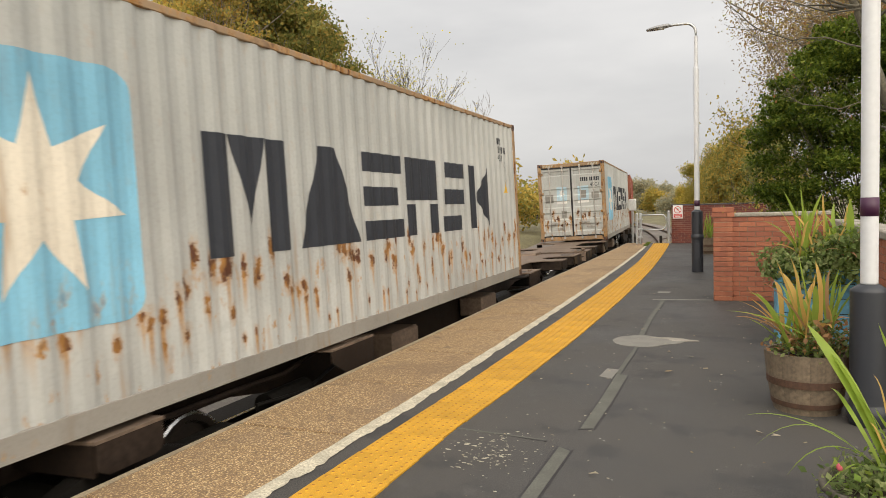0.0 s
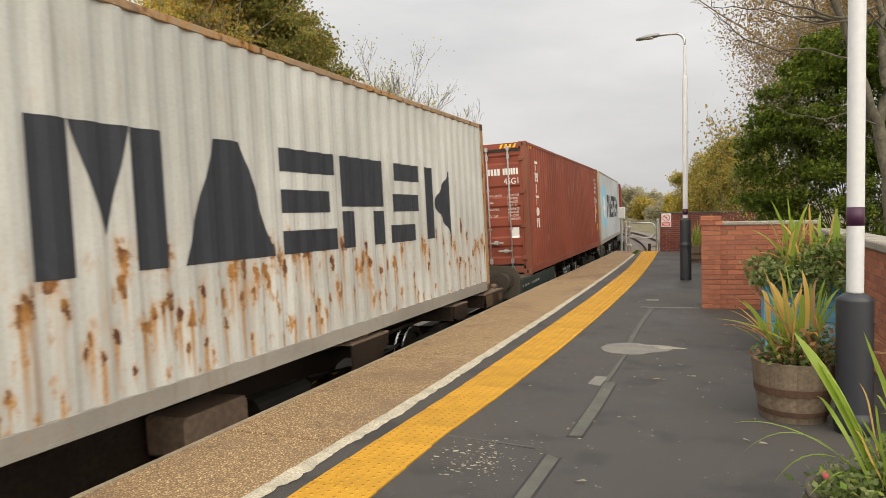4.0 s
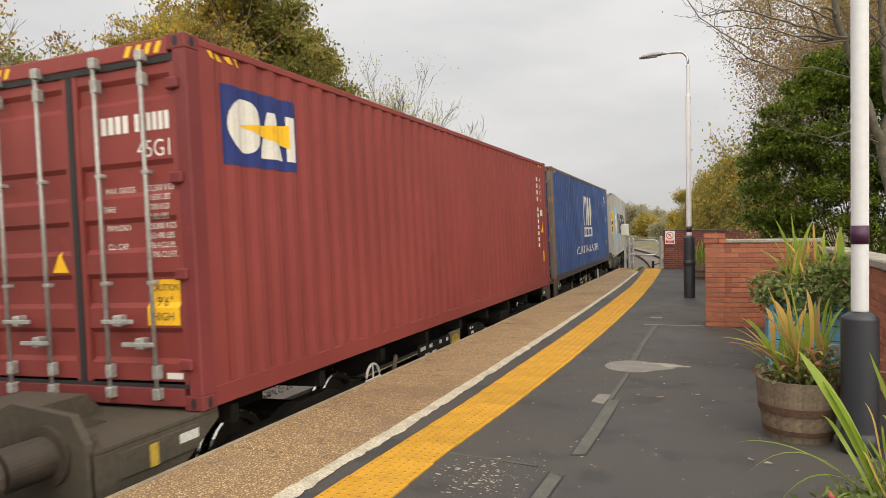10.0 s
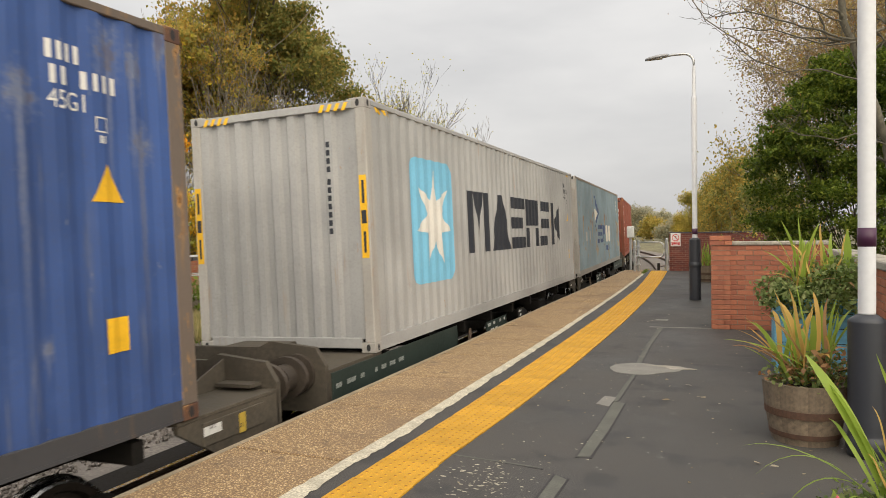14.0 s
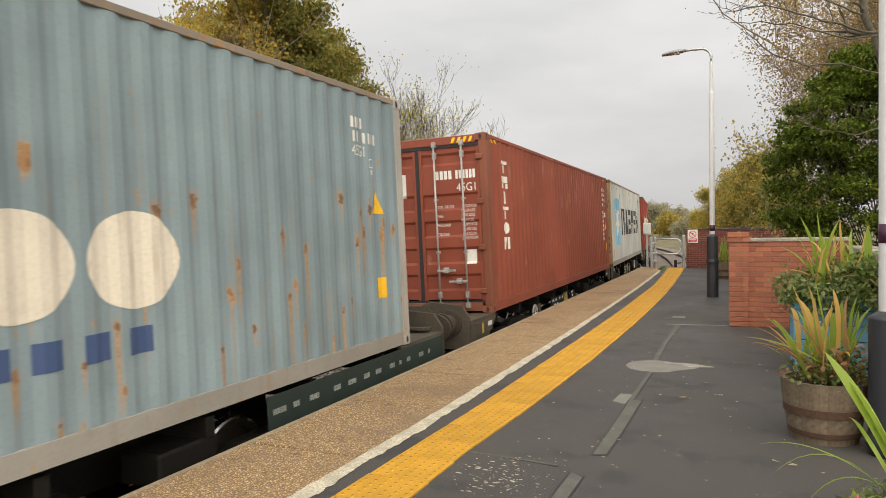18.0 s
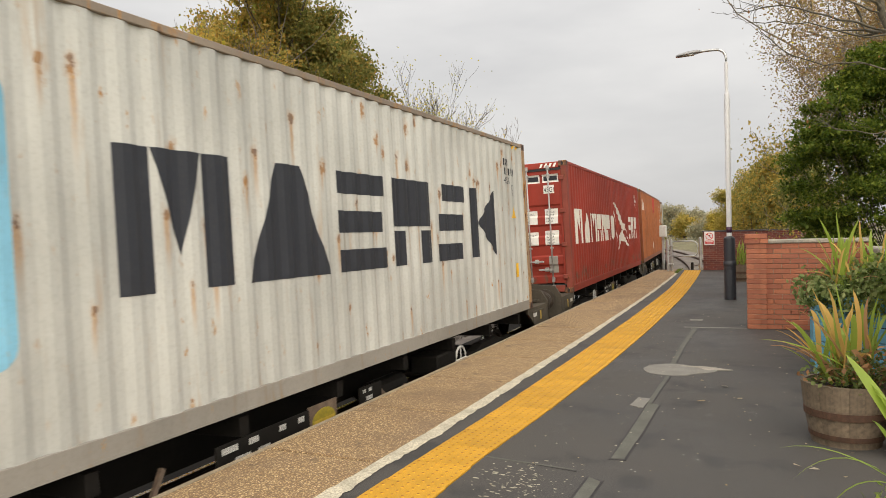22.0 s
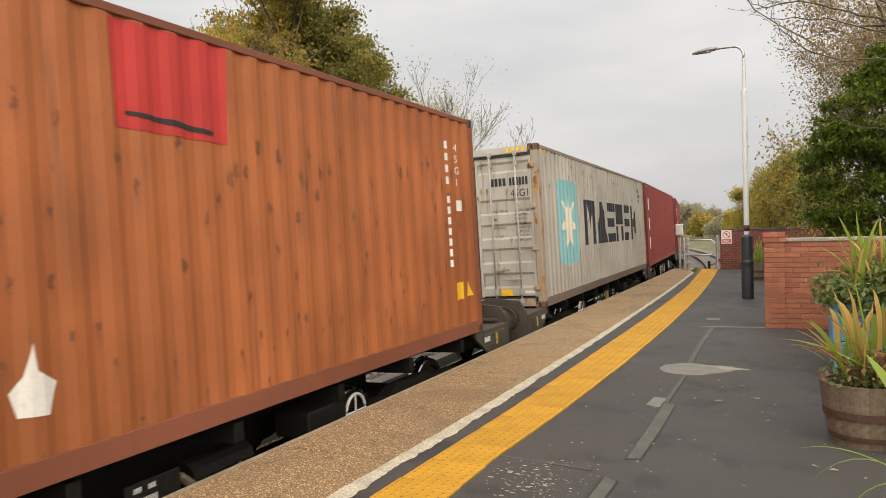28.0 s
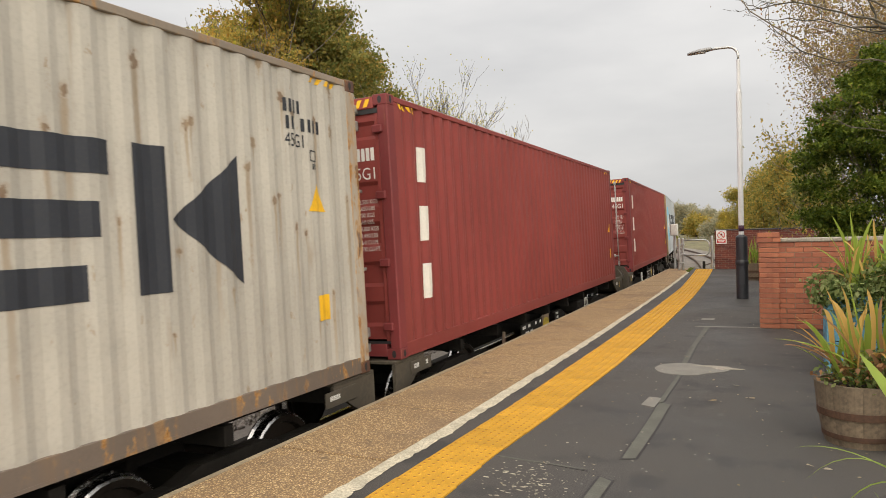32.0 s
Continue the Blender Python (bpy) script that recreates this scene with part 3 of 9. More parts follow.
def build_ground():
    def axis(lo, a, b, hi, fine):
        near = list(np.arange(a, b, fine))
        left = [a - 4 * 1.35 ** i for i in range(1, 30) if a - 4 * 1.35 ** i > lo]
        right = [b + 4 * 1.35 ** i for i in range(0, 30) if b + 4 * 1.35 ** i < hi]
        return sorted(left + [lo] + near + right + [hi])
    xs, ys = axis(-1500, -36, 14, 1500, 0.5), axis(-1500, -14, 62, 2500, 0.7)
    v = [(x, y, ground_height(x, y)) for y in ys for x in xs]
    w = len(xs)
    f = [(j * w + i, j * w + i + 1, (j + 1) * w + i + 1, (j + 1) * w + i) for j in range(len(ys) - 1) for i in range(w - 1)]
    ob = new("ground", raw("ground", v, f, M_EARTH, True))
    tagged(ob, "weedy brown earth with dry grass beside the railway", "ground", kind="structure")


build_ground()


def stones(name, count, spots, size, material):
    """Many small angular stones in one mesh; spots yields their centres."""
    v, f = [], []
    for _ in range(count):
        c = spots()
        q = Euler((random.uniform(0, 6), random.uniform(0, 6), random.uniform(0, 6))).to_matrix()
        r = size * random.uniform(0.6, 1.35)
        k = len(v)
        for d in ((1, 0, 0), (-1, 0, 0), (0, 1, 0), (0, -1, 0), (0, 0, 1), (0, 0, -1)):
            v.append(c + q @ Vector(d) * r * random.uniform(0.6, 1.15))
        f += [(k + a, k + b, k + e) for a, b, e in ((0, 2, 4), (2, 1, 4), (1, 3, 4), (3, 0, 4), (2, 0, 5), (1, 2, 5), (3, 1, 5), (0, 3, 5))]
    return raw(name, v, f, material)


def build_track():
    def section(name, prof, material, s0=-60, s1=150, step=1.5):
        v, f = [], []
        ss = np.arange(s0, s1 + step, step)
        n = len(prof)
        for s in ss:
            v += [on_track(s, a + 0.035, RAIL_Z + z + a * math.sin(CANT)) for a, z in prof]
        for i in range(len(ss) - 1):
            f += [(i * n + j, i * n + (j + 1) % n, (i + 1) * n + (j + 1) % n, (i + 1) * n + j) for j in range(n)]
        return raw(name, v, f, material)
    bed = new("ballast_bed", section("ballast_bed", [(-6.0, -0.36), (-5.6, -0.22), (-3.2, -0.24), (-1.75, -0.20), (-1.75, -0.50)], M_BALLAST))
    tagged(bed, "grey-brown crushed stone ballast beside the rails", "ballast", kind="structure")
    bed = new("track_bed", section("track_bed", [(-1.75, -0.42), (-1.75, -0.20), (1.25, -0.20), (1.40, -0.42)], M_BALLAST_SHADED))
    tagged(bed, "oily ballast under the rails, train's shade put into its colour", "ballast", kind="structure")

    def spot():
        s, a = random.uniform(1.5, 28), random.uniform(-6.75, -2.1)
        if a < -5.3:
            return on_track(s, a + 0.035, -1.60 + 0.62 * step01(-5.2, -6.4, a) + random.uniform(-0.01, 0.03))
        z = -0.19 if a > -1.75 else -0.20 - 0.02 * min(1.0, (-1.75 - a) / 1.4)
        return on_track(s, a + 0.035, RAIL_Z + z + a * math.sin(CANT) + random.uniform(-0.02, 0.03))

    def end_spot():
        s, lat = random.uniform(27.6, 52), random.uniform(1.7, 6.2)
        p = on_track(s, lat)
        return Vector((p.x, p.y, ground_height(p.x, p.y) + 0.01))
    rough = new("end_ballast", stones("end_ballast", 5200, end_spot, 0.06, M_BALLAST_TAN))
    tagged(rough, "tan ballast stones beyond the platform end", "ballast", kind="stuff")
    loose = new("ballast_stones", stones("ballast_stones", 22000, spot, 0.038, M_BALLAST))
    tagged(loose, "loose angular grey ballast stones along the track", "ballast", kind="stuff")
    track = thing("railway_track", "single curved railway track with steel rails on sleepers", "railway track", kind="structure")
    for side in (-1, 1):
        c = side * 0.7525
        rail = [(c - 0.07, -0.17), (c + 0.07, -0.17), (c + 0.07, -0.15), (c + 0.012, -0.135), (c + 0.012, -0.05), (c + 0.035, -0.035),
                (c + 0.035, -0.002), (c - 0.035, -0.002), (c - 0.035, -0.035), (c - 0.012, -0.05), (c - 0.012, -0.135), (c - 0.07, -0.15)]
        r = part("rail", section("rail", rail, M_RAIL), None, track)
        part("running_surface", section("running_surface", [(c - 0.03, -0.006), (c + 0.03, -0.006), (c + 0.03, 0.0), (c - 0.03, 0.0)], M_RAIL_TOP), None, r, "bright worn rail head")
    bed = new("siding_bed", ribbon("siding_bed", (1.45, 5.6), 27.2, 140, 1.5, -1.5, -1.10, M_BALLAST))
    tagged(bed, "tan ballast bed of a second line beyond the platform", "ballast", kind="structure")
    side = thing("siding_track", "second railway line converging beyond the platform end", "railway track", kind="structure")
    for c in (2.35, 3.785):
        part("rail", ribbon("rail", ([(30, c + 0.55), (60, c + 0.1), (140, c)], [(30, c + 0.62), (60, c + 0.17), (140, c + 0.07)]), 30, 140, 1.5, -1.10, -0.935, M_RAIL), None, side)
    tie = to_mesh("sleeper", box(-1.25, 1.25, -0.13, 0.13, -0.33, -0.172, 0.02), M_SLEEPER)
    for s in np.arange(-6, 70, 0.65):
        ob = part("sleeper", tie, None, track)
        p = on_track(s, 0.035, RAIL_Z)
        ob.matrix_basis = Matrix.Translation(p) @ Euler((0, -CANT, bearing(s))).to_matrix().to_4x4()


build_track()


def build_platform():
    body = new("platform", ribbon("platform", (1.75, COPE_IN), -60, 26.6, 0.8, -1.3, -0.03, M_CONC))
    tagged(body, "railway platform body of old concrete", "platform", kind="structure")
    top = new("pavement", ribbon("pavement", (COPE_IN, 6.5), -60, 26.6, 0.8, -1.3, 0.0, M_ASPHALT))
    tagged(top, "dark grey worn asphalt platform surface", "pavement", kind="structure")
    face = new("platform_wall", ribbon("platform_wall", (1.72, 1.752), -60, 26.6, 0.8, -1.3, -0.09, M_BRICK_SHADED))
    tagged(face, "near-black brick platform face, trackside shade put into its colour", "platform wall", kind="structure")
    edge = thing("platform_edge", "tan pebble-aggregate coping slabs along the platform edge", "platform edge", kind="structure")
    s = -16.23
    while s < 26.2:
        e = min(s + 1.353, 26.6)
        gap = 0.011
        bm = bmesh.new()
        n = 4
        a = [on_track(x, lane(EDGE, x)) for x in np.linspace(s + gap, e - gap, n)]
        b = [on_track(x, lane(COPE_IN, x) - 0.002) for x in np.linspace(s + gap, e - gap, n)]
        add_slab(bm, [(p.x, p.y) for p in a] + [(p.x, p.y) for p in b[::-1]], -0.09, 0.008 + random.uniform(-0.002, 0.003))
        bmesh.ops.bevel(bm, geom=[g for g in bm.edges if all(v.co.z > 0 for v in g.verts)], offset=0.008, segments=1, affect="EDGES", clamp_overlap=True)
        part("coping_slab", bm, M_AGG, edge)
        s = e
    lip = part("edge_strip", ribbon("edge_strip", ([(p[0], p[1] - 0.012) for p in EDGE], [(p[0], p[1] + 0.035) for p in EDGE]), -16, 26.5, 0.6, -0.075, 0.0125, M_NOSING), None, edge, "pale worn nosing of the slabs")
    # white line with chipped edges
    v, f = [], []
    ss = np.arange(-14, 26.4, 0.045)
    for i, x in enumerate(ss):
        wob = 0.018 * noise.noise(Vector((x * 3, 0, 0))) + 0.016 * noise.noise(Vector((x * 11, 5, 0)))
        wob2 = 0.022 * noise.noise(Vector((x * 3, 9, 0))) + 0.022 * noise.noise(Vector((x * 13, 3, 0)))
        a = lane(COPE_IN, x)
        chip = 0.055 * max(0.0, noise.noise(Vector((x * 2.1, 21, 0))) - 0.05) + 0.10 * max(0.0, noise.noise(Vector((x * 9, 33, 0))) - 0.32)
        v += [on_track(x, a - 0.02 + wob * 0.6, 0.0135), on_track(x, max(a - 0.005, a + 0.09 - 0.035 * step01(6, 14, x) + wob2 - chip), 0.006)]
    f = [(2 * i, 2 * i + 1, 2 * i + 3, 2 * i + 2) for i in range(len(ss) - 1)]
    line = new("white_line", raw("white_line", v, f, M_WHITE_LINE))
    tagged(line, "chipped off-white painted safety line on the platform", "painted line", kind="structure")
    # tactile paving
    strip = thing("tactile_strip", "yellow blister tactile paving strip along the platform", "tactile paving", kind="structure")
    bm = bmesh.new()
    add_box(bm, -0.5, 0.5, -0.199, 0.199, -0.02, 0.011)
    for i in range(6):
        for j in range(6):
            cx, cy = -0.5 + (i + 0.5) / 6, -0.199 + (j + 0.5) * 0.398 / 6
            rings = [[bm.verts.new((cx + q * 2.1 * math.cos(k * math.pi / 4), cy + q * math.sin(k * math.pi / 4), z)) for k in range(8)] for q, z in ((0.0165, 0.0109), (0.0105, 0.0165))]
            for k in range(8):
                bm.faces.new((rings[0][k], rings[0][(k + 1) % 8], rings[1][(k + 1) % 8], rings[1][k]))
            bm.faces.new(rings[1]).material_index = 1
    tile = to_mesh("tactile_tile", bm, [M_YELLOW, M_YELLOW_WORN])
    for s in np.arange(-12.0, 26.2, 0.4):
        a, b = lane(YEL_OUT, s), lane(YEL_IN, s)
        ob = part("tactile_tile", tile, None, strip)
        ob.matrix_basis = Matrix.Translation(on_track(s, (a + b) / 2, random.uniform(-0.001, 0.001))) @ Euler((0, 0, bearing(s) + (lane(YEL_OUT, s - 0.2) + lane(YEL_IN, s - 0.2) - lane(YEL_OUT, s + 0.2) - lane(YEL_IN, s + 0.2)) / 0.8)).to_matrix().to_4x4() @ Matrix.Diagonal((b - a, 1, 1, 1))


build_platform()


def build_patches():
    tar = surface("dark_tar", (0.022, 0.018, 0.019), 0.6, vary=0.3, grain=60, relief=0.3)

    def flat(name, outline, z, material, label):
        if material is M_STRIP:
            cx, cy = sum(q[0] for q in outline) / len(outline), sum(q[1] for q in outline) / len(outline)
            rim = [(x + math.copysign(0.014, x - cx) + random.uniform(-0.004, 0.004), y + math.copysign(0.02, y - cy)) for x, y in outline]
            solid("tar_joint", slab(rim, -0.01, 0.002), tar, "thin dark tar border of a repair strip", "patch", kind="structure")
        ob = solid(name, slab(outline, -0.01, z), material, label, "patch", kind="structure")
        return ob
    ragged = []
    for i in range(26):
        a = 2 * math.pi * i / 26
        r = 1 + 0.10 * noise.noise(Vector((math.cos(a) * 2, math.sin(a) * 2, 3)))
        ragged.append((-0.97 + 0.30 * r * math.cos(a), 7.92 + 0.33 * r * math.sin(a)))
    ragged = [(x + (0.16 if x > -0.74 else 0), y + (0.12 if x > -0.74 else 0)) for x, y in ragged]
    flat("cement_patch", [(-0.93, 8.16), (-0.66, 8.18), (-0.36, 8.06), (-0.62, 7.97), (-0.70, 8.08)], 0.0075, M_STONE, "pale beige broken rim of the cement patch")
    flat("cement_patch", ragged, 0.005, M_CONC_PATCH, "pale grey cement patch in the asphalt")
    flat("repair_strip", [(-0.985, 4.71), (-0.90, 4.73), (-0.885, 5.4), (-0.885, 6.30), (-0.985, 6.33), (-0.98, 5.6)], 0.004, M_STRIP, "grey repair strip in the asphalt")
    flat("repair_strip", [(-1.06, 3.0), (-0.98, 3.0), (-0.955, 4.25), (-1.04, 4.31)], 0.004, M_STRIP, "grey repair strip in the asphalt")
    flat("repair_strip", [(-1.0, 6.34), (-0.955, 6.34), (-0.95, 7.65), (-0.985, 7.65)], 0.0035, M_STRIP, "thin grey repair strip over a crack")
    flat("repair_strip", [(-1.03, 8.2), (-0.97, 8.2), (-1.0, 9.6), (-0.99, 11.3), (-1.06, 11.3), (-1.06, 9.5)], 0.0035, M_STRIP, "thin grey repair strip over a crack")
    flat("repair_strip", [(-1.2, 11.33), (-0.28, 11.42), (-0.28, 11.47), (-1.2, 11.40)], 0.0035, M_CONC_PATCH, "pale grey joint line across the asphalt")
    flat("cement_patch", [(-1.12, 6.20), (-1.0, 6.14), (-0.99, 6.50), (-1.10, 6.52)], 0.0045, M_CONC_PATCH, "small pale grey cement square")
    flat("repair_strip", [(-1.83, 4.46), (-1.15, 4.40), (-1.15, 4.42), (-1.83, 4.485)], 0.003, M_STRIP, "thin grey joint line across the asphalt")
    flat("repair_strip", [(-1.2, 12.2), (-1.0, 12.2), (-1.0, 12.38), (-1.2, 12.38)], 0.003, M_CONC_PATCH, "small pale grey cement square")
    # flakes of paint, crumbs and fallen leaves
    v, f = [], []

    def flake(x, y, r, lift=0.0):
        k, n, a0 = len(v), random.randint(4, 6), random.uniform(0, 6)
        for i in range(n):
            a = a0 + 2 * math.pi * i / n
            q = r * random.uniform(0.5, 1.2)
            v.append((x + q * math.cos(a), y + q * 0.55 * math.sin(a), 0.005 + random.uniform(0, lift)))
        f.append(tuple(range(k, k + n)))
    for _ in range(190):
        flake(random.gauss(-1.42, 0.14), random.gauss(4.12, 0.18), random.uniform(0.003, 0.011))
    for _ in range(34):
        flake(random.gauss(-1.45, 0.13), random.gauss(4.1, 0.2), random.uniform(0.012, 0.026))
    for _ in range(60):
        flake(random.gauss(-1.1, 0.35), random.uniform(3.0, 9.0), random.uniform(0.004, 0.014))
    chips = new("paint_flakes", raw("paint_flakes", v, f, M_WHITE_LINE))
    tagged(chips, "white paint flakes scattered on the asphalt", "litter", kind="stuff")
    v, f = [], []
    for _ in range(230):
        y = random.uniform(2.6, 14)
        flake(random.uniform(-1.7, 0.9), y, random.uniform(0.005, 0.016), 0.006)
    for x, y, r in ((-0.55, 6.5, 0.04), (-0.4, 7.2, 0.03), (-0.25, 6.7, 0.03), (0.25, 4.9, 0.03), (0.15, 4.95, 0.03), (-0.75, 3.9, 0.03), (-0.62, 7.4, 0.035)):
        flake(x, y, r, 0.02)
    leaves = new("fallen_leaves", raw("fallen_leaves", v, f, M_LITTER))
    tagged(leaves, "dry fallen leaves and crumbs on the asphalt", "litter", kind="stuff")


build_patches()


# ---- containers ----
CL, CW, CH = 12.192, 2.438, 2.896
POST, RIB_DEPTH, PITCH = 0.165, 0.024, 0.2784
RIBS = 42
RIB_Y0 = -CL / 2 + POST + (CL - 2 * POST - RIBS * PITCH) / 2
FOLDS = [(0.0, 0.0), (0.072, 0.0), (0.140, -RIB_DEPTH), (0.210, -RIB_DEPTH)]
SIDE_FOLDS = [(RIB_Y0 + i * PITCH + a, d) for i in range(RIBS) for a, d in FOLDS] + [(RIB_Y0 + RIBS * PITCH, 0.0)]
SIDE_FOLDS = [(-CL / 2 + POST - 0.01, 0.0)] + SIDE_FOLDS + [(CL / 2 - POST + 0.01, 0.0)]
DOOR_FOLDS = [(0.22, 0.0), (0.36, 0.0), (0.40, -0.03), (0.60, -0.03), (0.64, 0.0), (0.80, 0.0), (0.84, -0.03), (1.04, -0.03), (1.08, 0.0), (1.24, 0.0), (1.28, -0.03),
              (1.48, -0.03), (1.52, 0.0), (1.68, 0.0), (1.72, -0.03), (1.92, -0.03), (1.96, 0.0), (2.42, 0.0), (2.46, -0.03), (2.58, -0.03), (2.62, 0.0), (2.70, 0.0)]
MADE = {}


def once(key, make):
    if key not in MADE:
        MADE[key] = make()
    return MADE[key]


def folded(name, folds, along, lo, hi, place, material, thick=0.003):
    """A folded sheet: folds are (position, depth); place(position, depth, other) gives the point."""
    v, f = [], []
    n = len(folds)
    for off in (0.0, -thick):
        for p, d in folds:
            v += [place(p, d + off, lo), place(p, d + off, hi)]
    for i in range(n - 1):
        a = 2 * i
        f += [(a, a + 2, a + 3, a + 1), (2 * n + a + 1, 2 * n + a + 3, 2 * n + a + 2, 2 * n + a)]
    me = raw(name, v, f, material)
    return me


def side_depth(y):
    return float(np.interp(y, [p for p, _ in SIDE_FOLDS], [d for _, d in SIDE_FOLDS]))


def door_depth(z):
    return float(np.interp(z, [p for p, _ in DOOR_FOLDS], [d for _, d in DOOR_FOLDS]))


def decal(name, shapes, material, parent, face="side", label="", proud=0.004):
    """Paint on a folded face: shapes are outlines or text meshes in (along, height); it follows the folds."""
    bm = bmesh.new()
    for sh in shapes:
        if isinstance(sh, bpy.types.Mesh):
            bm.from_mesh(sh)
        else:
            bm.faces.new([bm.verts.new((a, z, 0)) for a, z in sh])
    if face == "side":
        lo, hi = min(v.co.x for v in bm.verts), max(v.co.x for v in bm.verts)
        for p, _ in SIDE_FOLDS:
            if lo < p + CL / 2 < hi:
                bmesh.ops.bisect_plane(bm, geom=bm.verts[:] + bm.edges[:] + bm.faces[:], plane_co=(p + CL / 2, 0, 0), plane_no=(1, 0, 0), dist=1e-5)
        for v in bm.verts:
            y = v.co.x - CL / 2
            v.co = Vector((CW / 2 - 0.006 + side_depth(y) + proud, y, v.co.y))
    elif face == "door":
        lo, hi = min(v.co.y for v in bm.verts), max(v.co.y for v in bm.verts)
        for p, _ in DOOR_FOLDS:
            if lo < p < hi:
                bmesh.ops.bisect_plane(bm, geom=bm.verts[:] + bm.edges[:] + bm.faces[:], plane_co=(0, p, 0), plane_no=(0, 1, 0), dist=1e-5)
        for v in bm.verts:
            v.co = Vector((v.co.x, -CL / 2 + 0.03 - door_depth(v.co.y) - proud, v.co.y))
    elif face == "post":
        for v in bm.verts:
            v.co = Vector((CW / 2 + 0.003, v.co.x - CL / 2, v.co.y))
    elif face == "header":
        for v in bm.verts:
            v.co = Vector((v.co.x, -CL / 2 - 0.003, v.co.y))
    me = to_mesh(name, bm, material)
    ob = part(name, me, None, parent, label)
    return tagged(ob, kind="stuff") if name in ("number_mark", "hazard_stripe", "weight_table", "small_block") else ob


def words(text, size, x, z, align="LEFT", wide=1.0, bold=0.0):
    """Lettering in the built-in font as a flat mesh, its baseline starting at (x, z)."""
    cu = bpy.data.curves.new("lettering", "FONT")
    cu.body, cu.size, cu.align_x, cu.offset, cu.resolution_u = text, size, align, bold, 3
    ob = new("lettering", cu)
    me = bpy.data.meshes.new_from_object(ob.evaluated_get(bpy.context.evaluated_depsgraph_get()))
    bpy.data.objects.remove(ob)
    bpy.data.curves.remove(cu)
    me.transform(Matrix.Translation((x, z, 0)) @ Matrix.Diagonal((wide, 1, 1, 1)))
    return me


def rect(a0, a1, z0, z1, lean=0.0):
    return [(a0, z0), (a1, z0), (a1 + lean, z1), (a0 + lean, z1)]


def block_mark(kind, a, z, w, h):
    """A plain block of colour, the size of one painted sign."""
    t = w * 0.27
    if kind == "bars":
        return [rect(a, a + t, z, z + h), rect(a + w - t, a + w, z, z + h), [(a + t + 0.01, z + h), (a + w / 2, z + h * 0.25), (a + w - t - 0.01, z + h)]]
    if kind == "wedge":
        return [[(a, z), (a + w, z), (a + w * 0.64, z + h), (a + w * 0.36, z + h)]]
    if kind == "stack":
        q = h * 0.22
        return [rect(a, a + w, z, z + q), rect(a, a + w * 0.9, z + h / 2 - q / 2, z + h / 2 + q / 2), rect(a, a + w, z + h - q, z + h)]
    if kind == "step":
        q = h * 0.22
        return [rect(a, a + w * 0.8, z, z + q), rect(a + w * 0.1, a + w * 0.9, z + h / 2 - q / 2, z + h / 2 + q / 2), rect(a + w * 0.2, a + w, z + h - q, z + h)]
    if kind == "head":
        return [rect(a, a + w, z + h * 0.45, z + h), rect(a, a + t, z, z + h * 0.40), rect(a + w - t, a + w, z, z + h * 0.40)]
    if kind == "flag":
        return [rect(a, a + t, z, z + h), [(a + t + 0.04, z + h * 0.5), (a + w, z), (a + w, z + h)]]
    if kind == "disc":
        return [[(a + w / 2 + w / 2 * math.cos(k * math.pi / 14), z + h / 2 + h / 2 * math.sin(k * math.pi / 14)) for k in range(28)]]
    if kind == "slim":
        return [rect(a + w * 0.3, a + w * 0.7, z, z + h)]
    if kind == "tee":
        return [rect(a, a + w, z + h * 0.72, z + h), rect(a + w * 0.33, a + w * 0.67, z, z + h * 0.66)]
    return [rect(a, a + w, z, z + h)]


def rounded(a0, a1, z0, z1, r, n=6):
    out = []
    for cx, cz, k in ((a1 - r, z0 + r, 3), (a1 - r, z1 - r, 0), (a0 + r, z1 - r, 1), (a0 + r, z0 + r, 2)):
        out += [(cx + r * math.cos((k + i / n) * math.pi / 2), cz + r * math.sin((k + i / n) * math.pi / 2)) for i in range(n + 1)]
    return out


def star(a, z, ra, rz, inner=0.42, turn=0.0):
    out = []
    for i in range(14):
        q = 1.0 if i % 2 == 0 else inner
        t = math.pi / 2 + turn + i * math.pi / 7
        out.append((a + ra * q * math.cos(t), z + rz * q * math.sin(t)))
    return out


def fan(outline, centre):
    """Star outlines as triangles round their centre, so that cuts stay clean."""
    n = len(outline)
    return [[centre, outline[i], outline[(i + 1) % n]] for i in range(n)]


# marking colours
K_BLACK = coated("black_stencil", (0.028, 0.032, 0.042), rust=0.0, dirt=0.12, fade=0.1)
K_WHITE = coated("white_stencil", (0.68, 0.66, 0.61), rust=0.0, dirt=0.25, fade=0.08)
K_SKY = coated("sky_blue_panel", (0.185, 0.47, 0.66), rust=0.05, dirt=0.25, fade=0.12)
K_SKY_RUSTY = coated("faded_sky_panel", (0.205, 0.46, 0.63), rust=0.75, low=0.8, dirt=0.35, fade=0.2, seed=2)
K_PALE = coated("faded_blue_sticker", (0.42, 0.57, 0.66), rust=0.3, dirt=0.3, fade=0.15, seed=22)
K_TEAL = coated("turquoise_panel", (0.21, 0.43, 0.47), rust=0.3, dirt=0.3, fade=0.15)
K_CREAM = coated("cream_stencil", (0.66, 0.61, 0.52), rust=0.3, dirt=0.35, fade=0.1)
K_NAVY = coated("navy_panel", (0.02, 0.035, 0.16), rust=0.0, dirt=0.15)
K_SLATE = coated("slate_blue_stencil", (0.045, 0.075, 0.17), rust=0.25, dirt=0.2, seed=4)
K_YELLOW = coated("yellow_label", (0.80, 0.46, 0.02), rust=0.0, dirt=0.15)
K_PINK = coated("red_spray_patch", (0.52, 0.045, 0.04), rust=0.1, dirt=0.3, fade=0.2)
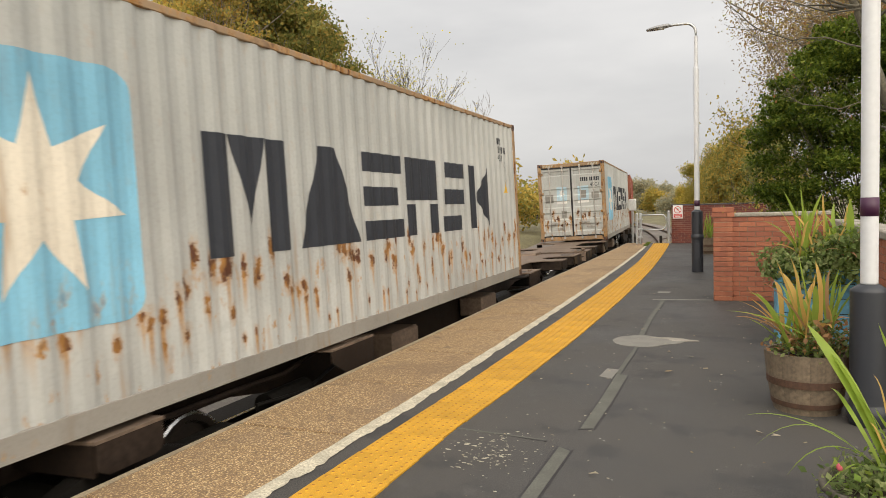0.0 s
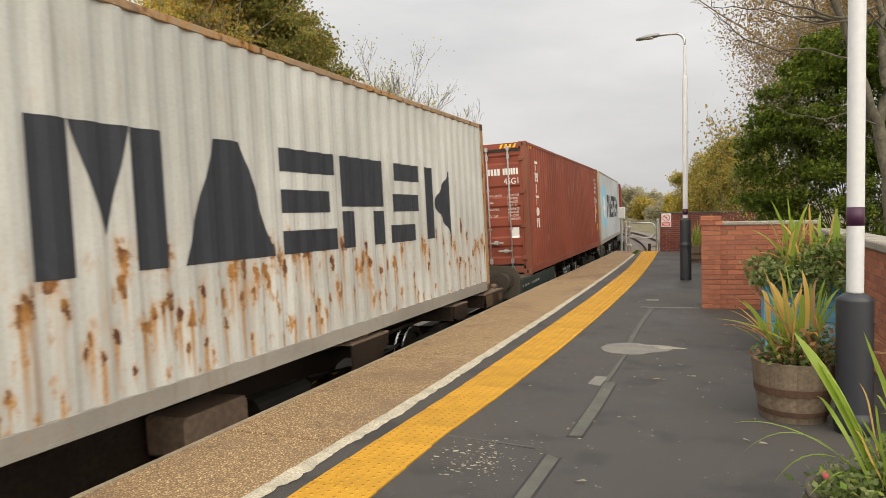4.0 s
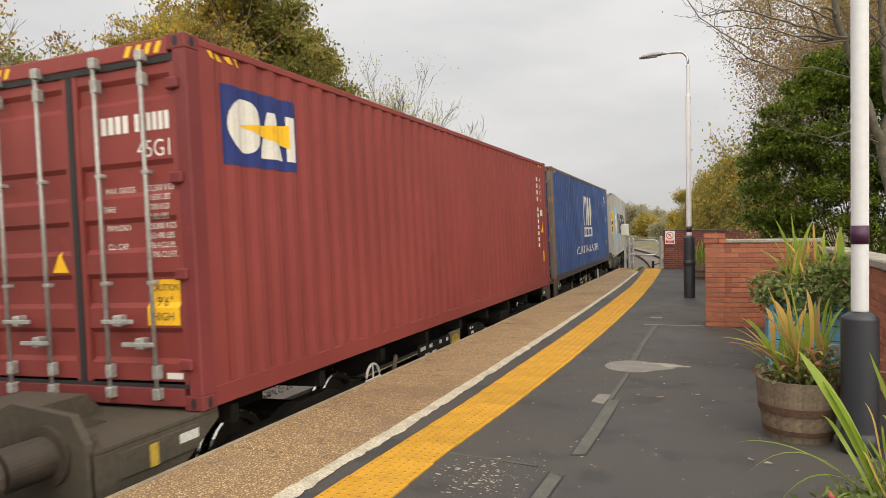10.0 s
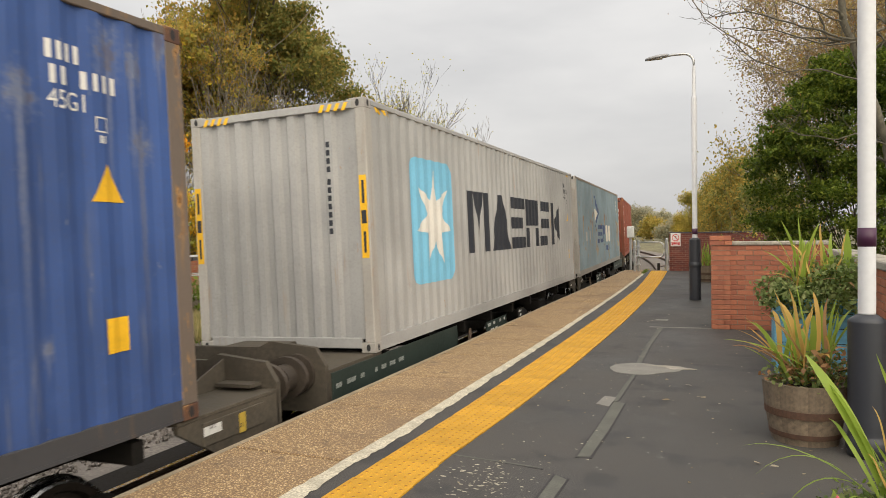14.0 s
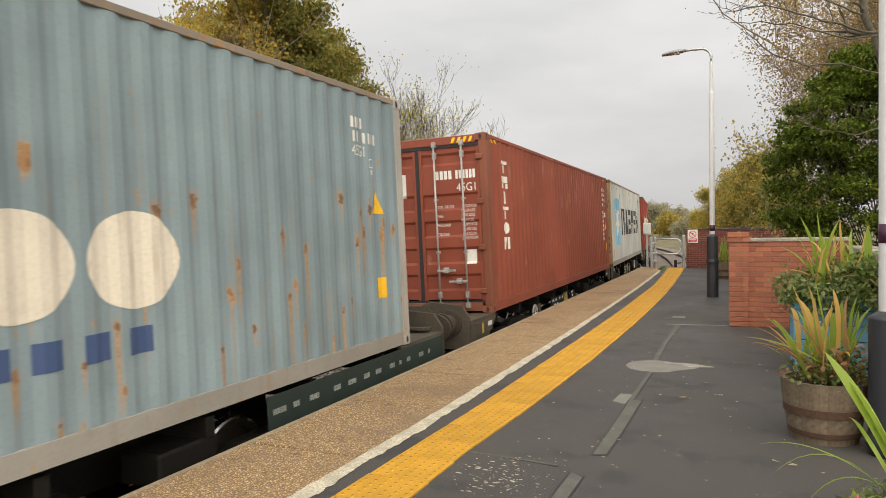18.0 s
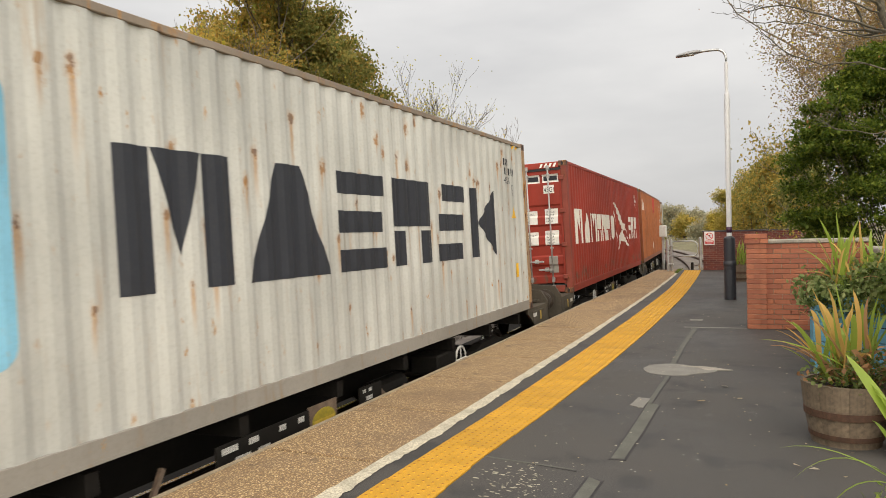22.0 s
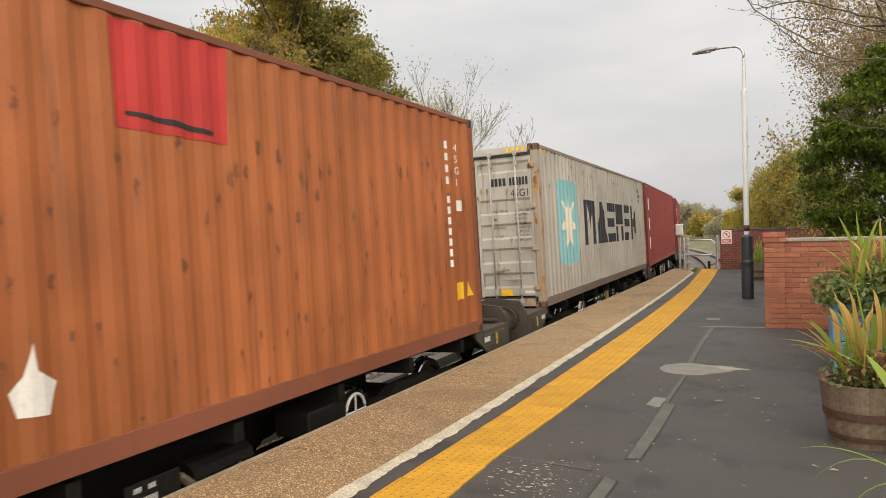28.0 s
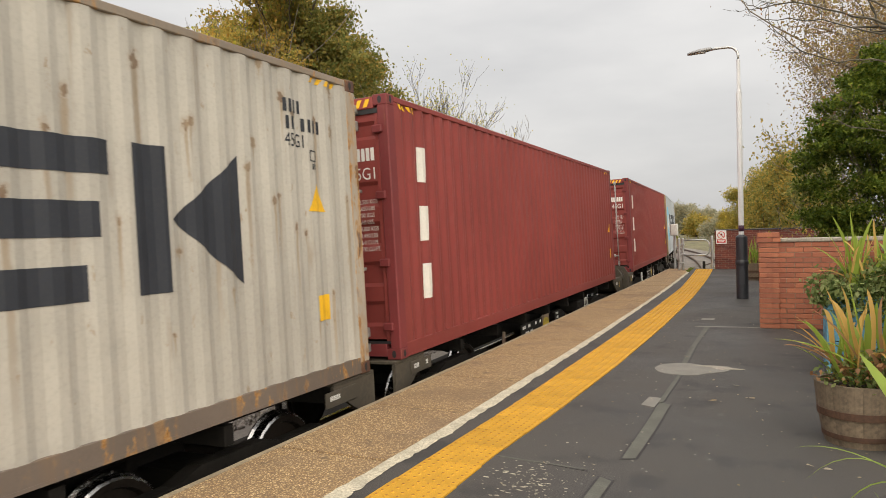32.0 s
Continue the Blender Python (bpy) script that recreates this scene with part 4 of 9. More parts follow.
K_LABEL = coated("white_label", (0.72, 0.71, 0.68), rust=0.0, dirt=0.1)
K_GREY = coated("grey_label", (0.26, 0.25, 0.23), rust=0.1, dirt=0.2)
K_STEEL = surface("zinc_lock_rod", (0.42, 0.42, 0.41), 0.5, 0.4, vary=0.3, grain=30, relief=0.1)
K_GASKET = surface("black_rubber", (0.02, 0.02, 0.022), 0.7, vary=0.2, relief=0.05)
K_CAST_RUST = coated("rusty_corner_casting", (0.10, 0.05, 0.035), rust=0.8, dirt=0.3)
# container floor from below, its shade put into a near-black colour
K_UNDERSIDE = surface("dark_underside", (0.022, 0.020, 0.018), 0.8, vary=0.3)

DARK_RUST = ((0.17, 0.062, 0.028), (0.24, 0.09, 0.04), (0.06, 0.026, 0.016))
SCRAPE = ((0.36, 0.17, 0.12), (0.42, 0.22, 0.16), (0.30, 0.13, 0.09))
MOULD = ((0.10, 0.075, 0.05), (0.15, 0.11, 0.075), (0.06, 0.05, 0.035))
PALE_DIRT = ((0.20, 0.22, 0.27), (0.30, 0.31, 0.34), (0.12, 0.09, 0.075))
STAIN = ((0.24, 0.17, 0.10), (0.33, 0.25, 0.16), (0.13, 0.07, 0.035))

PAINTS = {
    "white_rust": coated("chalky_white_paint_rusted", (0.42, 0.43, 0.42), rust=0.55, low=0.9, dirt=0.35, seed=1, drip=(0.75, 0.25, 1.05, 0.6, 4.5, 1.0), dents=14, size=0.8),
    "white_rust_b": coated("chalky_white_paint_very_rusted", (0.47, 0.48, 0.465), rust=0.7, low=0.9, dirt=0.35, seed=5, drip=(0.85, 0.25, 1.15, 0.8, 5.0, 1.0), dents=14, size=0.8),
    "white_rust_c": coated("cream_white_paint_rust_spotted", (0.48, 0.49, 0.47), rust=0.35, dirt=0.35, seed=7, drip=(0.70, 0.12, 2.75, 0.7, 3.6, 0.75), dents=14, size=0.5),
    "white_clean": coated("pale_grey_paint", (0.41, 0.445, 0.475), rust=0.06, dirt=0.2, seed=2, drip=(0.14, 0.1, 2.7, 0.35, 2.6, 0.6), dents=10, size=0.5),
    "grey": coated("mid_grey_paint", (0.36, 0.36, 0.355), rust=0.05, dirt=0.2, seed=3, dents=6),
    "grey_old": coated("old_grey_paint", (0.42, 0.40, 0.36), rust=0.3, dirt=0.45, seed=4, drip=(0.7, 0.5, 2.85, 1.9, 3.6, 0.75), tones=STAIN, dents=12, size=0.45),
    "brown": coated("red_brown_paint", (0.245, 0.062, 0.036), rust=0.0, dirt=0.18, fade=0.14, seed=6, drip=(0.22, 0.2, 2.7, 0.45, 3.0, 0.4), tones=SCRAPE, dents=8),
    "maroon": coated("maroon_paint", (0.23, 0.045, 0.040), rust=0.0, dirt=0.15, fade=0.1, seed=8, dents=5),
    "blue": coated("royal_blue_paint", (0.039, 0.082, 0.245), rust=0.15, dirt=0.5, fade=0.25, seed=9, drip=(0.5, 0.4, 2.85, 1.8, 3.4, 0.45), tones=PALE_DIRT, dents=12),
    "steel_blue": coated("pale_steel_blue_paint", (0.20, 0.262, 0.293), rust=0.3, dirt=0.35, fade=0.2, seed=10, drip=(0.65, 0.2, 1.9, 1.1, 3.6, 0.8), dents=16, size=0.6),
    "red": coated("tomato_red_paint", (0.275, 0.034, 0.020), rust=0.05, dirt=0.3, fade=0.2, seed=11, drip=(0.6, 0.15, 0.42, 0.2, 3.59, 0.55), tones=MOULD, dents=10, size=0.7),
    "orange": coated("burnt_orange_paint", (0.34, 0.108, 0.036), rust=0.2, dirt=0.45, fade=0.22, seed=12, drip=(0.85, 0.15, 2.2, 0.2, 6.0, 0.65), tones=DARK_RUST, dents=12, size=0.5),
}
FRAMES = {
    "rusted": coated("rusted_frame", (0.30, 0.21, 0.13), rust=1.2, dirt=0.5, seed=13, drip=(0.9, 0.3, 2.8, 1.2, 9.0, 0.9)),
    "stained": coated("stained_grey_frame", (0.34, 0.30, 0.25), rust=1.05, dirt=0.5, seed=23, drip=(0.9, 0.3, 2.8, 1.2, 9.0, 0.8)),
    "brown": coated("brown_frame", (0.21, 0.072, 0.042), rust=0.25, dirt=0.4, seed=14, tones=DARK_RUST),
    "maroon": coated("maroon_frame", (0.18, 0.034, 0.036), rust=0.05, dirt=0.2, seed=15),
    "cream": coated("cream_frame", (0.44, 0.40, 0.31), rust=0.45, dirt=0.5, seed=16),
    "dark": coated("dark_worn_frame", (0.15, 0.12, 0.10), rust=0.7, dirt=0.5, seed=17),
    "orange": coated("orange_brown_frame", (0.25, 0.075, 0.030), rust=0.6, dirt=0.5, seed=24, tones=DARK_RUST),
    # rusty grey bottom rail, darkened to carry the shade below the panel
    "rail_shaded": coated("shaded_grey_rail", (0.27, 0.255, 0.23), rust=0.35, dirt=0.5, seed=26),
    "grey": coated("grey_frame", (0.36, 0.345, 0.32), rust=0.35, dirt=0.4, seed=18),
    # bottom rail much darker than the panel above it
    "rail_dark": coated("dark_grey_rail", (0.05, 0.05, 0.055), rust=0.3, dirt=0.4, seed=21),
    "weathered": coated("weathered_top_rail", (0.24, 0.20, 0.16), rust=0.8, dirt=0.5, seed=25),
    "red": coated("red_frame", (0.22, 0.05, 0.035), rust=0.7, dirt=0.4, seed=19, tones=DARK_RUST),
}


def casting_mesh(mat):
    """A corner casting, uncut; separate dark discs paint the shade of its oval holes."""
    bm = box(-0.089, 0.089, -0.081, 0.081, -0.059, 0.059, 0.008)
    return to_mesh("corner_casting", bm, mat)


def pocket_mesh():
    bm = lathe([(0.030, 0.0), (0.036, 0.002), (0.030, 0.0025)], 12)
    bmesh.ops.scale(bm, vec=(0.72, 1.15, 1), verts=bm.verts)
    return to_mesh("casting_hole", bm, K_GASKET)


def door_leaf(parent, x0, x1, paint, hinge_side, steel, frame):
    def place(p, d, o):
        return (o, -CL / 2 + 0.03 - d, p)
    key = ("leaf", x0, paint.name)
    me = once(key, lambda: folded("door", DOOR_FOLDS, "z", x0 + 0.035, x1 - 0.035, place, paint))
    leaf = part("door", me, None, parent)
    for a, b in ((x0, x0 + 0.05), (x1 - 0.05, x1)):
        part("door_stile", once(("stile", a, paint.name), lambda: to_mesh("door_stile", box(a, b, -CL / 2 + 0.018, -CL / 2 + 0.06, 0.20, 2.72, 0.004), paint)), None, leaf)
    for x in (x0 + 0.30, x1 - 0.28):
        part("lock_rod", once(("rod", x, steel.name), lambda: to_mesh("lock_rod", rod((x, -CL / 2 - 0.035, 0.10), (x, -CL / 2 - 0.035, 2.80), 0.017, seg=8), steel, True)), None, leaf)

        for z, hw, lo, hi, dd in ((0.13, 0.034, 0.045, 0.045, 0.058), (2.76, 0.034, 0.045, 0.045, 0.058), (0.30, 0.030, 0.055, 0.055, 0.052), (2.58, 0.030, 0.055, 0.055, 0.052), (1.00, 0.034, 0.018, 0.018, 0.05), (1.86, 0.034, 0.018, 0.018, 0.05)):
            part("rod_bracket", once(("keep", x, z, steel.name), lambda: to_mesh("rod_bracket", box(x - hw, x + hw, -CL / 2 - dd, -CL / 2 + 0.02, z - lo, z + hi, 0.008), steel)), None, leaf)

        def lever():
            bm = bmesh.new()
            s = -1 if x > (x0 + x1) / 2 else 1
            z = 0.70 if x < (x0 + x1) / 2 else 0.52
            add_box(bm, x - 0.02, x + s * 0.30 if s > 0 else x + 0.02, -CL / 2 - 0.075, -CL / 2 - 0.055, z - 0.018, z + 0.018, 0.005) if s > 0 else add_box(bm, x - 0.30, x + 0.02, -CL / 2 - 0.075, -CL / 2 - 0.055, z - 0.018, z + 0.018, 0.005)
            add_box(bm, x + s * 0.13 - 0.04, x + s * 0.13 + 0.04, -CL / 2 - 0.07, -CL / 2 + 0.02, z - 0.04, z + 0.05, 0.01)
            return to_mesh("handle", bm, steel)
        part("handle", once(("lever", x, steel.name), lever), None, leaf)
    for z in (0.36, 1.06, 1.80, 2.52):
        hx = x0 if hinge_side < 0 else x1
        part("hinge", once(("hinge", hx, z, frame.name), lambda: to_mesh("hinge", box(hx - 0.06, hx + 0.06, -CL / 2 - 0.03, -CL / 2 + 0.02, z - 0.045, z + 0.045, 0.012), frame)), None, leaf)
    return leaf


def container(label, paint, frame, doors_near=True, casts=None, steel=None, rail=None, top=None):
    """One 40-foot high-cube container; its origin is at the middle of its floor, the door end towards -y."""
    pm, fm = PAINTS[paint], FRAMES[frame]
    cm, st = casts or fm, steel or K_STEEL
    box_thing = thing("shipping_container", label, "shipping container", "containers on the train")
    h, w = CL / 2, CW / 2

    def side(sign):
        def place(p, d, o):
            return (sign * (w - 0.006 + d), p, o)
        return folded("side_panel", SIDE_FOLDS, "y", 0.13, CH - 0.05, place, pm)
    for sign in (1, -1):
        part("side_panel", once(("side", sign, paint), lambda: side(sign)), None, box_thing)
        part("top_rail", once(("trail", sign, paint, top), lambda: to_mesh("top_rail", box(sign * (w - 0.06), sign * w, -h + 0.16, h - 0.16, CH - 0.075, CH - 0.012, 0.006), FRAMES[top] if top else pm)), None, box_thing)
        part("bottom_rail", once(("brail", sign, paint, rail), lambda: to_mesh("bottom_rail", add_box(box(sign * (w - 0.05), sign * (w - 0.003), -h + 0.16, h - 0.16, 0.03, 0.165, 0.004), sign * (w - 0.09), sign * (w + 0.0), -h + 0.16, h - 0.16, 0.012, 0.035), FRAMES[rail] if rail else pm)), None, box_thing)
        for end in (-1, 1):
            part("corner_post", once(("post", sign, end, frame), lambda: to_mesh("corner_post", box(sign * (w - 0.13), sign * w, end * (h - 0.165), end * h, 0.11, CH - 0.11, 0.012), fm)), None, box_thing)
            for z in (0.059, CH - 0.059):
                cast = part("corner_casting", once(("cast", cm.name), lambda: casting_mesh(cm)), None, box_thing)
                cast.matrix_basis = Matrix.Translation((sign * (w - 0.0885), end * (h - 0.081), z))
                hole = once("hole", pocket_mesh)
                a = part("casting_hole", hole, None, cast)
                a.matrix_basis = Matrix.Translation((sign * 0.089, 0, 0)) @ Euler((0, sign * math.pi / 2, 0)).to_matrix().to_4x4() @ Euler((0, 0, math.pi / 2)).to_matrix().to_4x4()
                b = part("casting_hole", hole, None, cast)
                b.matrix_basis = Matrix.Translation((0, end * 0.081, 0)) @ Euler((-end * math.pi / 2, 0, 0)).to_matrix().to_4x4()
    part("roof", once(("roof", paint), lambda: to_mesh("roof", box(-w + 0.05, w - 0.05, -h + 0.16, h - 0.16, CH - 0.04, CH - 0.02), pm)), None, box_thing)
    part("floor_frame", once("floorframe", lambda: to_mesh("floor_frame", box(-w + 0.1, w - 0.1, -h + 0.17, h - 0.17, 0.02, 0.16), K_UNDERSIDE)), None, box_thing)
    # the corrugated blank end and the door end
    e = 1 if doors_near else -1
    folds = [(-w + 0.13, 0.0)] + [(-w + 0.15 + i * 0.25 + a, d) for i in range(8) for a, d in ((0, 0), (0.09, 0), (0.13, -0.045), (0.21, -0.045))] + [(w - 0.15, 0.0), (w - 0.13, 0.0)]

    def place(p, d, o):
        return (p, e * (h - 0.02 + d), o)
    part("end_panel", once(("end", e, paint), lambda: folded("end_panel", folds, "x", 0.16, CH - 0.10, place, pm)), None, box_thing)
    part("end_sill", once(("sill", e, paint), lambda: to_mesh("end_sill", box(-w + 0.17, w - 0.17, e * (h - 0.05), e * h, 0.05, 0.17, 0.006), pm)), None, box_thing)
    part("header", once(("head", e, paint), lambda: to_mesh("header", box(-w + 0.17, w - 0.17, e * (h - 0.05), e * h, CH - 0.11, CH - 0.02, 0.006), pm)), None, box_thing)
    if doors_near:
        part("header", once(("dhead", paint, frame), lambda: to_mesh("header", box(-w + 0.175, w - 0.175, -h, -h + 0.09, CH - 0.145, CH - 0.015, 0.008), fm if frame == "rusted" else pm)), None, box_thing)
        part("door_sill", once(("dsill", frame), lambda: to_mesh("door_sill", box(-w + 0.175, w - 0.175, -h, -h + 0.09, 0.03, 0.17, 0.006), fm)), None, box_thing)

        for k, (x0, x1, z0, z1) in enumerate(((-w + 0.12, w - 0.12, 2.70, 2.755), (-w + 0.12, w - 0.12, 0.17, 0.20), (-0.03, 0.03, 0.201, 2.699))):
            part("door_seal", once(("seal", k), lambda: to_mesh("door_seal", box(x0, x1, -h + 0.011, -h + 0.03, z0, z1), K_GASKET)), None, box_thing)
        door_leaf(box_thing, -w + 0.13, -0.03, pm, -1, st, fm)
        door_leaf(box_thing, 0.03, w - 0.13, pm, 1, st, fm)
    return box_thing


def hazard(ob, near=True, far=True, header=True, colour=None):
    def stripes(a0, z0, n, wid, ht, step, lean):
        return [rect(a0 + i * step, a0 + i * step + wid, z0, z0 + ht, lean) for i in range(n)]
    if near:
        decal("hazard_stripe", stripes(0.30, CH - 0.135, 4, 0.055, 0.055, 0.11, -0.05), colour or K_YELLOW, ob, "side", "yellow warning stripes")
    if far:
        decal("hazard_stripe", stripes(CL - 0.75, CH - 0.135, 4, 0.055, 0.055, 0.11, 0.05), colour or K_YELLOW, ob, "side", "yellow warning stripes")
    if header:
        for a in (-1.02, 0.62):
            decal("hazard_stripe", stripes(a, CH - 0.125, 4, 0.05, 0.085, 0.10, 0.04), colour or K_YELLOW, ob, "header", "yellow warning stripes")


def star_logo(ob, a0=1.25, z0=0.67, panel=None, white=None, ink=None):
    """A sky-blue rounded square with a white seven-pointed star, and six plain dark blocks beside it."""
    decal("logo_panel", [rounded(a0, a0 + 1.5, z0, z0 + 1.68, 0.16)], panel or K_SKY, ob, "side", "sky blue rounded square")
    c = (a0 + 0.76, z0 + 0.86)
    decal("logo_star", fan(star(c[0], c[1], 0.66, 0.70), c), white or K_WHITE, ob, "side", "white seven-pointed star", 0.007)
    x = a0 + 2.2
    for kind, w in (("bars", 1.08), ("wedge", 1.16), ("stack", 0.96), ("head", 1.0), ("step", 0.98), ("flag", 1.0)):
        decal("painted_block", block_mark(kind, x, 1.01, w, 1.0), ink or K_BLACK, ob, "side", "large plain dark painted block")
        x += w + 0.166


def chars(n, a, z, w, h, gap=0.35, skip=()):
    """A row of n small upright bars, the size of characters."""
    return [rect(a + i * w * (1 + gap), a + i * w * (1 + gap) + w, z, z + h) for i in range(n) if i not in skip]


def code_bars(ob, ink, doors=True, side_rows=True, code=True):
    """Identification marks: plain bars where numbers stand, and the size code."""
    if doors:
        decal("number_mark", chars(4, 0.32, 2.19, 0.056, 0.14, 0.35) + chars(6, 0.67, 2.19, 0.044, 0.14, 0.35) + [rect(1.05, 1.11, 2.18, 2.35)], ink, ob, "door", "row of number marks")
        if code:
            decal("size_code", [words("45G1", 0.19, 0.68, 1.985, wide=0.85)], ink, ob, "door", "lettering 45G1")
    if side_rows:
        decal("number_mark", chars(4, 11.07, 2.45, 0.036, 0.115, 0.9) + chars(7, 11.09, 2.30, 0.038, 0.115, 1.0, skip=(2,)), ink, ob, "side", "row of number marks")
        decal("size_code", [words("45G1", 0.165, 11.07, 2.155, wide=0.8)], ink, ob, "side", "lettering 45G1")
        decal("inspection_mark", [rect(11.40, 11.41, 2.04, 2.14), rect(11.49, 11.50, 2.04, 2.14), rect(11.41, 11.49, 2.13, 2.14), rect(11.41, 11.49, 2.04, 2.05), rect(11.43, 11.45, 1.97, 2.02), rect(11.46, 11.48, 1.97, 2.02)], ink, ob, "side", "small boxed mark")


def weights(ob, ink, full=False, x=0.30, z=1.72):
    rows = [("MAX. GROSS", "32,500 KGS"), ("", "71,650 LBS"), ("TARE", "3,700 KGS"), ("", "8,160 LBS"), ("PAYLOAD", "28,800 KGS"), ("", "63,490 LBS"), ("CU. CAP.", "76.4 CU.M."), ("", "2,700 CU.FT.")]
    sh = []
    for i, (a, b) in enumerate(rows):
        zz = z - i * 0.075
        if a:
            sh.append(words(a, 0.068, x, zz, wide=0.8))
        sh.append(words(b, 0.068, x + 0.44, zz, wide=0.8))
    decal("weight_table", sh, ink, ob, "door", "table of weights in small lettering")


def small_labels(ob, far=True, caution=False, triangle=True, dx=0.05, dz=-0.10):
    if triangle:
        decal("warning_label", [[(11.54 + dx, 1.36 + dz), (11.80 + dx, 1.36 + dz), (11.67 + dx, 1.61 + dz)]], K_YELLOW, ob, "side", "yellow triangular warning label")
    if far:
        decal("height_label", [rect(11.60 + dx, 11.79 + dx, 0.60, 0.83)], K_YELLOW, ob, "side", "yellow height label")
    if caution:
        decal("caution_plate", [rect(0.70, 1.02, 0.66, 1.02)], K_YELLOW, ob, "door", "yellow caution plate")
        decal("caution_words", [words("CAUTION", 0.075, 0.86, 0.93, "CENTER", 0.8), words("9'6\"", 0.105, 0.86, 0.81, "CENTER"), words("HIGH", 0.09, 0.86, 0.70, "CENTER")], K_BLACK, ob, "door", "black lettering", 0.007)


def long_side_codes(ob, ink):
    """Numbers painted one below another at the far end: bars, with the size code readable."""
    decal("number_mark", [rect(11.32, 11.37, 2.43 - i * 0.15, 2.525 - i * 0.15) for i in range(4)] + [rect(11.32, 11.37, 1.74 - i * 0.135, 1.83 - i * 0.135) for i in range(7)], ink, ob, "side", "column of number marks")
    decal("size_code", [words(c, 0.135, 11.59, 2.42 - i * 0.15) for i, c in enumerate("45G1")], ink, ob, "side", "lettering 45G1 running down")
    decal("information_label", [rect(11.59, 11.71, 1.64, 1.78)], K_LABEL, ob, "side", "small white label")


def build_containers():
    out = {}
    c = container("rusty white container with a star panel and dark blocks", "white_rust", "rusted", casts=K_CAST_RUST, rail="rail_shaded", top="rusted")
    star_logo(c, panel=K_SKY_RUSTY, white=K_CREAM)
    code_bars(c, K_BLACK)
    small_labels(c, far=False, dx=-0.19, dz=0.23)
    out["C1"] = c
    c = container("heavily rusted white container with a star panel and shut doors", "white_rust_b", "rusted", casts=K_CAST_RUST, rail="rail_shaded", top="rusted", steel=FRAMES["grey"])
    star_logo(c, panel=K_SKY_RUSTY, white=K_CREAM)
    code_bars(c, K_BLACK, side_rows=False)
    hazard(c, False, False, colour=FRAMES["cream"])
    decal("door_panel_sticker", [rect(-0.55, -0.18, 1.42, 2.02)], K_PALE, c, "door", "sky blue square sticker")
    decal("sticker_star", fan(star(-0.365, 1.78, 0.13, 0.19), (-0.365, 1.78)), K_LABEL, c, "door", "white star", 0.007)
    decal("sticker_foot", [rect(-0.55, -0.18, 1.40, 1.50)], K_LABEL, c, "door", "white strip", 0.008)
    decal("door_panel_sticker", [rect(0.22, 0.62, 1.42, 2.02)], K_PALE, c, "door", "sky blue square sticker")
    decal("sticker_foot", [rect(0.22, 0.62, 1.40, 1.50)], K_LABEL, c, "door", "white strip", 0.008)
    for q in (rect(0.30, 0.53, 1.58, 1.86), rect(0.72, 0.98, 1.55, 1.78), rect(-0.98, -0.68, 1.45, 1.75)):
        decal("grey_patch", [q], K_GREY, c, "door", "grey touched-up paint patch", 0.009)
    decal("data_plate", [rect(-0.40, -0.20, 0.88, 1.14)], K_GREY, c, "door", "grey data plate")
    out["C2"] = c
    for key in ("C3", "C9"):
        c = container("red-brown container with white blocks down one end", "brown", "brown")
        for i, kind in enumerate(("tee", "head", "slim", "tee", "disc", "bars")):
            decal("painted_block", block_mark(kind, 0.80, 2.30 - i * 0.262, 0.33, 0.21), K_WHITE, c, "side", "white painted block")
        code_bars(c, K_LABEL, side_rows=False)
        long_side_codes(c, K_LABEL)
        weights(c, K_LABEL)
        hazard(c)
        small_labels(c)
        decal("owner_plate", [rect(-0.58, -0.22, 1.92, 2.32)], K_LABEL, c, "door", "white square plate")
        decal("owner_mark", [rect(-0.46, -0.34, 2.17, 2.23), rect(-0.42, -0.38, 2.06, 2.17)], K_PINK, c, "door", "small red mark", 0.008)
        decal("warning_label", [[(-0.56, 1.20), (-0.36, 1.20), (-0.46, 1.40)]], K_YELLOW, c, "door", "yellow triangular warning label")
        decal("data_plate", [rect(-0.98, -0.78, 0.72, 1.0)], K_GREY, c, "door", "grey data plate")
        decal("paper_label", [rect(0.80, 0.97, 0.80, 1.03), rect(-0.96, -0.78, 1.08, 1.14), rect(-0.92, -0.80, 0.24, 0.30)], K_LABEL, c, "door", "white paper label")
        out[key] = c
    c = container("clean pale grey container with a star panel", "white_clean", "cream", rail="rail_shaded", top="weathered")
    star_logo(c)
    code_bars(c, K_BLACK)
    weights(c, K_BLACK)
    hazard(c)
    small_labels(c, dx=-0.19, dz=0.23)
    decal("paper_label", [rect(7.18, 7.50, 0.66, 0.98)], K_CREAM, c, "side", "faded cream patch")
    out["C4"] = c
    c = container("maroon container with a square navy emblem", "maroon", "maroon")
    decal("emblem_panel", [rect(0.42, 1.51, 1.93, 2.59)], K_NAVY, c, "side", "navy blue square")
    decal("emblem_mark", block_mark("disc", 0.48, 2.04, 0.46, 0.46) + block_mark("wedge", 0.92, 2.02, 0.34, 0.42) + block_mark("slim", 1.22, 2.02, 0.34, 0.42), K_WHITE, c, "side", "white plain shapes", 0.007)
    decal("emblem_mark", [[(0.62, 2.27), (1.36, 2.36), (1.36, 2.14)]], K_YELLOW, c, "side", "yellow wedge", 0.009)
    code_bars(c, K_LABEL, side_rows=False)
    long_side_codes(c, K_LABEL)
    weights(c, K_LABEL)
    hazard(c)
    small_labels(c, caution=True)
    decal("warning_label", [[(-0.30, 1.10), (-0.12, 1.10), (-0.21, 1.28)]], K_YELLOW, c, "door", "yellow triangular warning label")
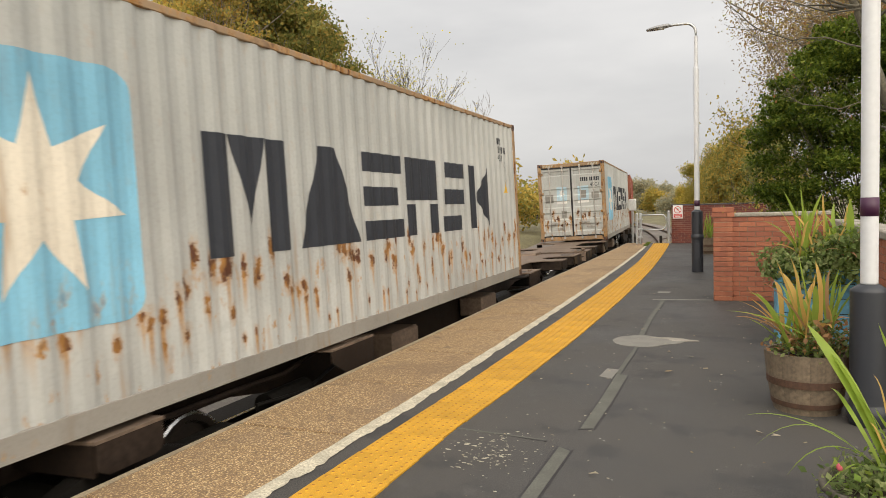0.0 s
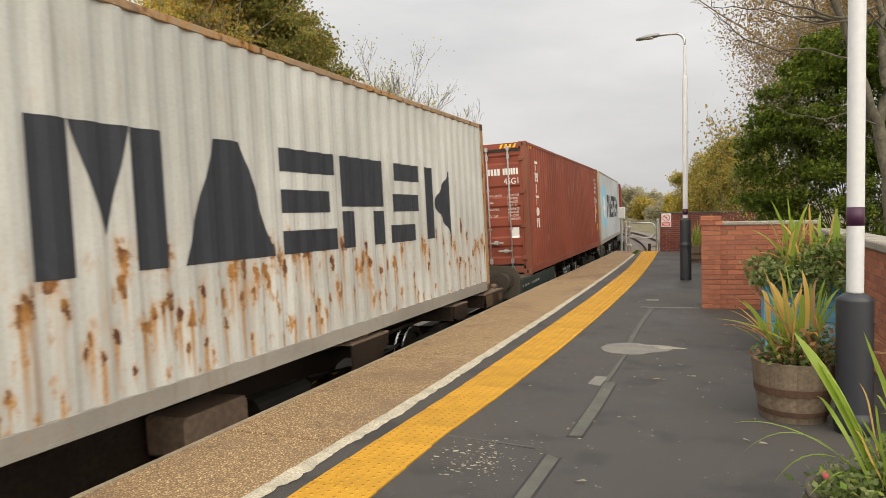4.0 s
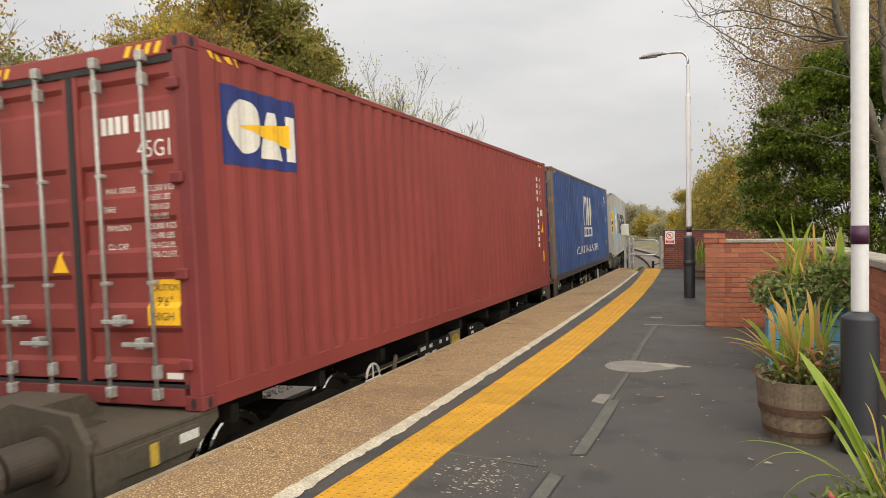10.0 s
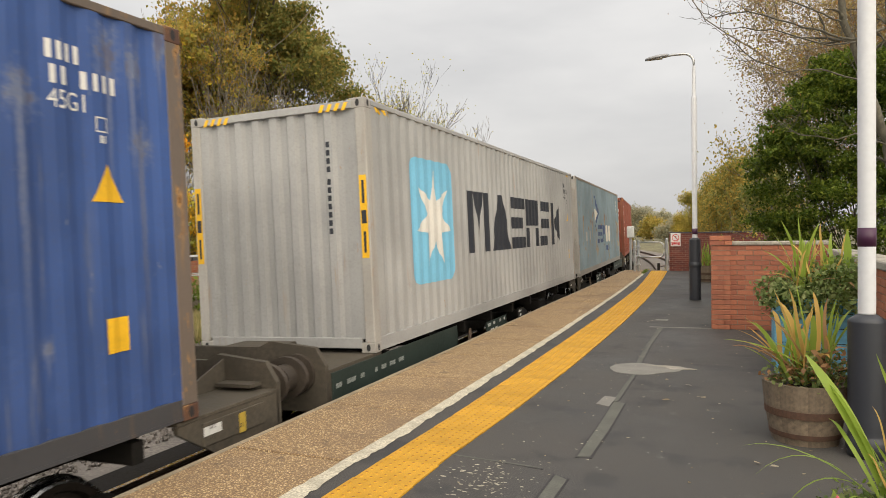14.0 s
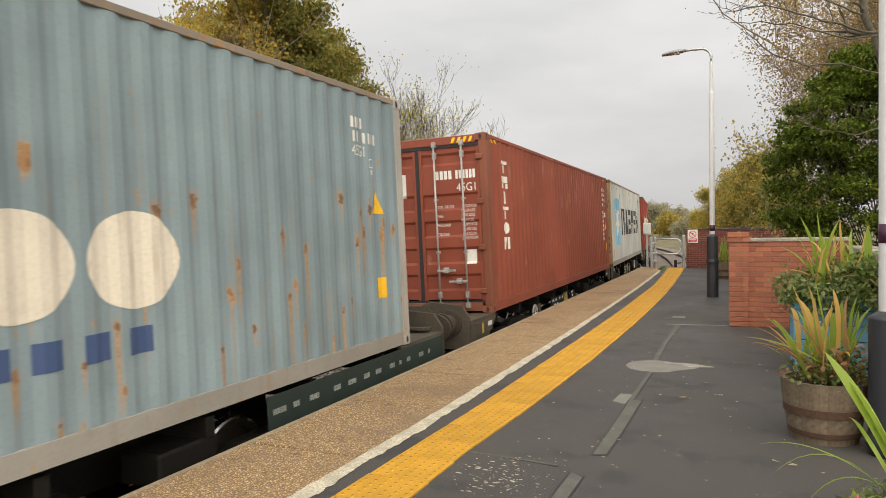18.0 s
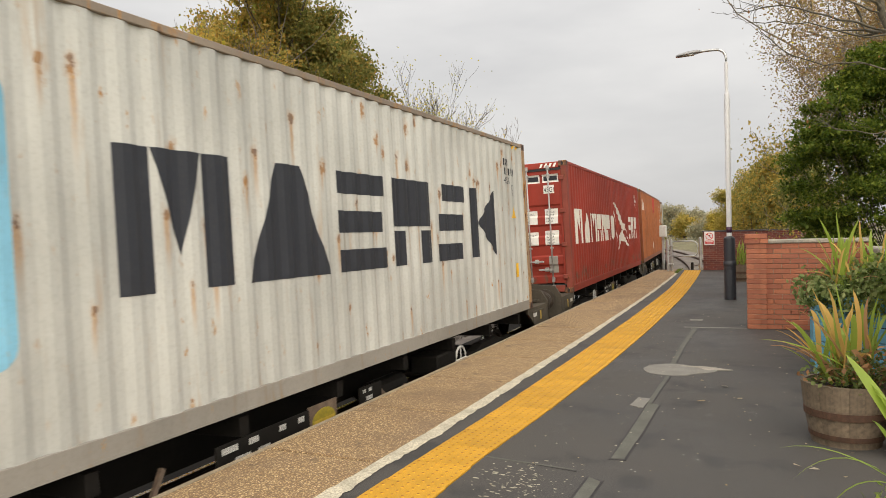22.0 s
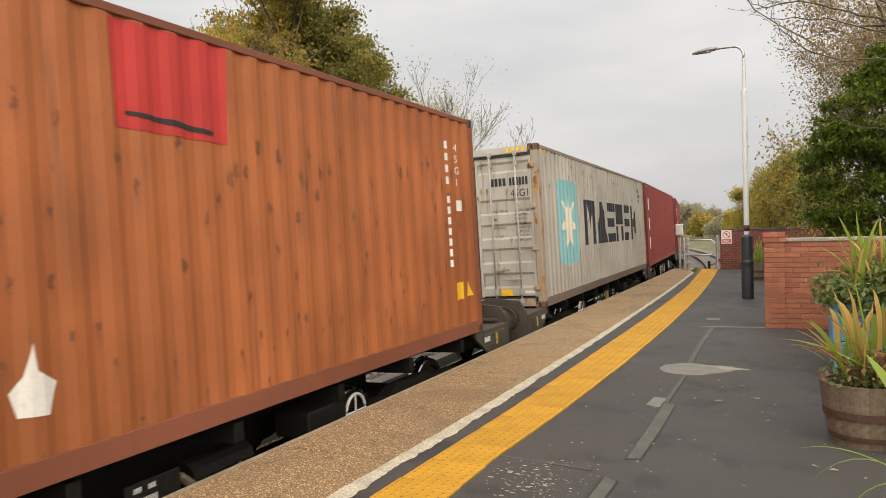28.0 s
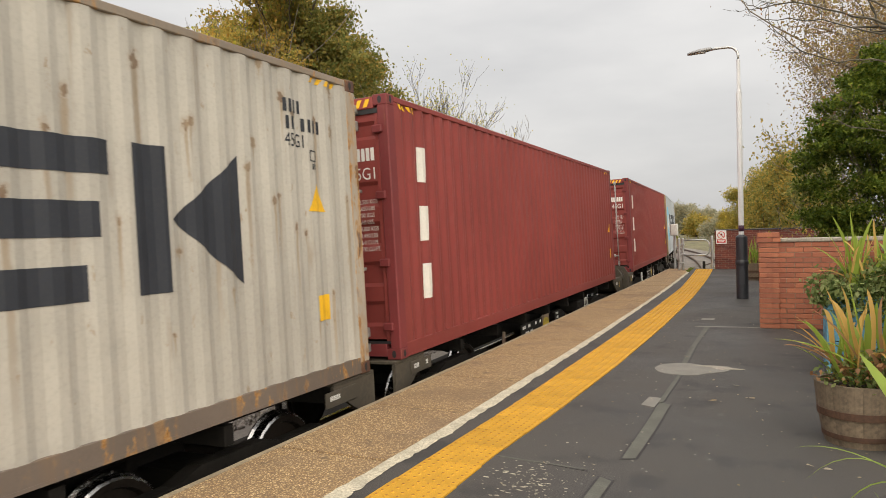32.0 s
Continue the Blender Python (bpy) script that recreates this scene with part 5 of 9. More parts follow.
    decal("paper_label", [rect(0.86, 1.02, 0.24, 0.29)], K_LABEL, c, "door", "white paper label")
    out["C5"] = c
    c = container("royal blue container with white blocks and a slogan", "blue", "dark", casts=K_CAST_RUST, rail="rail_dark", top="dark")
    for kind, a, w in (("bars", 5.29, 0.78), ("disc", 6.13, 0.50), ("disc", 6.70, 0.50)):
        decal("painted_block", block_mark(kind, a, 1.42, w, 0.94), K_WHITE, c, "side", "large white painted block")
    decal("painted_strip", [rect(5.29, 7.22, 1.05, 1.36)], K_WHITE, c, "side", "white strip")
    decal("small_block", [rect(5.40 + i * 0.2, 5.53 + i * 0.2, 1.11, 1.30) for i in range(9)], PAINTS["blue"], c, "side", "row of small blue blocks", 0.007)
    decal("slogan", [words("YOUR INTRA-ASIA PARTNER", 0.335, 3.70, 0.545, wide=1.16)], K_WHITE, c, "side", "white slogan YOUR INTRA-ASIA PARTNER")
    code_bars(c, K_LABEL)
    weights(c, K_LABEL)
    hazard(c, True, False)
    small_labels(c, dx=-0.19, dz=0.23)
    out["C6"] = c
    c = container("grey container with a blank corrugated end and a star panel", "grey", "grey", doors_near=False)
    star_logo(c, a0=1.23)
    code_bars(c, K_BLACK, doors=False)
    hazard(c, True, True, True)
    small_labels(c, dx=-0.19, dz=0.23)
    bm = box(CW / 2 - 0.11, CW / 2 - 0.02, -CL / 2 - 0.004, -CL / 2 - 0.002, 1.08, 2.02)
    part("height_strip", bm, K_YELLOW, c, "yellow height warning strip")
    part("height_strip", box(-CW / 2 + 0.02, -CW / 2 + 0.11, -CL / 2 - 0.004, -CL / 2 - 0.002, 1.08, 2.02), K_YELLOW, c, "yellow height warning strip")
    for sx in (-1, 1):
        part("strip_marks", add_box(add_box(box(*sorted((sx * (CW / 2 - 0.095), sx * (CW / 2 - 0.035))), -CL / 2 - 0.006, -CL / 2 - 0.0045, 1.47, 1.62), *sorted((sx * (CW / 2 - 0.08), sx * (CW / 2 - 0.05))), -CL / 2 - 0.006, -CL / 2 - 0.0045, 1.14, 1.38), *sorted((sx * (CW / 2 - 0.08), sx * (CW / 2 - 0.05))), -CL / 2 - 0.006, -CL / 2 - 0.0045, 1.70, 1.96), K_BLACK, c, "black bars of small print")
    for i in range(11):
        part("number_mark", box(0.69, 0.735, -CL / 2 + 0.016, -CL / 2 + 0.0185, 2.37 - i * 0.095 - (0.05 if i > 3 else 0), 2.435 - i * 0.095 - (0.05 if i > 3 else 0)), K_BLACK, c)
    part("hand_hole", box(CW / 2 - 0.009, CW / 2 + 0.004, -CL / 2 - 0.0, -CL / 2 + 0.001, 0.3, 0.301), K_BLACK, c)
    out["C7"] = c
    c = container("pale steel-blue container with an arrow and plain blocks, rust-streaked", "steel_blue", "grey", rail="rail_shaded", top="weathered")
    decal("arrow_mark", [[(3.98, 2.56), (4.35, 2.40), (5.24, 1.95), (4.6, 1.93), (4.35, 2.18)], [(5.24, 1.95), (4.5, 1.63), (4.02, 1.40), (4.3, 1.70), (4.6, 1.93)]], K_SLATE, c, "side", "slate blue arrow")
    decal("arrow_heart", [[(3.97, 2.07), (4.80, 1.91), (3.92, 1.60)]], K_CREAM, c, "side", "cream wedge", 0.007)
    for kind, a, w in (("step", 4.61, 0.70), ("stack", 5.38, 0.70), ("head", 6.15, 0.72)):
        decal("painted_block", block_mark(kind, a, 0.88, w, 0.62), K_SLATE, c, "side", "slate blue painted block")
    for a in (6.95, 7.80):
        decal("painted_block", block_mark("disc", a, 0.86, 0.78, 0.66), K_CREAM, c, "side", "cream painted block")
    decal("small_block", [rect(7.08 + i * 0.34, 7.28 + i * 0.34, 0.56, 0.74) for i in range(4)], K_SLATE, c, "side", "row of small slate blocks")
    decal("paint_patch", [rect(1.75, 2.1, 1.0, 1.28), rect(2.62, 2.76, 1.02, 1.30)], FRAMES["grey"], c, "side", "pale grey touched-up paint patch")
    code_bars(c, K_LABEL)
    weights(c, K_LABEL)
    small_labels(c, dx=-0.12, dz=0.18)
    out["C8"] = c
    c = container("cream-white rust-spotted container with a star panel", "white_rust_c", "rusted", casts=K_CAST_RUST, rail="rail_shaded", top="weathered")
    star_logo(c, a0=1.32, panel=K_SKY_RUSTY, white=K_CREAM)
    code_bars(c, K_BLACK)
    weights(c, K_BLACK)
    hazard(c)
    small_labels(c, dx=-0.19, dz=0.23)
    out["C10"] = c
    c = container("tomato red container with a large white emblem", "red", "red", casts=K_CAST_RUST)
    for kind, a, w, h in (("bars", 0.69, 0.86, 0.80), ("wedge", 1.72, 0.66, 0.72), ("bars", 2.48, 0.82, 0.72), ("head", 3.42, 0.58, 0.72), ("bars", 4.12, 0.62, 0.72), ("head", 4.86, 0.62, 0.72), ("disc", 5.62, 0.60, 0.74)):
        decal("painted_block", block_mark(kind, a, 1.05, w, h), K_WHITE, c, "side", "large white painted block")
    for kind, a, w in (("step", 9.22, 0.55), ("bars", 9.95, 0.55), ("head", 10.65, 0.60)):
        decal("painted_block", block_mark(kind, a, 1.02, w, 0.74), K_WHITE, c, "side", "large white painted block")
    decal("emblem_wing", [[(6.15, 2.17), (6.5, 2.16), (7.3, 1.90), (7.9, 1.55), (8.35, 1.52), (8.3, 1.32), (7.85, 1.30), (7.2, 1.62), (6.6, 2.02)]], K_WHITE, c, "side", "white wing shape")
    decal("emblem_wing", [[(6.82, 0.70), (7.15, 1.17), (7.75, 1.32), (8.2, 1.12), (9.16, 0.78), (8.7, 0.80), (8.2, 0.95), (7.4, 0.98)]], K_WHITE, c, "side", "white wing shape")
    decal("emblem_line", [[(6.15, 2.15), (6.2, 2.16), (6.86, 0.74), (6.80, 0.74)], [(8.35, 1.52), (8.40, 1.52), (9.15, 0.80), (9.08, 0.80)]], K_WHITE, c, "side", "thin white line")
    for z0, z1 in ((2.44, 2.62), (2.20, 2.38)):
        decal("number_plate", [rect(0.30, 0.60, z0, z1), rect(0.66, 1.02, z0, z1)] if z0 > 2.4 else [rect(0.68, 0.92, z0, z1)], K_LABEL, c, "door", "white marking field")
    decal("size_code", [words("45G1", 0.15, 0.69, 2.23, wide=0.75)], K_BLACK, c, "door", "lettering 45G1", 0.008)
    decal("number_mark", [rect(0.33, 0.57, 2.48, 2.58), rect(0.69, 0.99, 2.48, 2.58)], K_BLACK, c, "door", "row of number marks", 0.008)
    decal("weight_plate", [rect(0.20, 0.51, 1.53, 1.83), rect(0.68, 0.97, 1.53, 1.86), rect(0.20, 0.51, 1.06, 1.36), rect(0.66, 0.97, 1.06, 1.38)], K_LABEL, c, "door", "white weight table plate")
    decal("weight_table", [words("MAX. GROSS", 0.05, 0.22, 1.74, wide=0.8), words("TARE", 0.05, 0.22, 1.58, wide=0.8), words("32,500 KG", 0.05, 0.71, 1.77, wide=0.85), words("71,650 LB", 0.05, 0.71, 1.71, wide=0.85), words("3,860 KG", 0.05, 0.71, 1.63, wide=0.85), words("8,510 LB", 0.05, 0.71, 1.57, wide=0.85), words("MAX.PAYLOAD", 0.05, 0.215, 1.27, wide=0.72), words("CU.CAP.", 0.05, 0.22, 1.10, wide=0.8), words("28,640 KG", 0.05, 0.69, 1.29, wide=0.85), words("63,140 LB", 0.05, 0.69, 1.23, wide=0.85), words("76.4 CU.M", 0.05, 0.69, 1.16, wide=0.85), words("2,700 CU.FT", 0.05, 0.69, 1.09, wide=0.75)], K_BLACK, c, "door", "weights in small black lettering", 0.008)
    decal("emblem_wing", [[(-0.98, 2.24), (-0.60, 2.20), (-0.42, 1.92), (-0.75, 2.02)]], K_CREAM, c, "door", "cream wing shape")
    decal("data_plate", [rect(0.72, 0.92, 0.45, 0.82)], K_GREY, c, "door", "grey data plate")
    decal("inspection_sticker", [rect(-0.42, -0.30, 1.62, 1.74)], K_SKY, c, "door", "small blue sticker")
    hazard(c, False, False, True, K_LABEL)
    code_bars(c, K_LABEL, doors=False)
    out["C11"] = c
    c = container("burnt-orange container with a red sprayed patch, rust-marked", "orange", "orange", casts=K_CAST_RUST, rail="brown", top="brown")
    decal("sprayed_patch", [[(6.48, 2.10), (7.46, 2.08), (7.50, 2.82), (6.46, 2.80)]], K_PINK, c, "side", "bright red sprayed square")
    decal("scratch", [[(6.56, 2.19), (7.30, 2.13), (7.34, 2.16), (6.95, 2.20), (6.56, 2.215)]], K_GASKET, c, "side", "dark scratch across the red patch", 0.008)
    decal("painted_block", block_mark("disc", 0.62, 2.1, 0.4, 0.42) + block_mark("wedge", 1.08, 2.1, 0.36, 0.42) + block_mark("slim", 1.36, 2.1, 0.3, 0.42), K_WHITE, c, "side", "white painted block")
    decal("paint_scrape", [[(5.74, 0.42), (5.92, 0.40), (5.98, 0.58), (5.86, 0.66), (5.84, 0.82), (5.78, 0.64), (5.70, 0.56)]], K_LABEL, c, "side", "white scraped patch")
    code_bars(c, K_LABEL, side_rows=False)
    long_side_codes(c, K_LABEL)
    decal("warning_label", [[(11.70, 0.52), (11.94, 0.52), (11.82, 0.72)], rect(11.42, 11.64, 0.50, 0.72)], K_YELLOW, c, "side", "yellow warning labels")
    out["C12"] = c
    c = container("stained old grey container with a turquoise star panel", "grey_old", "stained", casts=K_CAST_RUST, rail="dark", top="weathered", steel=FRAMES["grey"])
    star_logo(c, a0=1.27, panel=K_TEAL, white=K_CREAM)
    code_bars(c, K_BLACK)
    weights(c, K_BLACK)
    hazard(c)
    small_labels(c, dx=-0.19, dz=0.23)
    decal("door_panel_sticker", [rect(-1.0, -0.75, 1.98, 2.28)], K_TEAL, c, "door", "turquoise square sticker")
    decal("sticker_star", fan(star(-0.875, 2.13, 0.09, 0.11), (-0.875, 2.13)), K_LABEL, c, "door", "white star", 0.007)
    decal("sticker_foot", [rect(-1.04, -0.70, 1.90, 1.96)], K_BLACK, c, "door", "dark strip")
    decal("inspection_sticker", [rect(0.42, 0.62, 0.22, 0.34)], K_YELLOW, c, "door", "yellow sticker")
    decal("paper_label", [rect(-0.80, -0.62, 0.24, 0.34), rect(0.85, 1.05, 0.26, 0.31)], K_LABEL, c, "door", "white paper label")
    out["C13"] = c
    for key in ("C14", "C15"):
        c = container("maroon container with three white slanted marks", "maroon", "maroon")
        for z, w in ((1.97, 0.24), (1.28, 0.24), (0.60, 0.24)):
            decal("painted_block", [[(0.68, z), (0.86, z), (0.92, z + 0.41), (0.70, z + 0.41)]], K_WHITE, c, "side", "white slanted painted mark")
        code_bars(c, K_LABEL, side_rows=False)
        weights(c, K_LABEL)
        hazard(c)
        small_labels(c)
        out[key] = c
    c = container("white container with a star panel", "white_clean", "rusted")
    star_logo(c)
    code_bars(c, K_BLACK)
    out["C16"] = c
    return out


CONTAINERS = build_containers()

# ---- wagons ----
W_DARK = surface("grimy_dark_grey_steel", (0.088, 0.077, 0.062), 0.65, 0.1, vary=0.2, grain=24, stain=2.2, relief=0.15, tint=(0.10, 0.085, 0.065))
W_GREEN = surface("dark_green_steel", (0.026, 0.042, 0.035), 0.6, 0.1, vary=0.35, grain=24, stain=2.2, relief=0.15)
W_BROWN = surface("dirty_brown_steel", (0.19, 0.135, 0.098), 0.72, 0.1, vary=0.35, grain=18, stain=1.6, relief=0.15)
W_BOGIE = surface("black_bogie_steel", (0.020, 0.018, 0.016), 0.6, 0.2, vary=0.4, grain=20, relief=0.2)
W_BUFFER = surface("grimy_brown_buffer_steel", (0.070, 0.056, 0.044), 0.55, 0.2, vary=0.3, grain=24, stain=3.0, relief=0.1)
W_WHEEL = surface("worn_wheel_steel", (0.05, 0.04, 0.033), 0.5, 0.6, vary=0.3, relief=0.1)
W_TREAD = surface("polished_tread", (0.62, 0.61, 0.60), 0.22, 1.0, vary=0.08, relief=0)
W_WHITE = surface("white_wagon_paint", (0.66, 0.65, 0.62), 0.55, vary=0.2)
W_FADED = surface("faded_white_wagon_paint", (0.30, 0.32, 0.30), 0.6, vary=0.3, grain=40)
W_YELLOW = surface("yellow_wagon_paint", (0.52, 0.36, 0.05), 0.6, vary=0.25)
W_RUSTY = surface("grimy_yellow_patch", (0.10, 0.062, 0.026), 0.75, vary=0.4, grain=18, stain=6)
W_STREAK = surface("scuffed_brown_steel", (0.16, 0.125, 0.10), 0.7, 0.1, vary=0.4, grain=30, stain=6)
# skirts and webs below the deck: its brown with underside shade painted in
W_SKIRT = surface("shaded_oily_brown_steel", (0.040, 0.028, 0.021), 0.6, 0.2, vary=0.4, grain=18, stain=2.5, relief=0.15)
W_ORANGE = surface("olive_wagon_paint", (0.34, 0.27, 0.03), 0.6, vary=0.25)
# low sheen keeps these dark; several carry under-train shade in their colour
for grimy in (W_DARK, W_BOGIE, W_SKIRT, W_WHEEL, M_BALLAST_SHADED, M_SLEEPER, M_BRICK_SHADED, K_UNDERSIDE):
    grimy.node_tree.nodes["Principled BSDF"].inputs["Specular IOR Level"].default_value = 0.2
WHEEL_R = 0.42


def wheelset_mesh():
    bm = bmesh.new()
    turn = Euler((0, math.pi / 2, 0)).to_matrix().to_4x4()
    for side in (-1, 1):
        prof = [(0.08, -0.075), (0.10, -0.06), (0.33, -0.035), (0.38, -0.065), (0.445, -0.062), (0.45, -0.045), (0.425, -0.03), (WHEEL_R, 0.055), (0.40, 0.066), (0.35, 0.06), (0.33, 0.01), (0.12, 0.03), (0.09, 0.06)]
        one = lathe(prof, 28, Matrix.Translation((side * 0.75, 0, 0)) @ (turn if side > 0 else Euler((0, -math.pi / 2, 0)).to_matrix().to_4x4()))
        me = to_mesh("tmp", one, W_WHEEL)
        bm.from_mesh(me)
        bpy.data.meshes.remove(me)
    add_rod(bm, (-0.98, 0, 0), (0.98, 0, 0), 0.075, seg=10)
    for f in bm.faces:
        c = f.calc_center_median()
        if math.hypot(c.y, c.z) > 0.385 and 0.70 < abs(c.x) < 0.835:
            f.material_index = 1
    return to_mesh("wheelset", bm, [W_WHEEL, W_TREAD])


def bogie(parent, y):
    """A two-axle freight bogie."""
    hub = part("bogie", once("bolster", lambda: to_mesh("bogie", add_box(box(-0.95, 0.95, -0.24, 0.24, 0.42, 0.66, 0.03), -0.25, 0.25, -0.3, 0.3, 0.6, 0.80, 0.03), W_BOGIE)), None, parent, "black steel freight bogie")
    hub.location = (0, y, 0)
    for side in (-1, 1):
        def frame_side():
            o = [(-1.28, 0.50), (-1.16, 0.66), (-0.70, 0.66), (-0.45, 0.56), (-0.30, 0.36), (0.30, 0.36), (0.45, 0.56), (0.70, 0.66), (1.16, 0.66), (1.28, 0.50), (1.10, 0.40), (0.92, 0.52), (0.72, 0.44),
                 (0.50, 0.22), (-0.50, 0.22), (-0.72, 0.44), (-0.92, 0.52), (-1.10, 0.40)]
            bm = bmesh.new()
            top = [(-1.30, 0.58), (-1.15, 0.70), (-0.60, 0.70), (-0.34, 0.78), (0.34, 0.78), (0.60, 0.70), (1.15, 0.70), (1.30, 0.58), (1.30, 0.46), (0.62, 0.42), (0.42, 0.20), (-0.42, 0.20), (-0.62, 0.42), (-1.30, 0.46)]
            add_slab(bm, top, side * 0.93, side * 1.07, STAND_X)
            for yy in (-0.9, 0.9):
                add_box(bm, side * 0.92, side * 1.12, yy - 0.15, yy + 0.15, 0.30, 0.56, 0.03)
                add_rod(bm, (side * 1.10, yy, WHEEL_R), (side * 1.17, yy, WHEEL_R), 0.10, seg=12)
                for dy in (-0.22, 0.22):
                    add_rod(bm, (side * 1.0, yy + dy, 0.28), (side * 1.0, yy + dy, 0.50), 0.055, seg=8)
            return to_mesh("side_frame", bm, W_BOGIE)
        part("side_frame", once(("sframe", side), frame_side), None, hub)
    wheels = []
    for yy in (-0.9, 0.9):
        w = part("wheelset", once("wheelset", wheelset_mesh), None, hub, "steel wheels on an axle")
        w.location = (0, yy, WHEEL_R)
        wheels.append(w)
    return wheels


def buffer_set(parent, y, out, mat):
    """Headstock plate with two buffers and a screw coupling at the wagon's end; out is -1 or 1 along y."""
    plate = [(-1.19, 0.66), (-1.19, 1.12), (-1.08, 1.30), (-0.55, 1.36), (-0.42, 1.30), (0.42, 1.30), (0.55, 1.36), (1.08, 1.30), (1.19, 1.12), (1.19, 0.66)]
    part("headstock", once(("hstock", y, out, mat.name), lambda: to_mesh("headstock", slab(plate, y - 0.03, y + 0.03, STAND_Y), mat)), None, parent)

    def brace(sx):
        bm = bmesh.new()
        if sx:
            add_slab(bm, [(y - out * 0.03, 1.02), (y - out * 0.03, 1.32), (y - out * 0.30, 1.22), (y - out * 0.75, 1.03)], sx * 0.62 - 0.01, sx * 0.62 + 0.01, STAND_X)
            add_box(bm, sx * 0.66, sx * 1.05, min(y - out * 0.05, y - out * 0.20), max(y - out * 0.05, y - out * 0.20), 1.10, 1.13)
        return to_mesh("brace", bm, mat)
    for sx in (-1, 1):
        part("brace", once(("brace", sx, y, out, mat.name), lambda: brace(sx)), None, parent)
    for sx in (-0.875, 0.875):
        def buf():
            bm = bmesh.new()
            add_rod(bm, (sx, y + out * 0.03, 1.04), (sx, y + out * 0.07, 1.04), 0.20, seg=32)
            add_rod(bm, (sx, y + out * 0.05, 1.04), (sx, y + out * 0.40, 1.04), 0.135, seg=32)
            add_rod(bm, (sx, y + out * 0.40, 1.04), (sx, y + out * 0.55, 1.04), 0.105, seg=32)
            m = Matrix.Translation((sx, y + out * 0.575, 1.04)) @ Euler((math.pi / 2, 0, 0)).to_matrix().to_4x4()
            r = bmesh.ops.create_cone(bm, cap_ends=True, segments=22, radius1=0.24, radius2=0.24, depth=0.05, matrix=m)
            bmesh.ops.scale(bm, vec=(1, 1, 0.84), space=Matrix.Translation((-sx, 0, -1.04)), verts=r["verts"])
            return to_mesh("buffer", bm, W_BUFFER)
        part("buffer", once(("buf", sx, y, out), buf), None, parent, "dark round steel buffer")

    def hook():
        bm = bmesh.new()
        add_box(bm, -0.05, 0.05, min(y, y + out * 0.32), max(y, y + out * 0.32), 0.98, 1.12, 0.02)
        add_tube(bm, [(0.04 * math.cos(a) * 2, y + out * (0.42 + 0.16 * math.sin(a)), 1.0 + 0.06 * math.cos(a)) for a in np.linspace(0, 2 * math.pi, 13)[:-1]], 0.022, 6, True)
        add_tube(bm, [(-0.35, y + out * 0.04, 0.96), (-0.38, y + out * 0.2, 0.90), (-0.30, y + out * 0.4, 0.80), (-0.2, y + out * 0.55, 0.82)], 0.03, 8)
        return to_mesh("coupling", bm, W_BOGIE)
    part("coupling", once(("hook", y, out), hook), None, parent, "coupling hook and brake hose")


def lettering_plate(parent, x, y0, y1, z0, z1, back, ink, rows, name="side_plate"):
    p = part(name, box(x - 0.02, x, y0, y1, z0, z1, 0.004), back, parent, "side plate with white markings")
    bm = bmesh.new()
    random.seed(int(1000 * abs(y0)) + rows)
    for i in range(rows):
        zz = z1 - (i + 0.75) * (z1 - z0) / (rows + 0.3)
        y = y0 + (0.06 if i == 0 else random.uniform(0.06, 0.35 * (y1 - y0)))
        stop = y0 + random.uniform(0.5, 0.95) * (y1 - y0)
        h = min(0.05, (z1 - z0) / (rows + 0.3) * random.uniform(0.4, 0.6))
        left = random.randint(3, 6)
        while y < min(stop, y1 - 0.08):
            add_box(bm, x + 0.001, x + 0.003, y, y + h * 0.42, zz, zz + h)
            left -= 1
            y += h * 0.62
            if not left:
                left = random.randint(2, 6)
                y += h * random.uniform(1.5, 7.0)
    tagged(part("marking", bm, ink, p), kind="stuff")
    return p


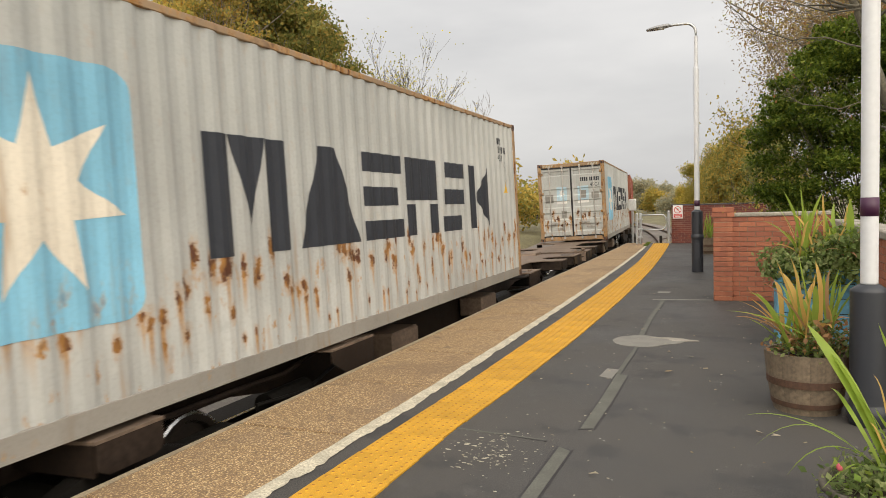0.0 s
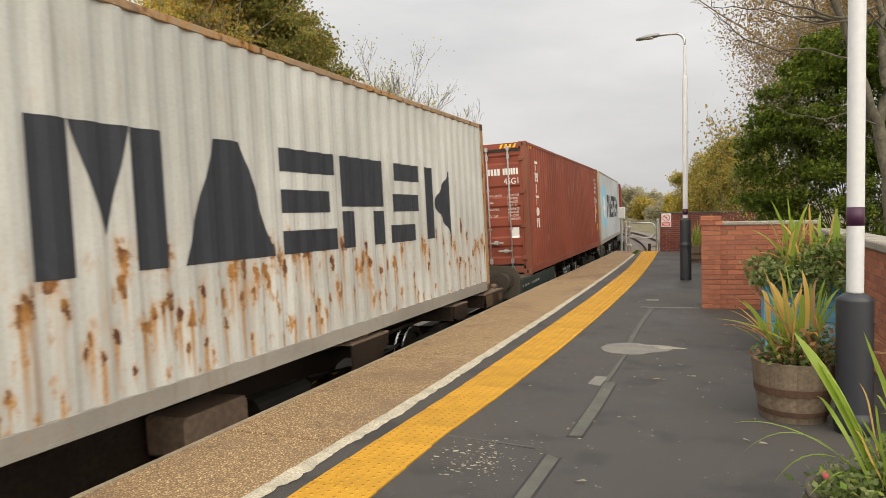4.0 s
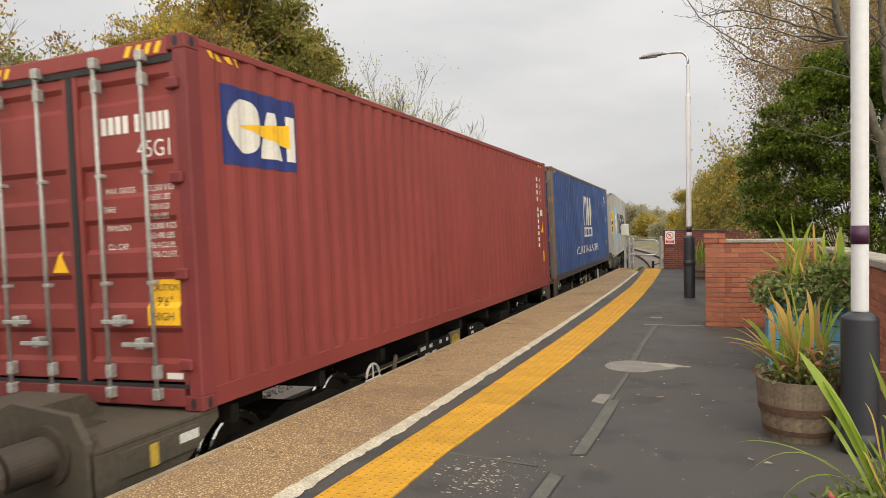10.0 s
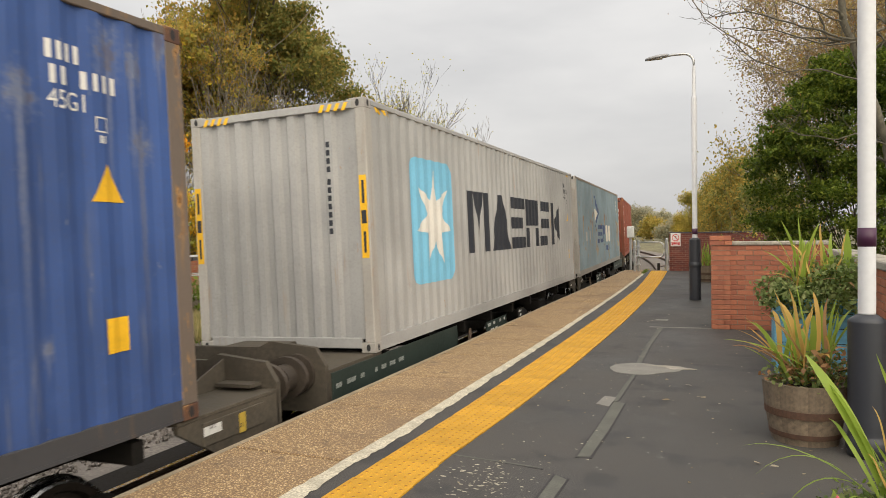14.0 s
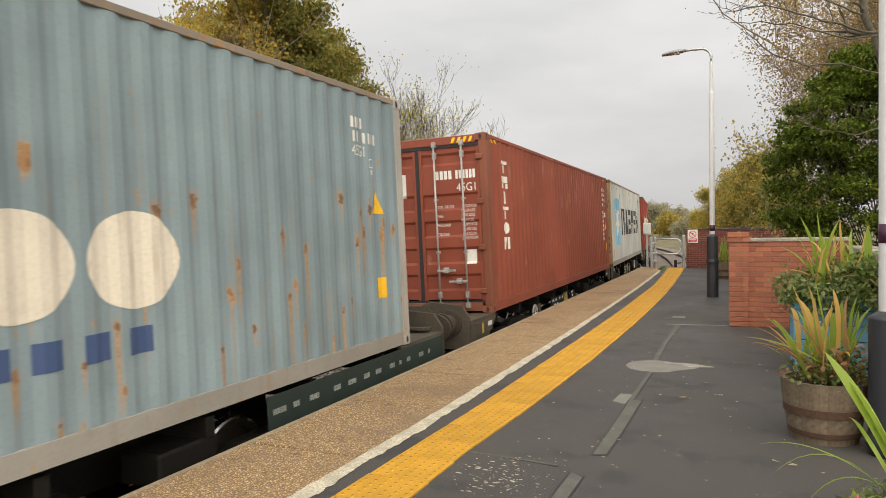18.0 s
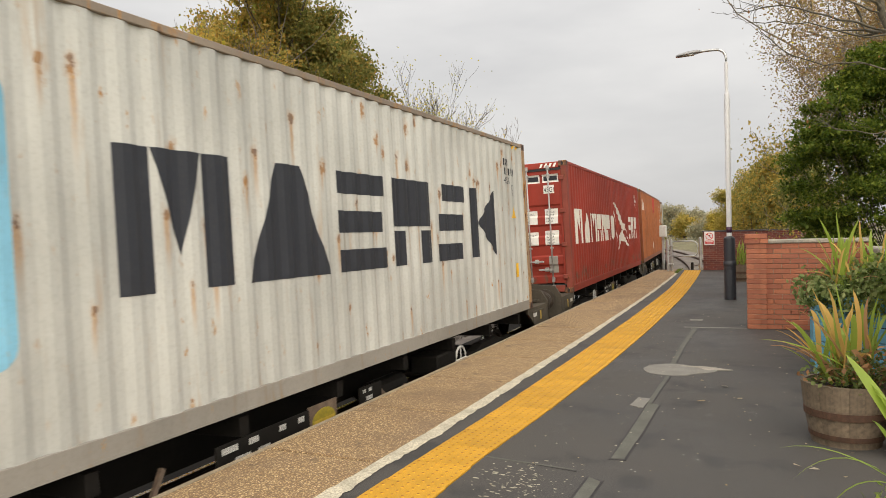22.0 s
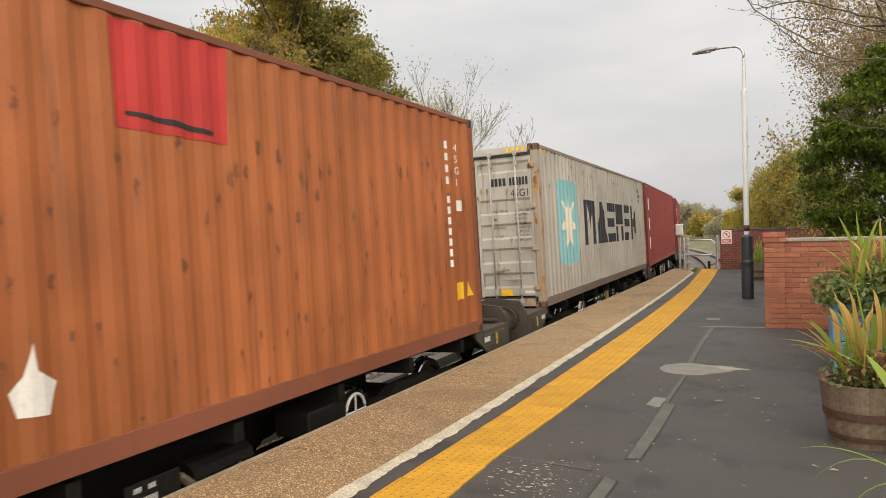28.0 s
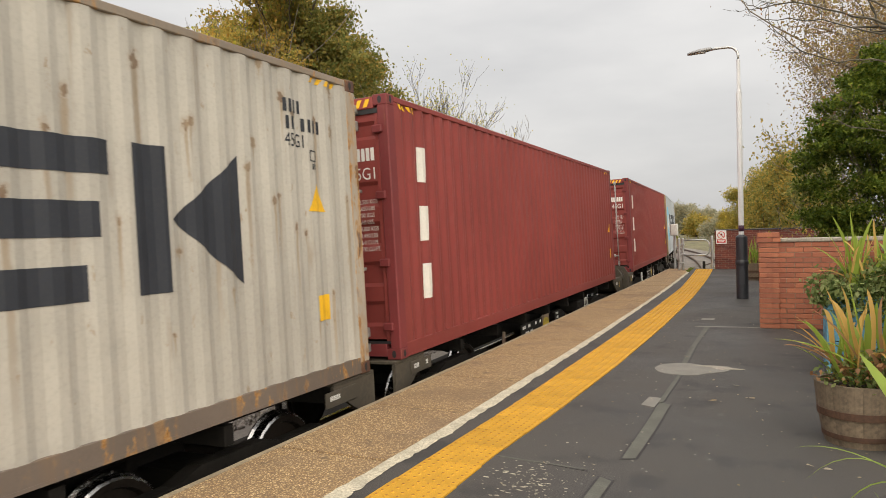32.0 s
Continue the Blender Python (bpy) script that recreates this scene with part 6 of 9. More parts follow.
def twin_wagon(end, style):
    """Half of a twin container flat: end (-1 or 1 along y) carries the buffers."""
    mat = W_DARK
    lab = "dark green container flat wagon with white markings" if style == "green" else "grimy dark grey container flat wagon"
    w = thing("flat_wagon", lab, "flat wagon", "wagons of the train")
    oe, ie = (-1, 1) if end < 0 else (1, -1)
    y_out, y_in = oe * (CL / 2 + 1.02), ie * (CL / 2 + 0.10)

    def sill():
        bm = bmesh.new()
        for sx in (-0.36, 0.36):
            add_slab(bm, [(-6.3, 0.80), (-3.6, 0.78), (-2.6, 0.52), (2.6, 0.52), (3.6, 0.78), (6.3, 0.80), (6.3, 1.03), (-6.3, 1.03)], sx - 0.02, sx + 0.02, STAND_X)
        add_box(bm, -0.42, 0.42, -6.3, 6.3, 1.02, 1.045)
        return to_mesh("centre_sill", bm, W_BOGIE)
    part("centre_sill", once("sill", sill), None, w)
    for y in np.arange(-5.6, 5.7, 1.4):
        beam = part("cross_beam", once("beam", lambda: to_mesh("cross_beam", box(-1.12, 1.12, -0.05, 0.05, 0.86, 1.019, 0.004), W_BOGIE)), None, w)
        beam.location = (0, y, 0)
    for e, yo in ((oe, y_out), (ie, y_in)):
        ya, yb = sorted((e * (CL / 2 - (0.2 if e == oe else 0.6)), yo))
        part("end_deck", once(("edeck", ya, yb, mat.name), lambda: to_mesh("end_deck", box(-1.19, 1.19, ya, yb, 1.035, 1.066, 0.004), mat)), None, w)
        for sx in (-1, 1):
            za = 0.70
            part("end_skirt", once(("skirt", sx, ya, yb, mat.name), lambda: to_mesh("end_skirt", slab([(ya if e < 0 else yb, za), (ya if e < 0 else yb, 1.034), (yb if e < 0 else ya, 1.034), ((yb if e < 0 else ya) - e * -0.0, 0.98), ((yb - 0.45) if e < 0 else (ya + 0.45), za)], sx * 1.15, sx * 1.19, STAND_X), mat)), None, w)
            part("spigot", once(("spig", sx, e), lambda: to_mesh("spigot", box(sx * 1.06, sx * 1.16, e * (CL / 2 - 0.13), e * (CL / 2 - 0.03), 1.0665, 1.0695), W_BOGIE)), None, w)
    buffer_set(w, y_out, oe, mat)

    def hump():
        bm = bmesh.new()
        a, b = sorted((y_out - oe * 0.1, y_out - oe * 0.9))
        add_slab(bm, [(a, 1.0662), (b, 1.0662), (b - 0.15, 1.24), (a + 0.15, 1.24)], -0.34, 0.34, STAND_X)
        return to_mesh("coupling_cover", bm, mat)
    part("coupling_cover", once(("hump", oe, mat.name), hump), None, w)

    def drawgear():
        bm = bmesh.new()
        a, b = sorted((y_in, y_in + ie * 0.24))
        add_box(bm, -0.30, 0.30, a, b, 0.72, 0.98, 0.02)
        return to_mesh("inner_drawgear", bm, W_BOGIE)
    part("inner_drawgear", once(("draw", ie), drawgear), None, w)
    # boxes and plates hung along the platform side
    ink, back = W_WHITE, mat
    lettering_plate(w, 1.135, -1.75, -0.55, 0.52, 0.86, W_BOGIE if style != "green" else W_GREEN, ink, 3)
    if style != "green":
        bm = lathe([(0.19, 0), (0.19, 0.004), (0.17, 0.006)], 24, Matrix.Translation((1.137, -0.33, 0.72)) @ Euler((0, math.pi / 2, 0)).to_matrix().to_4x4() @ Matrix.Diagonal((0.6, 1.0, 1.0, 1.0)))
        emblem = part("oval_emblem", bm, W_ORANGE, w, "olive and yellow oval emblem")
        part("emblem_band", box(1.142, 1.145, -0.50, -0.16, 0.70, 0.74), W_YELLOW, emblem, "yellow band")
        part("emblem_backing", box(1.115, 1.135, -0.56, -0.10, 0.56, 0.88, 0.004), W_BROWN, w)
    lettering_plate(w, 1.12, 0.35, 0.80, 0.50, 0.86, W_BOGIE, ink, 4, "brake_box")
    part("brake_cylinder", rod((0.80, 1.1, 0.62), (0.80, 1.75, 0.62), 0.15, seg=14), W_BOGIE, w)
    part("brake_gear", add_tube(add_tube(bmesh.new(), [(1.0, 0.9, 0.75), (1.05, 1.1, 0.55), (1.0, 1.3, 0.5), (1.05, 1.5, 0.66)], 0.035, 6), [(0.95, -2.1, 0.8), (1.0, -2.3, 0.55), (0.95, -2.6, 0.6)], 0.03, 6), W_BROWN, w)
    part("lower_bracket", box(0.7, 1.1, 2.3, 2.9, 0.62, 0.86, 0.02), W_BOGIE, w)
    if style == "green":
        ya, yb = sorted((oe * (CL / 2 + 0.95), oe * (CL / 2 - 2.7)))
        lettering_plate(w, 1.208, ya, yb, 0.74, 1.03, W_GREEN, W_FADED, 1, "sole_plate")
    else:
        ya, yb = sorted((oe * (CL / 2 + 0.05), oe * (CL / 2 + 0.80)))
        lettering_plate(w, 1.205, ya, yb, 0.82, 1.0, mat, mat, 2, "end_plate")
        part("sticker", box(1.206, 1.208, oe * (CL / 2 + 0.50) - 0.04, oe * (CL / 2 + 0.50) + 0.04, 0.82, 0.98), W_YELLOW, w, "small yellow and white label")
        part("stencil_mark", box(1.206, 1.208, oe * (CL / 2 + 0.15) - 0.10, oe * (CL / 2 + 0.15) + 0.10, 0.90, 0.97), W_WHITE, w, "white stencil mark")
    lettering_plate(w, 1.205, *sorted((ie * (CL / 2 - 0.75), ie * (CL / 2 - 0.25))), 0.86, 1.0, mat, ink, 1, "end_plate")
    wheels = bogie(w, -4.3) + bogie(w, 4.3)
    if style == "green":
        return w
    ring = add_tube(bmesh.new(), [(1.10, oe * 3.05 + 0.17 * math.cos(a), 0.70 + 0.17 * math.sin(a)) for a in np.linspace(0, 2 * math.pi, 25)[:-1]], 0.016, 6, True)
    hw = part("handbrake_wheel", ring, W_WHITE, w, "white ring-shaped handbrake wheel")
    part("spoke", add_rod(rod((1.10, oe * 3.05 - 0.17, 0.70), (1.10, oe * 3.05 + 0.17, 0.70), 0.011, seg=6), (1.10, oe * 3.05, 0.53), (1.10, oe * 3.05, 0.87), 0.011, seg=6), W_WHITE, hw)
    part("handbrake_shaft", rod((0.42, oe * 3.05, 0.70), (1.10, oe * 3.05, 0.70), 0.02, seg=6), W_BOGIE, hw)
    return w


def spine_wagon():
    """A brown 60-foot spine wagon: a narrow spine with end blocks, wings and container rests; z 0 is the rail."""
    w = thing("spine_wagon", "dirty brown skeletal spine wagon with a bare deck", "flat wagon", "wagons of the train")
    wide, thin = 1.23, 0.46
    half = [(thin, 0.0), (thin, 3.25), (0.56, 3.40), (wide, 3.45), (wide, 4.35), (0.62, 4.45), (thin, 4.75), (thin, 6.25), (0.52, 6.45), (0.70, 6.57), (wide, 6.62), (wide, 7.20), (0.74, 7.25), (0.56, 7.38), (0.50, 7.60), (0.56, 7.86), (0.74, 8.02), (wide, 8.10), (wide, 9.15)]
    outline = [(x, -y) for x, y in half[::-1]] + half[1:] + [(-x, y) for x, y in half[::-1]] + [(-x, -y) for x, y in half[1:]]
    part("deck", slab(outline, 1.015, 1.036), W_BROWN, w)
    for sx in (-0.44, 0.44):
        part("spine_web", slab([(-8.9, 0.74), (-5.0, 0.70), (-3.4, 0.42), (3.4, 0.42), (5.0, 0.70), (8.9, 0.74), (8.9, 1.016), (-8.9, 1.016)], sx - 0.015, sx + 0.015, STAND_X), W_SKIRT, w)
    for e in (-1, 1):
        for sx in (-1, 1):
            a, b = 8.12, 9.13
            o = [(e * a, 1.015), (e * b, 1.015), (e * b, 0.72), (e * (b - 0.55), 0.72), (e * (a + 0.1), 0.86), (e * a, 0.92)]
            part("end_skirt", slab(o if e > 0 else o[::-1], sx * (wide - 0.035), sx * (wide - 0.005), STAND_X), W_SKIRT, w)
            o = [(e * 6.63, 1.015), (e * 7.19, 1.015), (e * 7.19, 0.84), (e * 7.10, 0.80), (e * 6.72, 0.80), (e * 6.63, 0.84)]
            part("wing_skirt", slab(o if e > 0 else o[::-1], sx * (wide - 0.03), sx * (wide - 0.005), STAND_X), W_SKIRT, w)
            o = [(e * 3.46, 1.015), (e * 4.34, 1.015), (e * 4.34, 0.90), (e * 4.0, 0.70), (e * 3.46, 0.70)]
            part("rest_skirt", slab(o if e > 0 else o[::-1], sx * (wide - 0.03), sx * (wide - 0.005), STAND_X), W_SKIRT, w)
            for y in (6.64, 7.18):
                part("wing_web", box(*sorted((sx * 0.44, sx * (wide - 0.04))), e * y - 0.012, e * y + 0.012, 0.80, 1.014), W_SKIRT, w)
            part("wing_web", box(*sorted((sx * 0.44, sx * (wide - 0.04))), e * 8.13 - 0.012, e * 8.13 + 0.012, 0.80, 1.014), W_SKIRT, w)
            # slots are not cut: black plates on the deck paint their shaded inside
            for y, x0, x1, d in ((8.45, 0.80, 1.10, 0.15), (8.88, 0.72, 1.08, 0.10), (3.75, 0.80, 1.10, 0.12)):
                slot = part("deck_slot", box(*sorted((sx * x0, sx * x1)), e * y - d, e * y + d, 1.0365, 1.0375), W_BOGIE, w, "flat dark plate painted as the shaded inside of a deck slot")
                part("slot_rim", box(*sorted((sx * x1, sx * (x1 + 0.03))), e * y - d - 0.03, e * y + d + 0.03, 1.0362, 1.048, 0.003), W_BROWN, slot)
            part("yellow_patch", box(*sorted((sx * (wide - 0.0045), sx * (wide - 0.002))), *sorted((e * 8.14, e * 8.52)), 0.80, 1.0), W_RUSTY, w, "grimy yellow paint patch")
            part("stencil_mark", box(*sorted((sx * (wide - 0.0045), sx * (wide - 0.002))), *sorted((e * 8.85, e * 9.05)), 0.84, 0.97), W_RUSTY, w)
            part("spigot", box(*sorted((sx * 1.04, sx * 1.15)), e * 9.02 - 0.055, e * 9.02 + 0.055, 1.036, 1.125, 0.03), W_BROWN, w)
            part("spigot", box(*sorted((sx * 1.06, sx * 1.14)), e * 3.95 - 0.05, e * 3.95 + 0.05, 1.0362, 1.064, 0.008), W_BROWN, w)
            part("brake_rod", add_tube(bmesh.new(), [(sx * 0.62, e * 3.6, 0.90), (sx * 0.80, e * 4.6, 0.84), (sx * 0.84, e * 5.4, 0.88), (sx * 0.70, e * 6.5, 0.84)], 0.028, 6), W_SKIRT, w)
            part("brake_rod", add_tube(bmesh.new(), [(sx * 0.66, e * 3.4, 0.66), (sx * 0.90, e * 4.4, 0.62), (sx * 0.92, e * 5.2, 0.70)], 0.02, 6), W_BOGIE, w)
        part("end_beam", box(-wide + 0.04, wide - 0.04, e * 9.13 - 0.02, e * 9.13 + 0.02, 0.74, 1.034, 0.006), W_BROWN, w)
        part("end_lip", box(-wide + 0.1, wide - 0.1, e * 9.155 - 0.004, e * 9.155 + 0.006, 0.86, 0.885), W_SKIRT, w)
        part("drawbar", box(-0.16, 0.16, *sorted((e * 9.15, e * 9.42)), 0.76, 0.94, 0.02), W_BOGIE, w)
    part("coupler_plate", slab([(8.6, 1.0362), (9.3, 1.0362), (9.2, 1.10), (8.7, 1.10)], -0.60, 0.05, STAND_X), W_BROWN, w)
    for y, d in ((-5.2, 0.05), (-2.0, 0.04), (1.5, 0.04), (5.4, 0.05), (6.0, 0.03), (8.3, 0.04), (-6.4, 0.04), (-8.2, 0.05)):
        part("worn_streak", box(-0.30, 0.28, y - d, y + d, 1.0362, 1.0366), W_STREAK, w, "pale scuffed streak across the deck")
    for y in (-2.4, 1.2):
        part("brake_box", box(0.5, 0.95, y, y + 0.8, 0.50, 0.84, 0.03), W_BROWN, w)
    part("brake_cylinder", rod((0.78, 2.2, 0.60), (0.78, 3.1, 0.60), 0.14, seg=14), W_BOGIE, w)
    part("brake_cylinder", rod((0.78, -4.9, 0.60), (0.78, -4.2, 0.60), 0.12, seg=14), W_BOGIE, w)
    bogie(w, -6.85)
    bogie(w, 6.85)
    return w


def build_wagons():
    out = {}
    a = spine_wagon()
    out["A1"] = a
    out["A2"] = copy_thing(a, Matrix())
    protos = {}
    for i in range(3, 17):
        end = -1 if i % 2 else 1
        style = "green" if i in (3, 4, 7, 8) else "grey"
        key = (end, style)
        if key not in protos:
            protos[key] = twin_wagon(end, style)
            out["W%d" % i] = protos[key]
        else:
            out["W%d" % i] = copy_thing(protos[key], Matrix())
    return out


WAGONS = build_wagons()


# ---- on the platform: lamps, walls, sign, gate, planters ----
def lamp_post(at, top=1.335, collar=0.70, door=-1):
    """Platform lamp: charcoal sleeve, plum band, white pole and a curved arm with a flat lantern."""
    p = thing("platform_lamp", "tall white lamp post with a charcoal base sleeve and plum band", "lamp post", "platform lamps", at=at)
    part("base_sleeve", lathe([(0.118, 0.0), (0.118, collar), (0.13, collar + 0.02), (0.13, collar + 0.09), (0.115, collar + 0.11), (0.115, top - 0.04), (0.06, top)], 20), M_POST_BLACK, p, "charcoal sleeve", True)
    part("access_door", box(-0.05, 0.05, *sorted((door * 0.1215, door * 0.114)), 0.30, 0.62, 0.002), M_POST_BLACK, p)
    part("pole", lathe([(0.054, top + 0.001), (0.054, 4.33), (0.036, 4.37), (0.034, 5.0)], 16), M_POST_WHITE, p, "", True)
    part("band", lathe([(0.056, 1.41), (0.056, 1.535)], 16), M_POST_BAND, p, "plum-coloured band", True)
    arm = [(0, 0, 4.98)] + [(-0.20 * (1 - math.cos(a)), 0, 5.08 + 0.20 * math.sin(a)) for a in np.linspace(0, math.pi / 2, 7)] + [(-0.42, 0, 5.285), (-0.55, 0, 5.275)]
    part("arm", add_tube(bmesh.new(), arm, 0.028, 10), M_GALV, p, "curved steel arm", True)
    bm = bmesh.new()
    prof = [(-0.52, 0.055, 0.045), (-0.58, 0.085, 0.06), (-0.75, 0.11, 0.065), (-0.92, 0.10, 0.05), (-1.0, 0.06, 0.03)]
    rings = []
    for x, w, h in prof:
        c = 5.275 + (x + 0.52) * 0.10
        rings.append([bm.verts.new((x, w * math.cos(k * math.pi / 6), c + (h if math.sin(k * math.pi / 6) >= 0 else h * 0.45) * math.sin(k * math.pi / 6))) for k in range(12)])
    for u, v in zip(rings, rings[1:]):
        for k in range(12):
            bm.faces.new((u[k], u[(k + 1) % 12], v[(k + 1) % 12], v[k]))
    bm.faces.new(rings[0])
    bm.faces.new(rings[-1][::-1])
    bmesh.ops.recalc_face_normals(bm, faces=bm.faces)
    head = part("lantern", bm, M_LAMP_GREY, p, "flat grey lantern", True)
    part("lens", box(-0.94, -0.64, -0.075, 0.075, 5.224, 5.238, 0.004), M_LENS, head, "pale lens, unlit")
    return p


lamp_post(pose(-0.73, 15.9, 0.0))
lamp_post(pose(0.835, 5.39, 0.0), 0.955, 0.03, 1)


BRICK_L, BRICK_H, COURSE = 0.215, 0.065, 0.075


def brick_mesh(name, w, d, mat):
    return to_mesh(name, box(-w / 2, w / 2, -d / 2, d / 2, -BRICK_H / 2, BRICK_H / 2, 0.004), mat)


def brick_wall(name, label, x0, x1, y, depth, height, mat, pieces=True, at=None, near=(-1e9, 1e9)):
    """A brick wall along local x facing -y; the bricks stand proud of a mortar core. Bricks inside near are single pieces."""
    core = box(x0 + 0.012, x1 - 0.012, y + 0.009, y + depth - 0.009, 0.0, height)
    wall = solid(name, core, M_MORTAR, label, "wall", kind="structure", at=at)
    full, half = brick_mesh("brick", BRICK_L, 0.102, mat), brick_mesh("brick", 0.1025, 0.102, mat)
    rest_v, rest_f = [], []

    def put(me, cx, cy, cz, turn=0.0):
        m = Matrix.Translation((cx + random.uniform(-0.001, 0.001), cy + random.uniform(-0.002, 0.002), cz)) @ Euler((0, 0, turn + random.uniform(-0.008, 0.008))).to_matrix().to_4x4()
        if pieces and near[0] < cx < near[1]:
            ob = part("brick", me, None, wall)
            ob.matrix_basis = m
        else:
            k = len(rest_v)
            rest_v.extend(m @ v.co for v in me.vertices)
            rest_f.extend(tuple(k + i for i in p.vertices) for p in me.polygons)
    n = int(height / COURSE)
    for r in range(n):
        z = (r + 0.5) * COURSE
        x = x0
        first = True
        while x < x1 - 0.05:
            me, w = (half, 0.1025) if first and r % 2 else (full, BRICK_L)
            if x + w > x1 + 0.01:
                me, w = half, 0.1025
            if x + w > x1 + 0.01:
                break
            put(me, x + w / 2, y + 0.051 - 0.003, z)
            put(me, x + w / 2, y + depth - 0.051 + 0.003, z) if not pieces or depth > 0.25 else None
            x += w + 0.010
            first = False
        for ex in (x0 - 0.003, x1 + 0.003):
            put(half if r % 2 else full, ex + (0.051 if ex < x0 else -0.051), y + depth / 2 + (0.0 if not r % 2 else 0.055), z, math.pi / 2)
    if rest_v:
        stuff = part("bricks", raw("bricks", rest_v, rest_f, mat), None, wall)
        tagged(stuff, kind="stuff")
    return wall


def build_walls():
    w = brick_wall("wall_1", "low orange-red brick wall across the platform with an end pier", 0.0, 1.56, 11.41, 0.22, 1.275, M_BRICK, at=pose(-0.26, 0, 0))
    cope = part("coping", box(0.23, 1.56, 11.385, 11.655, 1.276, 1.335, 0.012), M_STONE, w, "rough grey coping")
    pier = thing("brick_pier", "orange-red brick pier with a stepped cap at the wall's end", "brick pier")
    shaft = part("pier_core", box(-0.29, -0.03, 11.375, 11.64, 0.0, 1.28), M_MORTAR, pier)
    full, half = brick_mesh("brick", 0.205, 0.102, M_BRICK), brick_mesh("brick", 0.1025, 0.102, M_BRICK)
    for r in range(19):
        z = (r + 0.5) * COURSE
        grow = 0.018 if r in (17, 18) else 0.0
        for cx, cy, me, a in ((-0.19, 11.415, full if r % 2 else half, 0), (-0.075 + 0.0 if not r % 2 else -0.065, 11.415, half, 0), (-0.245, 11.53, full, math.pi / 2), (-0.08, 11.55, full, math.pi / 2)):
            ob = part("brick", me, None, pier)
            if me is half and a == 0 and cx < -0.1:
                cx = -0.235
            ob.matrix_basis = Matrix.Translation((cx - (grow if cx < -0.15 else -grow), cy - grow, z)) @ Euler((0, 0, a)).to_matrix().to_4x4()
        if not r % 2:
            ob = part("brick", half, None, pier)
            ob.matrix_basis = Matrix.Translation((-0.155, 11.415 - grow, z))
    part("pier_cap", box(-0.31, -0.01, 11.35, 11.66, 1.385, 1.42, 0.01), M_BRICK, pier)
    turn = Matrix.Translation((1.31, 0, 0)) @ Euler((0, 0, -math.pi / 2)).to_matrix().to_4x4()
    b = brick_wall("wall_2", "orange-red brick boundary wall with stone coping", -11.40, -5.3, 0.0, 0.22, 1.13, M_BRICK, at=turn, near=(-9.2, -5.2))
    for i in range(10):
        x = -11.38 + i * 0.61
        part("coping_stone", box(x + 0.004, x + 0.604, -0.045, 0.265, 1.132, 1.215 + random.uniform(-0.003, 0.003), 0.014), M_STONE, b)
    far = brick_wall("wall_3", "dark red brick wall at the platform end", -2.09, 1.3, 26.46, 0.22, 1.36, M_BRICK_DARK, pieces=False)
    part("coping", box(-2.11, 1.32, 26.43, 26.71, 1.361, 1.40, 0.01), M_BRICK_BLUE, far)
    # a boundary behind the platform lamp
    turn = Matrix.Translation((1.31, 0, 0)) @ Euler((0, 0, -math.pi / 2)).to_matrix().to_4x4()
    brick_wall("wall_4", "dark red brick boundary wall behind the platform", -26.4, -11.7, 0.0, 0.22, 1.13, M_BRICK_DARK, pieces=False, at=turn)


def build_sign():
    s = thing("warning_sign", "white prohibition sign with a red ring on the brick wall", "sign", at=pose(-1.87, 26.44, 1.13))
    part("plate", box(-0.17, 0.17, -0.012, 0.0, -0.24, 0.24, 0.004), M_SIGN_WHITE, s)
    ring = add_tube(bmesh.new(), [(0.115 * math.cos(a), -0.014, 0.075 + 0.115 * math.sin(a)) for a in np.linspace(0, 2 * math.pi, 29)[:-1]], 0.012, 6, True)
    part("ring", ring, M_SIGN_RED, s, "red ring")
    part("slash", box(-0.012, 0.012, -0.020, -0.013, -0.105, 0.105), M_SIGN_RED, s).matrix_basis = Matrix.Translation((0, 0, 0.075)) @ Euler((0, math.radians(-45), 0)).to_matrix().to_4x4()
    part("pictogram", lathe([(0.03, 0), (0.03, 0.003)], 12, Matrix.Translation((0, -0.013, 0.095)) @ Euler((math.pi / 2, 0, 0)).to_matrix().to_4x4()), M_BLACK, s, "small dark disc")
    part("text_panel", box(-0.14, 0.14, -0.016, -0.0125, -0.20, -0.08), M_SIGN_RED, s, "red panel")
    bars = add_box(box(-0.115, 0.115, -0.019, -0.0165, -0.125, -0.105), -0.09, 0.09, -0.019, -0.0165, -0.175, -0.155)
    part("text_bars", bars, M_SIGN_WHITE, s, "white bars of small print")


